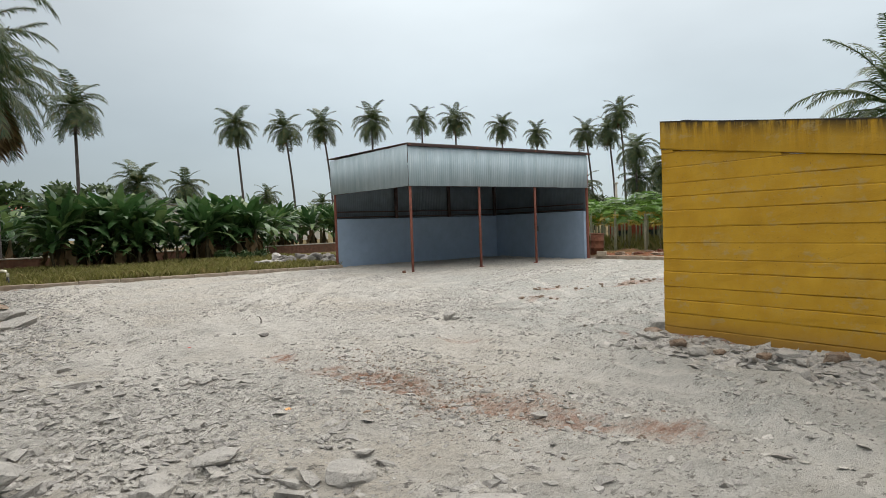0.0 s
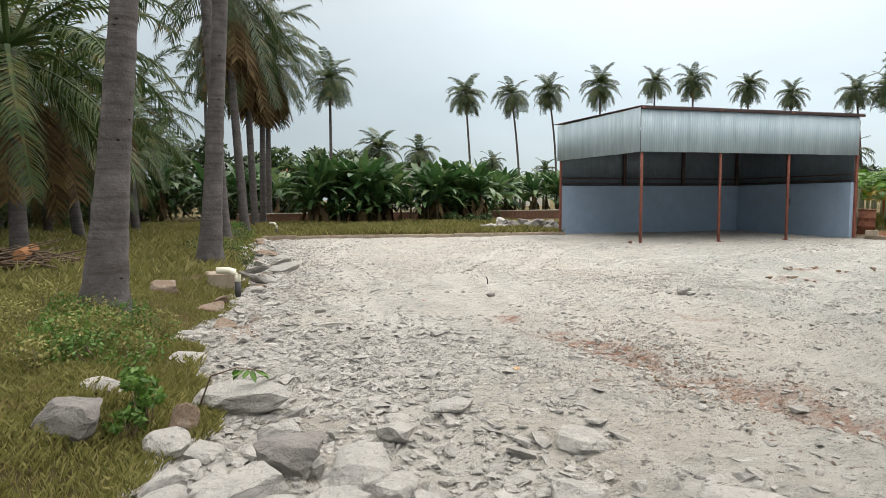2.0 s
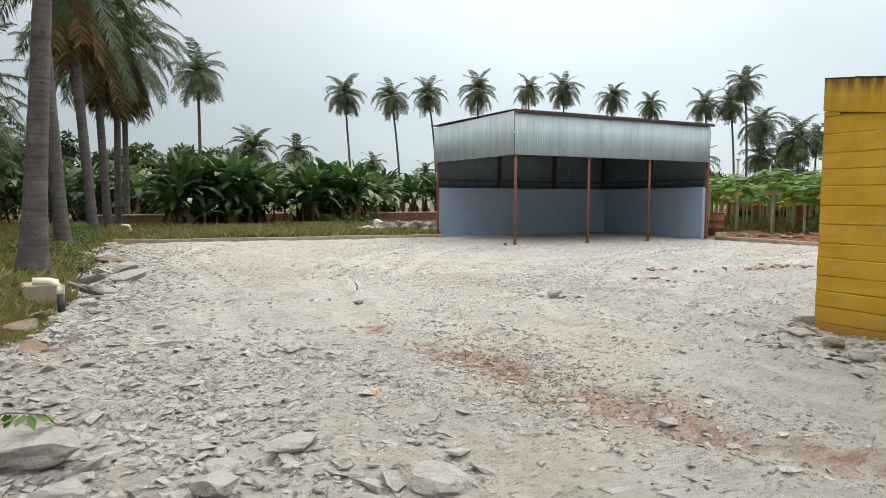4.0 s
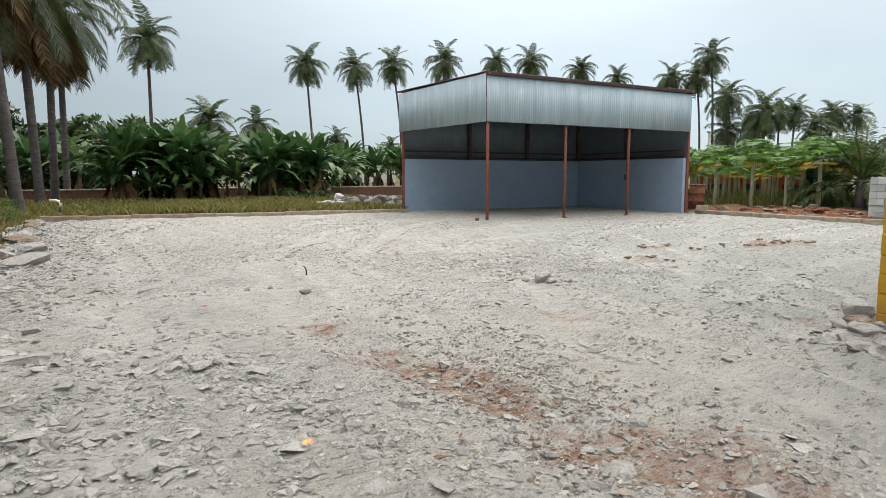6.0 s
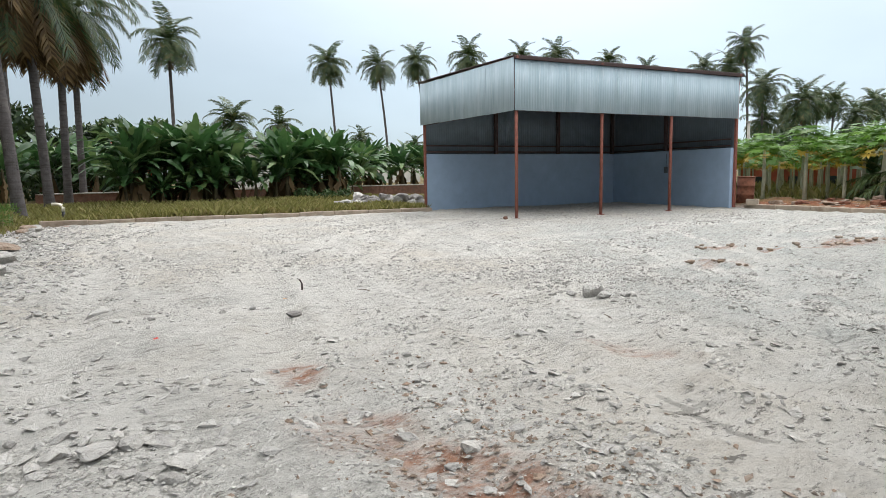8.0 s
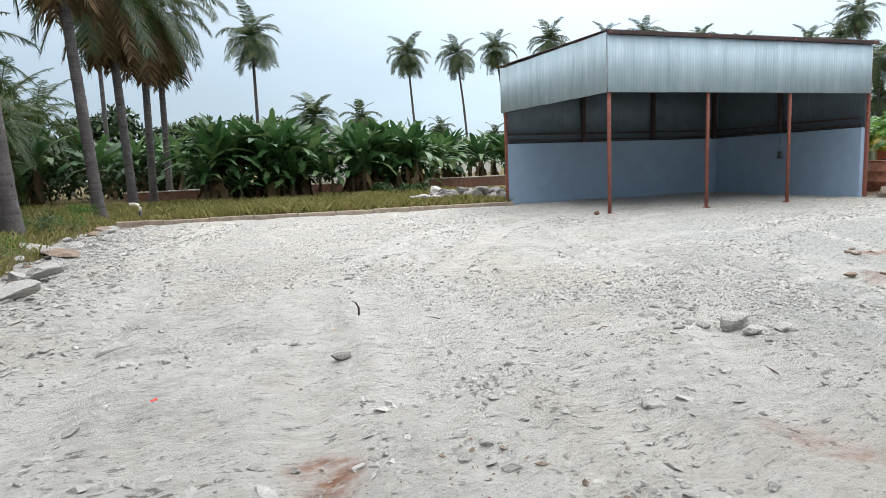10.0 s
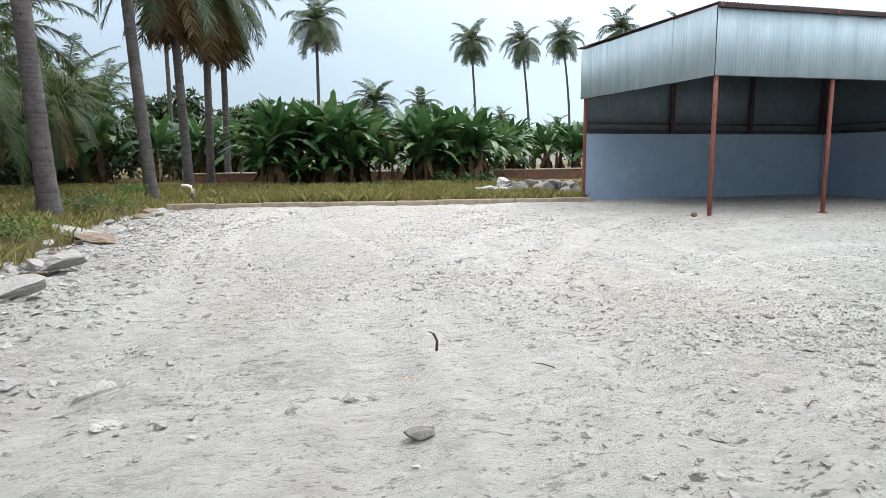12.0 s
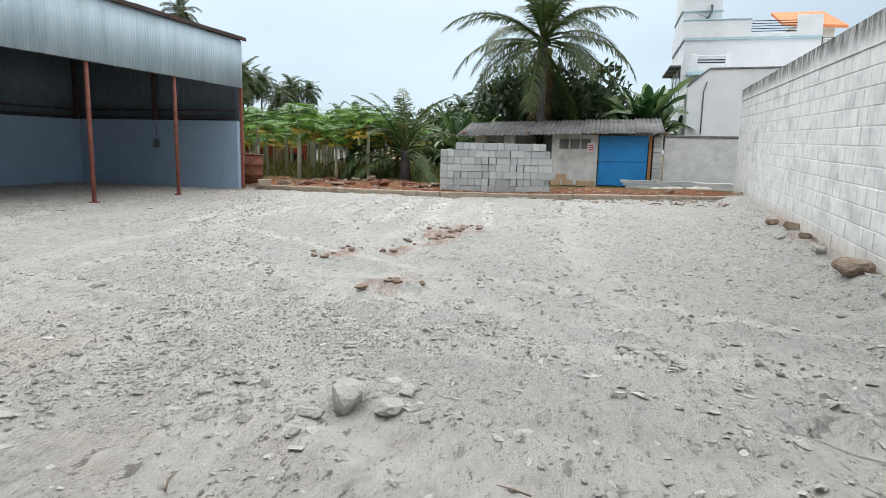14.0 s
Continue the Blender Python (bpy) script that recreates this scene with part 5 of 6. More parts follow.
for i, (x, y, s) in enumerate(((14.6, -13.1, 1.0), (14.9, -13.9, 1.2), (14.4, -12.5, 0.7))):
    bm = bmesh.new()
    bmesh.ops.create_icosphere(bm, subdivisions=3, radius=0.28 * s)
    for v in bm.verts:
        v.co.z = max(-0.04, v.co.z * 0.32) + 0.025 * noise.noise(v.co * 9)
        v.co.y *= 1.5
    for f in bm.faces:
        f.smooth = True
    q = single("cement_sack", bm, COPING, "crumpled pale cement sack on the kerb", "sack", "sacks by the kerb")
    q.matrix_world = pose(x, y, ground_z(x, y) + 0.05, 0, 0, 20 * i)
for i, (x, y, z, a) in enumerate(((16.4, -8.9, 0, 5), (16.4, -9.35, 0, -8), (16.45, -9.1, 0.22, 12), (16.3, -9.9, 0, 30), (16.35, -10.2, 0, 60))):
    q = single("loose_block", boxed((-0.1, -0.19, 0), (0.1, 0.19, 0.21), 0.008), BOX_CARD, "brownish loose block beside the store wall", "block", "loose blocks by the store")
    q.matrix_world = pose(x, y, 0.06 + z, 0, 0, a)


def white_house():
    ob = thing("white_house", "white three-storey house with balcony, parapet and railings", "house", pose(23.3, -13.85, 0, 0, 0, -90))
    part("wall", boxed((0, 0, -0.2), (12, 5.8, 6.5), 0.02), HOUSE_WHITE, ob)
    part("parapet", boxed((-0.05, -0.05, 6.55), (2.75, 0.12, 7.3), 0.015), HOUSE_WHITE, ob)
    part("parapet", boxed((-0.05, 0.12, 6.55), (0.12, 5.8, 7.3), 0.015), HOUSE_WHITE, ob)
    part("parapet", boxed((4.6, -0.05, 6.55), (5.6, 0.12, 7.45), 0.015), HOUSE_WHITE, ob)
    part("parapet", boxed((2.75, -0.05, 6.55), (4.6, 0.12, 6.72), 0.015), HOUSE_WHITE, ob)
    part("trim", boxed((-0.06, -0.07, 6.44), (5.6, 5.8, 6.55), 0.01), HOUSE_TRIM, ob, "pale blue trim band")
    part("trim", boxed((-0.09, -0.09, 7.3), (2.75, 0.16, 7.36), 0.008), HOUSE_TRIM, ob, "pale blue trim band")
    part("trim", boxed((-0.04, -0.04, 3.5), (5.6, 5.8, 3.58), 0.01), HOUSE_TRIM, ob, "pale blue trim band")
    part("room", boxed((-0.02, 1.6, 6.55), (1.75, 5.4, 9.4), 0.02), HOUSE_WHITE, ob, "white rooftop stair room")
    part("trim", boxed((-0.08, 1.54, 8.0), (1.8, 5.45, 8.06), 0.01), HOUSE_TRIM, ob)
    for k in range(5):
        part("railing_bar", boxed((2.75, 0.0, 6.78 + 0.11 * k), (4.6, 0.04, 6.81 + 0.11 * k), 0), BLACK_METAL, ob, "black railing bar")
    for k in range(6):
        part("railing_bar", boxed((5.6, 0.0, 5.95 + 0.1 * k), (8.4, 0.04, 5.98 + 0.1 * k), 0), BLACK_METAL, ob, "black railing bar")
    for k in range(4):
        part("railing_post", boxed((5.62 + 0.9 * k, -0.01, 5.8), (5.66 + 0.9 * k, 0.05, 6.5), 0), BLACK_METAL, ob)
    bal = part("balcony", boxed((0.15, -0.75, 4.85), (2.05, -0.02, 5.0), 0.02), HOUSE_TRIM, ob, "white balcony with scroll panel")
    part("front_panel", boxed((0.25, -0.72, 5.0), (0.55, -0.6, 5.75), 0.03), HOUSE_WHITE, bal)
    part("front_panel", boxed((1.7, -0.72, 5.0), (1.95, -0.6, 5.75), 0.03), HOUSE_WHITE, bal)
    part("front_panel", boxed((0.55, -0.71, 5.0), (1.7, -0.61, 5.3), 0.03), HOUSE_WHITE, bal)
    part("top_rail", boxed((0.3, -0.71, 5.62), (1.9, -0.61, 5.7), 0.02), HOUSE_WHITE, bal)
    for k in range(2):
        part("railing_bar", boxed((0.55, -0.68, 5.36 + 0.11 * k), (1.7, -0.64, 5.41 + 0.11 * k)), BLACK_METAL, bal)
    for i in range(3):
        for z in (0.8, 3.95):
            win = part("window", boxed((-0.03, 0.9 + 1.7 * i, z), (0.02, 1.9 + 1.7 * i, z + 1.3), 0.01), GLASS_DARK, ob, "dark narrow side window")
            part("sunshade", boxed((-0.5, 0.7 + 1.7 * i, z + 1.42), (0.0, 2.1 + 1.7 * i, z + 1.5), 0.01), ASBESTOS, win)
    part("annex", boxed((0.0, -3.0, -0.2), (9.0, -0.02, 3.9), 0.02), HOUSE_WHITE, ob, "white lower annex with stained sloping top")
    bm = bmesh.new()
    a = [bm.verts.new(p) for p in ((0.0, -3.0, 3.9), (0.0, -0.05, 3.9), (0.0, -0.05, 4.1), (0.0, -3.0, 4.1))]
    b = [bm.verts.new(p) for p in ((0.8, -3.0, 3.9), (0.8, -0.05, 3.9), (0.8, -0.05, 4.8), (0.8, -3.0, 4.8))]
    c = [bm.verts.new(p) for p in ((9.0, -3.0, 3.9), (9.0, -0.05, 3.9), (9.0, -0.05, 4.9), (9.0, -3.0, 4.9))]
    for p, q in ((a, b), (b, c)):
        for k in range(4):
            bm.faces.new((p[k], q[k], q[(k + 1) % 4], p[(k + 1) % 4]))
    bm.faces.new(a[::-1])
    bm.faces.new(c)
    bmesh.ops.recalc_face_normals(bm, faces=bm.faces)
    part("annex_gable", bm, HOUSE_WHITE, ob)
    for (ax, az), (bx, bz) in (((0.0, 4.1), (0.8, 4.8)), ((0.8, 4.8), (9.0, 4.9))):
        turn = -math.degrees(math.atan2(bz - az, bx - ax))
        ln = math.hypot(bx - ax, bz - az)
        q = part("coping", boxed((0.0, -0.04, 0.0), (ln, 0.16, 0.07), 0.008), ASBESTOS, ob, "dark stained annex coping")
        q.matrix_basis = pose(ax, -3.0, az + 0.003, 0, turn, 0)
    part("drain_pipe", tube(bmesh.new(), [(0.62, -3.04, 2.2), (0.62, -3.04, 3.9), (0.72, -3.04, 4.3)], 0.025, 6), ASBESTOS, ob, "grey drain pipe")
    return ob


white_house()


def satellite_dish():
    ob = thing("satellite_dish", "small grey satellite dish on the parapet", "satellite dish", pose(24.9, -15.0, 7.0, 0, 0, 200))
    bm = bmesh.new()
    bmesh.ops.create_uvsphere(bm, u_segments=20, v_segments=12, radius=0.75)
    bmesh.ops.delete(bm, geom=[v for v in bm.verts if v.co.z > -0.52], context='VERTS')
    for v in bm.verts:
        v.co.z += 0.75
    bmesh.ops.solidify(bm, geom=bm.faces[:], thickness=0.015)
    q = part("dish", bm, GREY_BOX, ob)
    q.matrix_basis = pose(0, 0, 0.75, 60, 0, 0)
    part("mast", tube(bmesh.new(), [(0, 0.15, -0.4), (0, 0.15, 0.6), (0, 0, 0.8)], 0.03, 6), ASBESTOS, ob)
    part("arm", tube(bmesh.new(), [(0, 0, 0.7), (0, -0.6, 0.9)], 0.015, 6), ASBESTOS, ob)


satellite_dish()
oh = thing("orange_roof_house", "house with an orange tiled roof behind the railings", "house", pose(29.5, -19.6, 0, 0, 0, -90))
part("wall", boxed((0, 0, -0.2), (2.1, 5, 8.0), 0.02), CREAM_WALL, oh)
part("window", boxed((1.5, -0.03, 6.1), (2.2, 0.02, 7.1), 0.01), GLASS_DARK, oh)
bm = bmesh.new()
_v = [bm.verts.new(p) for p in ((-0.5, -0.7, 7.95), (2.5, -0.7, 7.8), (2.1, 2.4, 9.1), (-0.5, 2.4, 9.1), (-0.5, -0.7, 8.1), (2.5, -0.7, 7.95), (2.1, 2.4, 9.25), (-0.5, 2.4, 9.25))]
for f in ((0, 1, 2, 3), (4, 7, 6, 5), (0, 4, 5, 1), (1, 5, 6, 2), (2, 6, 7, 3), (3, 7, 4, 0)):
    bm.faces.new([_v[k] for k in f])
bmesh.ops.recalc_face_normals(bm, faces=bm.faces)
part("roof", bm, ORANGE_ROOF, oh, "orange tiled roof slope")

# far buildings
def far_house(x, y, w, h, wall, roof, label, turn=0.0, flat=False):
    ob = thing("far_house", label, "house", pose(x, y, 0, 0, 0, turn))
    part("wall", boxed((-w / 2, -3, -0.2), (w / 2, 3, h), 0.02), wall, ob)
    if flat:
        part("roof", boxed((-w / 2 - 0.4, -3.4, h), (w / 2 + 0.4, 3.4, h + 0.18), 0.02), roof, ob)
    else:
        bm = bmesh.new()
        v = [bm.verts.new(p) for p in ((-w / 2 - 0.4, -3.4, h), (w / 2 + 0.4, -3.4, h), (w / 2 + 0.4, 3.4, h), (-w / 2 - 0.4, 3.4, h), (-w / 2 - 0.4, 0, h + 1.5), (w / 2 + 0.4, 0, h + 1.5))]
        for f in ((0, 1, 5, 4), (2, 3, 4, 5), (0, 4, 3), (1, 2, 5), (3, 2, 1, 0)):
            bm.faces.new([v[k] for k in f])
        part("roof", bm, roof, ob)
    n = max(1, int(w / 2.2))
    for i in range(n):
        win = part("window", boxed((-w / 2 + (i + 0.3) * w / n, -3.04, h - 1.9), (-w / 2 + (i + 0.7) * w / n, -2.98, h - 0.9), 0.01), GLASS_DARK, ob)
        part("sill", boxed((-w / 2 + (i + 0.25) * w / n, -3.15, h - 1.98), (-w / 2 + (i + 0.75) * w / n, -3.0, h - 1.9)), wall, win)


far_house(-10.5, 66, 9, 4.3, FAR_RED, FAR_RED, "red-roofed house far behind the bananas")
far_house(37, 98, 9, 5.6, CREAM_WALL, ASBESTOS, "pale flat-roofed building far behind the field", 0, True)
far_house(5.5, 72, 6, 5.6, CREAM_WALL, ASBESTOS, "pale building far behind the bananas", 0, True)
far_house(46, 18, 16, 2.9, CREAM_WALL, COPING, "long low building with a pale roof behind papayas", -60, True)
far_house(32, 13, 7, 1.7, FAR_RED, ASBESTOS, "low red-walled hut behind the papaya stems", -60, True)
far_house(-30, -40, 18, 3.5, CREAM_WALL, ASBESTOS, "plain low building behind the entrance", 0, True)

# palms and trees around the store
palm(19.4, -7.9, 5.9, 0.17, 0.15, (7, 12, 13, 8, 1), 2, True, (0.0, 0.0), 0, 91, 1.08, "coconut palm rising behind the store roof", "", 0.0, 5)
palm(13.9, -3.6, 1.0, 0.16, 0.14, (6, 7, 5, 4, 2), 2, True, (0, 0), 0, 92, 0.7, "small young coconut palm on the red bank", "", None, 0)
palm(14.6, -1.9, 0.8, 0.16, 0.15, (2, 5, 6, 5, 3), 3, True, (0, 0), 0, 93, 0.5, "small dark coconut seedling on the red bank", "", None, 0)
leafy_tree(24.5, -8.4, 9, 5.2, TREE_DARK, 5200, 0.2, 801, "dense dark mango-like tree behind the store", 1.0)
leafy_tree(29, -2.0, 7, 3.6, TREE_GREEN, 2500, 0.22, 802, "leafy shrub tree behind the papayas", 0.3)
leafy_tree(22, -4.0, 4, 2.3, TREE_GREEN, 2000, 0.16, 803, "leafy shrub behind the block stack", 0.2)
leafy_tree(36, -8.0, 10, 5.0, TREE_DARK, 2500, 0.3, 804, "dark tree behind the store", 0.6)
for i, (x, y, s) in enumerate(((21.0, -12.2, 1.25), (21.8, -12.9, 1.2), (22.0, -11.7, 1.2), (15.2, -1.0, 0.6), (16.0, -2.6, 0.65), (19.5, -4.2, 0.8), (20.5, -5.2, 0.8))):
    banana(x, y, s, 1400 + i, "bananas near the store", 2, "banana plant with broad leaves near the store")

# rusty drum by the shed corner and electricity pole beyond it
drum = thing("rusty_drum", "rust-brown steel drum beside the shed corner", "drum", pose(9.35, -0.1, ground_z(9.35, -0.1), 2, 1, 0))
part("body", tube(bmesh.new(), [(0, 0, 0), (0, 0, 0.28), (0, 0, 0.3), (0, 0, 0.32), (0, 0, 0.58), (0, 0, 0.6), (0, 0, 0.62), (0, 0, 0.9)],
                  [0.28, 0.28, 0.3, 0.28, 0.28, 0.3, 0.28, 0.28], 20), RUST, drum)
part("rim", tube(bmesh.new(), [(0, 0, 0.88), (0, 0, 0.92)], 0.295, 20), RUST, drum)
q = single("loose_block", boxed((-0.1, -0.19, 0), (0.1, 0.19, 0.2), 0.008), KERB, "pale loose block at the kerb's end", "block")
q.matrix_world = pose(8.9, -0.75, 0.1, 0, 0, 30)
pole = thing("utility_pole", "thin concrete utility pole behind the papaya orchard", "utility pole", pose(30.5, 16.0, 0))
part("shaft", tube(bmesh.new(), [(0, 0, -0.2), (0, 0, 4.6)], [0.12, 0.09], 8), COPING, pole)
part("cap", boxed((-0.14, -0.14, 4.6), (0.14, 0.14, 4.72), 0.02), COPING, pole)


# ---- rocks ----
def rock_bm(dims, seed, cuts=9, sub=3):
    rnd = random.Random(seed)
    bm = bmesh.new()
    bmesh.ops.create_icosphere(bm, subdivisions=sub, radius=1)
    planes = []
    for _ in range(cuts):
        d = Vector((rnd.gauss(0, 1), rnd.gauss(0, 1), rnd.gauss(0, 0.8))).normalized()
        planes.append((d, rnd.uniform(0.5, 0.78)))
    planes.append((Vector((rnd.uniform(-0.2, 0.2), rnd.uniform(-0.2, 0.2), 1)).normalized(), rnd.uniform(0.5, 0.65)))
    off = Vector((seed * 3.1, seed * 1.7, 0))
    for v in bm.verts:
        for d, k in planes:
            e = v.co.dot(d) - k
            if e > 0:
                v.co -= d * e * 0.93
        v.co *= 1 + 0.12 * noise.noise(v.co * 2.6 + off) + 0.07 * noise.noise(v.co * 7 + off)
        v.co = Vector((v.co.x * dims[0], v.co.y * dims[1], v.co.z * dims[2]))
    return bm


def rock(x, y, dims, seed, mat=None, turn=0.0, tilt=(0, 0), sink=0.35, label="pale dusty broken granite boulder at the yard's edge", up=0.0):
    q = single("boulder", rock_bm(dims, seed), mat or RUBBLE, label, "boulder", "boulders")
    q.matrix_world = pose(x, y, ground_z(x, y) + dims[2] * (1 - sink) * 0.7 + up, tilt[0], tilt[1], turn)
    return q


rock(-12.05, -13.75, (0.36, 0.26, 0.12), 1, turn=-25, tilt=(12, -6), sink=0.1, label="flat pale granite slab tilted on the rubble", up=0.05)
rock(-11.78, -14.8, (0.24, 0.16, 0.14), 2, DARKROCK, 10, (10, 0), 0.2, "weathered pinkish granite boulder on rubble", 0.02)
rock(-12.02, -15.2, (0.22, 0.2, 0.15), 3, turn=30, sink=0.3)
rock(-11.42, -15.15, (0.25, 0.22, 0.16), 4, turn=70, tilt=(8, -10), sink=0.3)
rock(-10.05, -14.9, (0.24, 0.15, 0.09), 5, turn=-30)
rock(-10.45, -15.6, (0.15, 0.2, 0.11), 6, turn=20)
rock(-10.65, -14.15, (0.2, 0.12, 0.05), 7, turn=15)
rock(-9.7, -15.85, (0.22, 0.13, 0.07), 8, turn=-20)
rock(-12.42, -14.95, (0.13, 0.12, 0.1), 9, turn=0)
rock(-12.6, -15.4, (0.15, 0.12, 0.1), 10, turn=50)
rock(-12.98, -14.35, (0.24, 0.2, 0.16), 11, DARKROCK, 20, (12, 0), 0.2, "dark weathered block of stone in the grass")
rock(-12.95, -13.75, (0.18, 0.12, 0.07), 12, RUBBLE, 10)
rock(-12.4, -14.15, (0.12, 0.1, 0.17), 13, BROWNROCK, 30, (0, 20), 0.3, "brownish upright stone beside the weeds")
rock(-12.6, -12.3, (0.2, 0.16, 0.09), 14, turn=30, tilt=(14, -10), sink=0.75)
rock(-12.35, -10.6, (0.2, 0.16, 0.09), 15, BROWNROCK, 60, tilt=(14, -10), sink=0.75, label="brownish stone at the grass edge")
rock(-12.6, -9.6, (0.22, 0.17, 0.12), 16, BROWNROCK, 15, tilt=(14, -10), sink=0.75, label="brownish stone at the grass edge")
rock(-13.2, -9.3, (0.24, 0.16, 0.16), 17, BROWNROCK, 0, tilt=(14, -10), sink=0.75, label="brownish stone beside the palm trunk")
rock(-11.23, -10.9, (0.22, 0.08, 0.04), 18, turn=5)
rock(-5.38, -9.56, (0.17, 0.13, 0.13), 19, RUBBLE, 20, sink=0.45, label="lone brownish rock in the middle of the yard")
rock(-5.47, -9.84, (0.1, 0.08, 0.06), 20, turn=50)
rock(-5.2, -9.85, (0.07, 0.06, 0.05), 21, turn=10)
rock(-5.6, -9.45, (0.08, 0.05, 0.04), 22, turn=80)
rock(-8.53, -9.08, (0.1, 0.06, 0.04), 23, DARKROCK, 10, label="small dark-rimmed stone lying on the dust")
rock(-10.1, -11.65, (0.11, 0.08, 0.035), 24, turn=20, label="pale flat stone lying on the dust")
for i in range(26):
    t = i / 25
    y = -9 + 14.5 * t
    x = float(edge_x(y)) + random.uniform(-0.2, 0.4)
    s = random.uniform(0.09, 0.2)
    rock(x, y, (s * 1.3, s, s * 0.55), 40 + i, BROWNROCK if i % 3 == 0 else RUBBLE, random.uniform(0, 180), (random.uniform(-20, 20), random.uniform(-20, 20)), 0.5, "broken stone along the grass edge")
for i in range(46):
    s = random.uniform(0.05, 0.13)
    rock(-12.65 + random.uniform(0, 1.7), -15.8 + random.uniform(0, 1.6), (s * 1.2, s, s * 0.8), 80 + i, turn=random.uniform(0, 180), label="broken stone in the rubble heap")
for i in range(20):
    t = i / 19
    x, y = -4.8 - 0.5 * random.random(), -13.3 - 3.6 * t
    s = random.uniform(0.05, 0.14)
    rock(x, y, (s, s * 1.3, s * 0.7), 110 + i, BROWNROCK if i % 3 == 0 else RUBBLE, random.uniform(0, 180), label="rubble stone at the foot of the yellow wall")
for i in range(12):
    x = -4.2 + i * 0.75 + random.uniform(-0.3, 0.3)
    s = random.uniform(0.07, 0.17)
    rock(x, float(wall_line(x)) + random.uniform(0.1, 0.4), (s * 1.3, s, s * 0.8), 140 + i, BROWNROCK if i % 3 else RUBBLE, random.uniform(-60, 60), label="earthy stone at the foot of the white wall")
# pitched slabs against the bank
for i, (x, y, s, tl, a, mt) in enumerate(((-11.55, -5.3, (0.42, 0.33, 0.09), (6, -12), 20, RUBBLE), (-12.15, -5.9, (0.45, 0.16, 0.08), (0, -16), -35, DARKROCK),
                                      (-12.1, -6.9, (0.5, 0.13, 0.08), (0, 22), 60, DARKROCK), (-12.25, -0.4, (0.6, 0.25, 0.06), (4, 12), -20, RUBBLE),
                                      (-11.9, -1.0, (0.4, 0.25, 0.06), (4, 8), -25, BROWNROCK), (-11.6, -3.6, (0.35, 0.28, 0.12), (0, -8), 40, RUBBLE))):
    rock(x, y, s, 170 + i, mt, a, tl, 0.0, "flat broken slab tilted against the grass bank", 0.06)
# heap beyond the shed's back corner, and red clods on the kerb
for i in range(48):
    x, y = 0.6 - 3.0 * random.random() ** 1.4, 7.6 + 1.8 * random.random()
    s = random.uniform(0.18, 0.4)
    rock(x, y, (s, s * 0.9, s * 0.7), 200 + i, DARKROCK if i % 2 else RUBBLE, random.uniform(0, 180), (random.uniform(-25, 25), random.uniform(-25, 25)), 0.1, "rough quarry stone in a heap behind the shed", 0.32 * random.random() * (x > -1.5))
for i in range(14):
    x = -8.4 + 1.9 * random.random()
    s = random.uniform(0.05, 0.14)
    rock(x, 6.6 + random.uniform(0, 0.5), (s * 1.4, s, s * 0.7), 240 + i, BROWNROCK, random.uniform(0, 180), label="brown clod on the grass strip")
for i in range(44):
    x, y = random.choice(((-0.9, -7.6), (-0.4, -8.15), (1.4, -8.5), (0.9, -8.3), (2.0, -8.7), (-2.6, -8.9)))
    s = random.uniform(0.02, 0.06)
    rock(x + random.gauss(0, 0.35), y + random.gauss(0, 0.16), (s * 1.4, s, s * 0.7), 260 + i, BROWNROCK, random.uniform(0, 180), label="reddish clod of earth on the yard")
for i in range(40):
    t = random.random()
    x, y = 8.95 + 1.9 * t + random.uniform(0.2, 1.2), -0.8 - 5.6 * random.random()
    s = random.uniform(0.08, 0.2)
    rock(x, y, (s * 1.4, s, s * 0.7), 310 + i, RUST if i % 2 else BROWNROCK, random.uniform(0, 180), label="red earth clod on the bank behind the kerb")


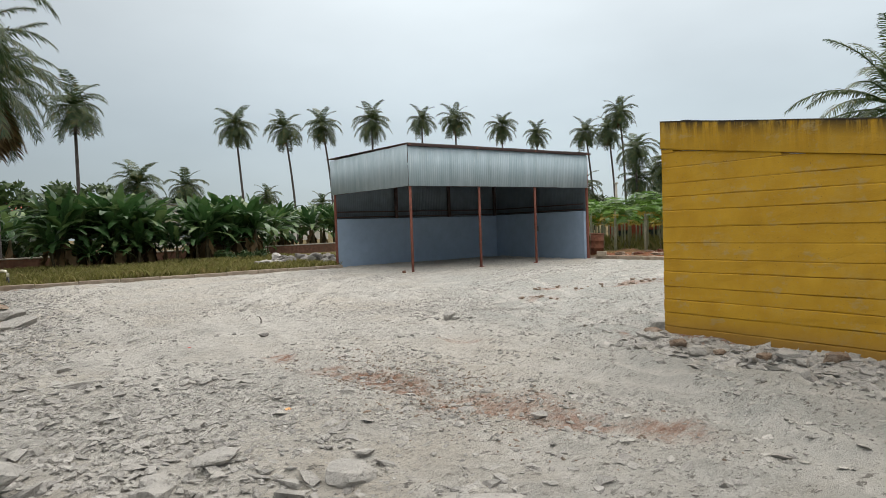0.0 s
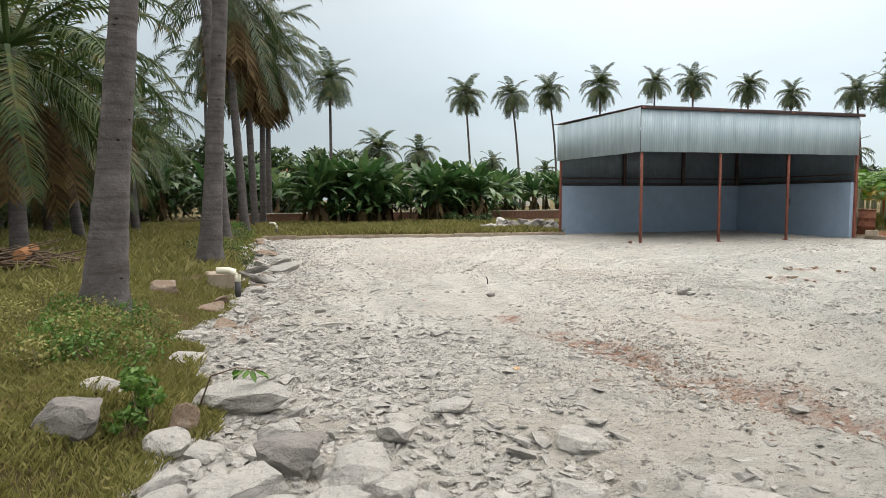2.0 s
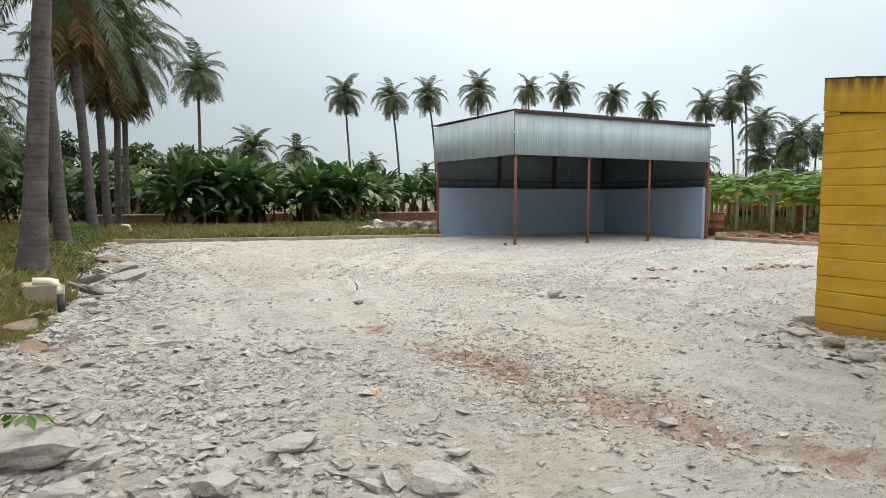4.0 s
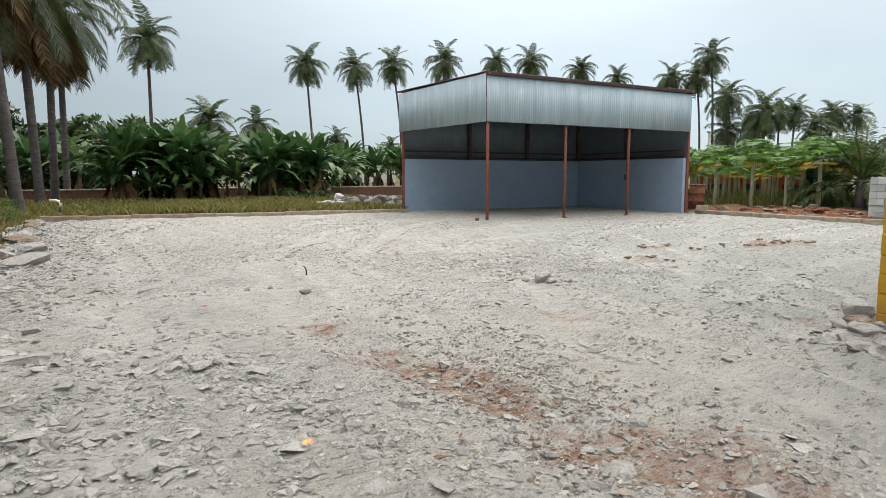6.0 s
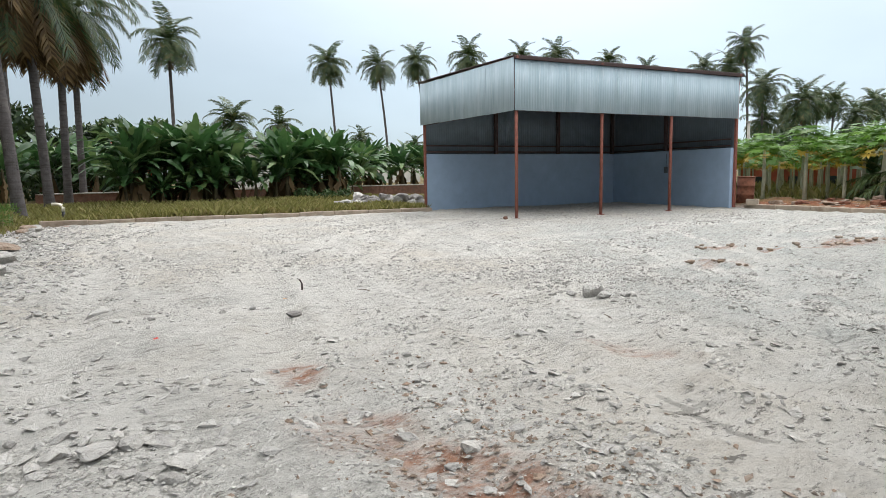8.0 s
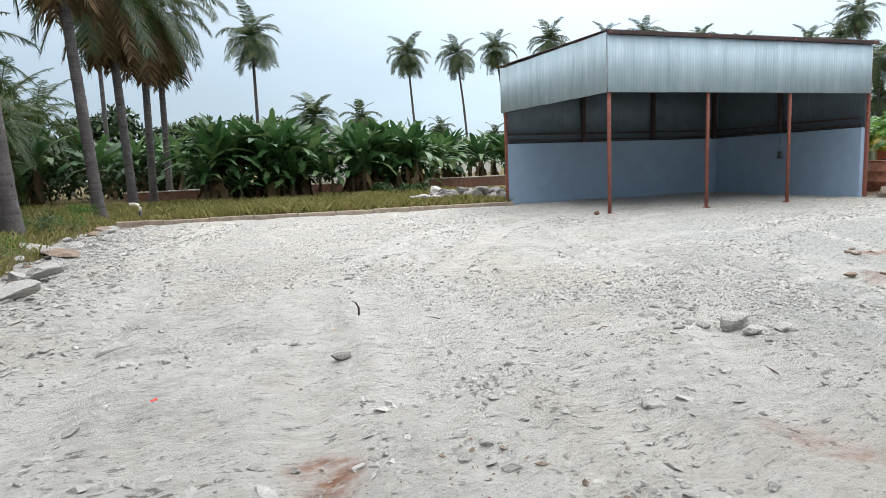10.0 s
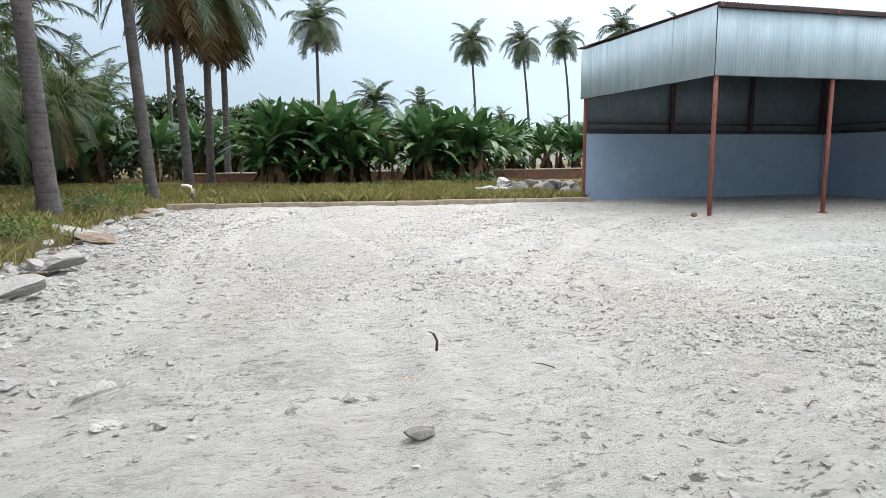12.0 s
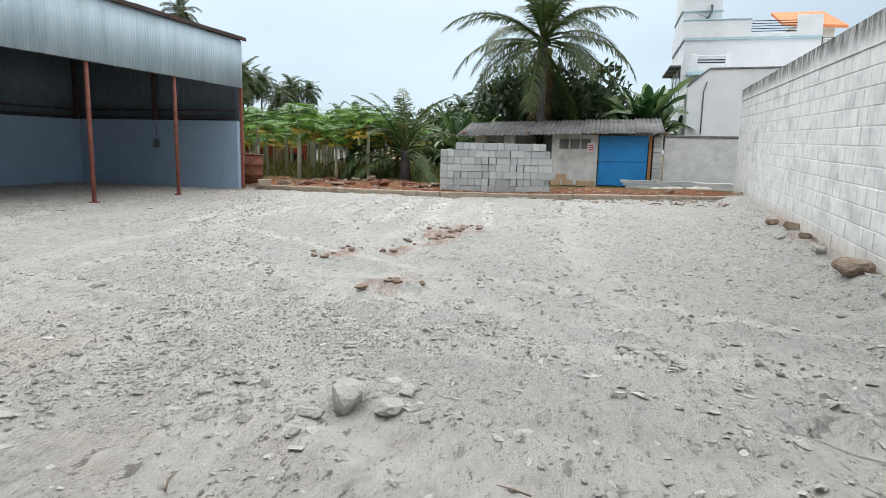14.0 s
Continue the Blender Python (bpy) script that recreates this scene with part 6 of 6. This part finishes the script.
# ---- loose stones, too many to count ----
def scatter_stones(name, n, place, size, seed, solid="ico", mat=None, label=""):
    rng = np.random.default_rng(seed)
    if solid == "ico":
        bm = bmesh.new()
        bmesh.ops.create_icosphere(bm, subdivisions=1, radius=1)
        base = np.array([v.co[:] for v in bm.verts])
        tri = np.array([[v.index for v in f.verts] for f in bm.faces])
        bm.free()
    else:
        base = np.array([(1, 0, 0), (-1, 0, 0), (0, 1, 0), (0, -1, 0), (0, 0, 1), (0, 0, -1)], float)
        tri = np.array([(0, 2, 4), (2, 1, 4), (1, 3, 4), (3, 0, 4), (2, 0, 5), (1, 2, 5), (3, 1, 5), (0, 3, 5)])
    x, y = place(rng, n)
    n = len(x)
    s = size(rng, x, y)
    v = base[None] * (1 + 0.9 * (rng.random((n, len(base), 1)) - 0.5)) + 0.7 * (rng.random((n, len(base), 3)) - 0.5)
    v = v * np.stack([0.8 + 0.7 * rng.random(n), 0.6 + 0.5 * rng.random(n), 0.25 + 0.4 * rng.random(n)], -1)[:, None]
    a = rng.random(n) * 6.283
    c, d = np.cos(a)[:, None], np.sin(a)[:, None]
    vx, vy = v[..., 0] * c - v[..., 1] * d, v[..., 0] * d + v[..., 1] * c
    vz = v[..., 2] + vx * (rng.random(n) - 0.5)[:, None] * 0.7
    z = height(x, y)
    co = np.stack([vx * s[:, None] + x[:, None], vy * s[:, None] + y[:, None], vz * s[:, None] + (z - 0.05 * s)[:, None]], -1).reshape(-1, 3)
    faces = (tri[None] + (np.arange(n) * len(base))[:, None, None]).reshape(-1, 3)
    me = bpy.data.meshes.new(name)
    me.vertices.add(len(co))
    me.vertices.foreach_set("co", co.ravel())
    me.loops.add(faces.size)
    me.polygons.add(len(faces))
    me.loops.foreach_set("vertex_index", faces.ravel())
    me.polygons.foreach_set("loop_start", np.arange(0, faces.size, 3))
    me.update(calc_edges=True)
    me.shade_flat()
    me.materials.append(mat or GRAVEL)
    tagged(new(name, me), label, "stones", kind="stuff")


def in_yard(rng, n, lo, hi, power=1.0):
    x = lo[0] + (hi[0] - lo[0]) * rng.random(n) ** power
    y = lo[1] + (hi[1] - lo[1]) * rng.random(n)
    yard, red, dust = masks(x, y)
    patch = np.clip(0.15 + 2.8 * LAT.fbm(x, y + 5, 0.45, 4) + 0.35 * coarse_zone(x, y) + 0.3 * smooth(-10.0, -11.6, x), 0.03, 1)
    keep = rng.random(n) < yard * (1 - 0.9 * dust) * patch
    return x[keep], y[keep]


def edge_zone(rng, n):
    y = -16.5 + 22.5 * rng.random(n) ** 1.4
    x = edge_x(y) - 0.15 + rng.exponential(0.5, n) * (1 + 1.6 * (y < -10.5))
    keep = (masks(x, y)[0] > 0.04) & (x < -7)
    return x[keep], y[keep]


scatter_stones("gravel", 135000, lambda r, n: in_yard(r, n, (-12.4, -18), (-3, -3)), lambda r, x, y: np.clip(r.lognormal(-5.0, 0.5, len(x)), 0.004, 0.024), 1, "oct",
               label="fine crushed stone chips over the yard")
scatter_stones("gravel", 55000, lambda r, n: in_yard(r, n, (-12.4, -14), (9, 5)), lambda r, x, y: np.clip(r.lognormal(-4.3, 0.5, len(x)), 0.008, 0.045), 2, "oct",
               label="crushed stone chips over the far yard")
scatter_stones("rubble", 2400, lambda r, n: in_yard(r, n, (-12.4, -18), (8, 4), 1.5), lambda r, x, y: np.clip(r.lognormal(-4.0, 0.5, len(x)), 0.01, 0.05), 3, "ico", RUBBLE,
               "scattered broken stones over the yard")
scatter_stones("rubble", 16000, edge_zone, lambda r, x, y: np.clip(r.lognormal(-3.75, 0.55, len(x)), 0.012, 0.09), 4, "ico", RUBBLE,
               "broken stones heaped along the grass edge")
scatter_stones("rubble", 1500, lambda r, n: (-4.75 - np.abs(r.normal(0, 0.4, n)), -13.1 - 4.5 * r.random(n)), lambda r, x, y: np.clip(r.lognormal(-3.2, 0.5, len(x)), 0.015, 0.1), 5, "ico", RUBBLE,
               "broken stones below the yellow wall")
def rut_sides(rng, n):
    xs, ys = [], []
    for line in RUTS:
        k = n // len(RUTS)
        s = rng.random(k) * (len(line) - 1)
        i = s.astype(int)
        a, c = np.array(line)[i], np.array(line)[i + 1]
        q = a + (c - a) * (s - i)[:, None]
        d = (c - a) / np.linalg.norm(c - a, axis=1)[:, None]
        o = np.where(rng.random(k) < 0.5, -1, 1) * (0.22 + rng.exponential(0.22, k))
        xs.append(q[:, 0] - d[:, 1] * o)
        ys.append(q[:, 1] + d[:, 0] * o)
    x, y = np.concatenate(xs), np.concatenate(ys)
    keep = (masks(x, y)[0] > 0.6) & (LAT.fbm(x, y, 0.7, 3) > -0.05)
    return x[keep], y[keep]


scatter_stones("dust_clods", 9000, rut_sides, lambda r, x, y: np.clip(r.lognormal(-4.25, 0.5, len(x)), 0.008, 0.04), 8, "ico", GRAVEL,
               "pale crumbled clods pushed up beside the wheel ruts")
scatter_stones("earth_clods", 1700, lambda r, n: (lambda q: (q[0], q[1]))((r.normal(-8.45, 0.45, n), r.normal(-13.2, 1.1, n))), lambda r, x, y: np.clip(r.lognormal(-4.7, 0.5, len(x)), 0.005, 0.03), 6, "oct", BROWNROCK,
               "reddish earth crumbs along the rut")
scatter_stones("earth_clods", 900, lambda r, n: (9.1 + 3.4 * r.random(n), -14.0 + 13.5 * r.random(n)), lambda r, x, y: np.clip(r.lognormal(-3.2, 0.4, len(x)), 0.02, 0.09), 7, "ico", BROWNROCK,
               "earthy clods along the east kerb")


# ---- grass ----
def grass(name, n, place, tall, wide, seed, label):
    rng = np.random.default_rng(seed)
    x, y = place(rng, n)
    keep = (masks(x, y)[0] < 0.6) & (LAT.fbm(x, y, 0.9, 3) + 0.5 > rng.random(len(x)) * 0.6)
    x, y = x[keep], y[keep]
    n = len(x)
    h = tall * (0.4 + 0.9 * rng.random(n)) * (0.55 + 0.9 * np.clip(0.5 + LAT.fbm(x, y, 0.6, 3), 0, 1))
    a = rng.random(n) * 6.283
    dx, dy = np.cos(a), np.sin(a)
    z = height(x, y)
    lx, ly = rng.normal(0, 0.35, n) * h, rng.normal(0, 0.35, n) * h
    w = wide * (0.6 + 0.8 * rng.random(n))
    p = np.stack([np.stack([x - dx * w, y - dy * w, z - 0.01], -1), np.stack([x + dx * w, y + dy * w, z - 0.01], -1),
                  np.stack([x + lx * 0.4 + dx * w * 0.7, y + ly * 0.4 + dy * w * 0.7, z + h * 0.6], -1),
                  np.stack([x + lx * 1.2, y + ly * 1.2, z + h], -1)], 1).reshape(-1, 3)
    tri = (np.array([(0, 1, 2), (0, 2, 3)])[None] + (np.arange(n) * 4)[:, None, None]).reshape(-1, 3)
    me = bpy.data.meshes.new(name)
    me.vertices.add(len(p))
    me.vertices.foreach_set("co", p.ravel())
    me.loops.add(tri.size)
    me.polygons.add(len(tri))
    me.loops.foreach_set("vertex_index", tri.ravel())
    me.polygons.foreach_set("loop_start", np.arange(0, tri.size, 3))
    me.update(calc_edges=True)
    me.materials.append(GRASS)
    tagged(new(name, me), label, "grass", kind="stuff")


grass("grass", 300000, lambda r, n: (-12.2 - 4.5 * r.random(n) ** 1.2, -17.5 + 13 * r.random(n)), 0.065, 0.0017, 11, "short yellow-green grass and weeds by the yard edge")
grass("grass", 130000, lambda r, n: (-12.2 - 16 * r.random(n), -9 + 30 * r.random(n)), 0.19, 0.007, 12, "yellow-green grass under the palms")
grass("grass", 60000, lambda r, n: (-12.2 + 14.5 * r.random(n), 5.6 + 11 * r.random(n) ** 1.2), 0.24, 0.014, 13, "yellow-green grass strip behind the kerb")
grass("grass", 20000, lambda r, n: (-28 - 18 * r.random(n), -14 + 50 * r.random(n)), 0.5, 0.04, 14, "rough grass deep in the grove")
grass("grass", 9000, lambda r, n: (14 + 16 * r.random(n), -6 + 26 * r.random(n)), 0.4, 0.025, 15, "rough grass under the papayas")


# ---- weeds and undergrowth ----
def weed(x, y, wide, tall, n, size, seed, label, mat=None):
    rnd = random.Random(seed)
    ob = thing("weed", label, "weed", pose(x, y, ground_z(x, y)), "weeds at the yard edge")
    lumps = [(rnd.uniform(-1, 1) * wide * 0.35, rnd.uniform(-1, 1) * wide * 0.35, tall * rnd.uniform(0.2, 0.75), wide * rnd.uniform(0.12, 0.28)) for _ in range(9)]
    vs, fs = leaf_clumps(n, lumps, size, seed)
    vs[:, 2] = np.maximum(vs[:, 2], 0.005)
    tagged(part("leaves", mesh_of("leaves", vs, fs, mat or WEED), None, ob), kind="stuff")
    bm = bmesh.new()
    for q in lumps:
        tube(bm, [(q[0] * 0.2, q[1] * 0.2, -0.03), q[:3]], [0.006, 0.003], 5)
    tagged(part("stems", bm, DRY_STICK, ob), kind="stuff")


weed(-12.62, -14.05, 0.3, 0.5, 420, 0.026, 1, "bright green leafy weed between rubble and grass")
weed(-12.7, -14.25, 0.22, 0.26, 200, 0.022, 2, "bright green leafy weed between rubble and grass")
for i in range(26):
    x, y = -12.85 - (0.8 if i % 3 else 2.2) * random.random(), -13.3 + (2.2 if i % 3 else 5.0) * random.random()
    weed(x, y, random.uniform(0.4, 0.8), random.uniform(0.2, 0.36), 520, 0.018, 10 + i, "low tangled weed with tiny pale leaves", GRASS if i % 2 else WEED)
for i in range(12):
    weed(-12.9 + random.uniform(-0.5, 0.5), random.choice((-4.2, -2.5, 1.2, 3.2, 7.2, 8.0)) + random.uniform(-0.5, 0.5), 0.8, 0.4, 380, 0.026, 40 + i, "dusty green weed at a palm's foot", TREE_GREEN if i % 2 else WEED)
for i in range(5):
    weed(-0.9 + random.uniform(-1.2, 1.2), 15.2 + random.uniform(-0.3, 0.3), 1.1, 0.7, 300, 0.09, 60 + i, "low dark green shrub before the bananas", TREE_GREEN)
for i in range(34):
    x, y = -22 - 20 * random.random(), -10 + 48 * random.random()
    weed(x, y, 3.0, 1.5, 420, 0.13, 80 + i, "dark undergrowth bush deep in the grove", TREE_DARK)

for i in range(30):
    x, y = -44 + 36 * i / 30 + random.uniform(-1, 1), 32 + random.uniform(-3, 8)
    weed(x, y, 5.0, 3.4, 500, 0.24, 130 + i, "dark bush behind the grove and bananas", TREE_DARK)
sprig = thing("seedling_branch", "thin bent branch with a few drooping leaves", "branch", pose(-12.35, -13.75, ground_z(-12.35, -13.75)))
part("twig", tube(bmesh.new(), [(0, 0, 0.05), (0.08, 0, 0.26), (0.25, -0.02, 0.31), (0.42, -0.05, 0.28)], [0.007, 0.006, 0.005, 0.003], 6), DRY_STICK, sprig)
LENS = mesh_of("leaf", [(0, 0, 0), (0.022, 0.0, -0.035), (0.016, 0.004, -0.075), (0, 0.01, -0.11), (-0.016, 0.004, -0.075), (-0.022, 0, -0.035)], [(0, 1, 2, 3), (0, 3, 4, 5)], WEED)
for i in range(9):
    q = part("leaf", LENS, None, sprig)
    q.matrix_basis = pose(0.24 + 0.022 * i, -0.03, 0.305 - 0.003 * i, random.uniform(10, 70), 0, 40 * i)

# stack of dry sticks in the grass
pile = thing("stick_pile", "heap of dry grey-brown sticks and fronds in the grass", "stick pile", pose(-16.4, -5.6, ground_z(-16.4, -5.6)))
STICKS = []
for i in range(4):
    bm = tube(bmesh.new(), [(-0.7, 0, 0), (-0.2, 0.04 * i, 0.03), (0.3, -0.03, 0.01), (0.8, 0.03 * i, 0.0)], [0.016, 0.018, 0.014, 0.006], 5)
    me = bpy.data.meshes.new("stick")
    bm.to_mesh(me)
    bm.free()
    me.materials.append(DRY_STICK)
    STICKS.append(me)
for i in range(150):
    r = random.random() ** 0.5
    a = random.uniform(0, 6.28)
    q = part("stick", random.choice(STICKS), None, pile)
    q.matrix_basis = pose(1.35 * r * math.cos(a), 0.8 * r * math.sin(a), 0.06 + 0.3 * (1 - r * r) * random.random(), random.uniform(-14, 14), random.uniform(-14, 14), random.uniform(-50, 50) + random.choice((0, 90)))
log = single("cut_log", tube(bmesh.new(), [(0, 0, 0), (0.25, 0.9, 0.05)], 0.1, 14), CUT_WOOD, "short sawn log with a reddish cut end", "log")
log.matrix_world = pose(-15.9, -6.1, ground_z(-15.9, -6.1) + 0.28, 0, 0, 20)


# ---- pipes and litter ----
def pipe(x, y, tall, turn, label, fat=0.045):
    ob = thing("standpipe", label, "pipe", pose(x, y, ground_z(x, y), 0, 0, turn), "bent pipes at the edge")
    part("riser", tube(bmesh.new(), [(0, 0, -0.1), (0, 0, tall * 0.62)], fat, 12), PVC_BLACK, ob, "black plastic riser")
    pts = [(0, 0, tall * 0.6), (0, 0, tall * 0.82), (-0.04, 0, tall * 0.94), (-0.12, 0, tall), (-0.3, 0, tall * 1.02)]
    part("elbow", tube(bmesh.new(), pts, fat * 1.1, 12), PVC_WHITE, ob, "cream plastic elbow")


pipe(-12.3, -8.4, 0.42, 0, "bent cream and black plastic pipe at the yard edge")
pipe(-11.45, 7.7, 0.55, 0, "bent cream and black plastic pipe behind the kerb")
ch = thing("concrete_chamber", "small rough concrete chamber beside the bent pipe", "chamber", pose(-12.55, -8.0, ground_z(-12.55, -8.0), 0, 0, 12))
part("body", boxed((-0.22, -0.2, -0.2), (0.22, 0.2, 0.22), 0.02), KERB, ch)
for i, (x, y) in enumerate(((-4.5, 5.95), (-1.6, 5.7), (-8.6, 6.3))):
    q = single("kerb_stub", tube(bmesh.new(), [(0, 0, -0.05), (0, 0, 0.1)], 0.06, 10), PVC_BLACK, "short black pipe stub beside the kerb", "pipe", "stubs by the kerb")
    q.matrix_world = pose(x, y + 0.15, 0.08)
rb_ = single("rebar_stub", tube(bmesh.new(), [(0, 0, -0.05), (0.005, 0, 0.06), (-0.02, 0, 0.11), (-0.05, 0.01, 0.125)], [0.011, 0.010, 0.009, 0.007], 8), DARK_STEEL, "bent rusty rebar stub sticking from the ground", "rebar")
rb_.matrix_world = pose(-8.13, -7.8, ground_z(-8.13, -7.8))
for nm, x, y, mt, lb in (("wrapper", -9.84, -13.32, ORANGE_BIT, "crumpled orange and yellow wrapper on gravel"), ("dry_leaf_litter", -8.45, -8.35, ORANGE_BIT, "dry orange leaf on the yard"),
                         ("wrapper", -9.74, -9.59, RED_BIT, "small crumpled red wrapper on the yard")):
    bm = bmesh.new()
    bmesh.ops.create_grid(bm, x_segments=8, y_segments=6, size=0.5)
    for v in bm.verts:
        v.co.z = 0.25 * noise.noise(v.co * 3.1 + Vector((x, y, 0)))
    bmesh.ops.solidify(bm, geom=bm.faces[:], thickness=0.02)
    q = single(nm, bm, mt, lb, "litter", "litter on the yard")
    s = 0.06 if x < -9.8 else 0.04
    q.matrix_world = pose(x, y, ground_z(x, y) + 0.035, 8, 0, 25) @ Matrix.Diagonal((s, s * 0.6, s * 0.8, 1))
q = single("brick_bit", rock_bm((0.08, 0.06, 0.07), 401), BRICK, "broken brick beside the steel post", "brick")
q.matrix_world = pose(-0.3, 0.1, 0.05)
for i, (x, y, a) in enumerate(((-6.44, -9.26, 20), (-6.1, -10.6, 75), (-7.6, -8.4, 130))):
    q = single("twig", tube(bmesh.new(), [(-0.07, 0, 0), (0, 0.012, 0.012), (0.08, 0, 0.004)], [0.0045, 0.004, 0.002], 5), DRY_STICK, "thin dry twig lying on the yard", "twig", "twigs on the yard")
    q.matrix_world = pose(x, y, ground_z(x, y) + 0.012, 0, 0, a)
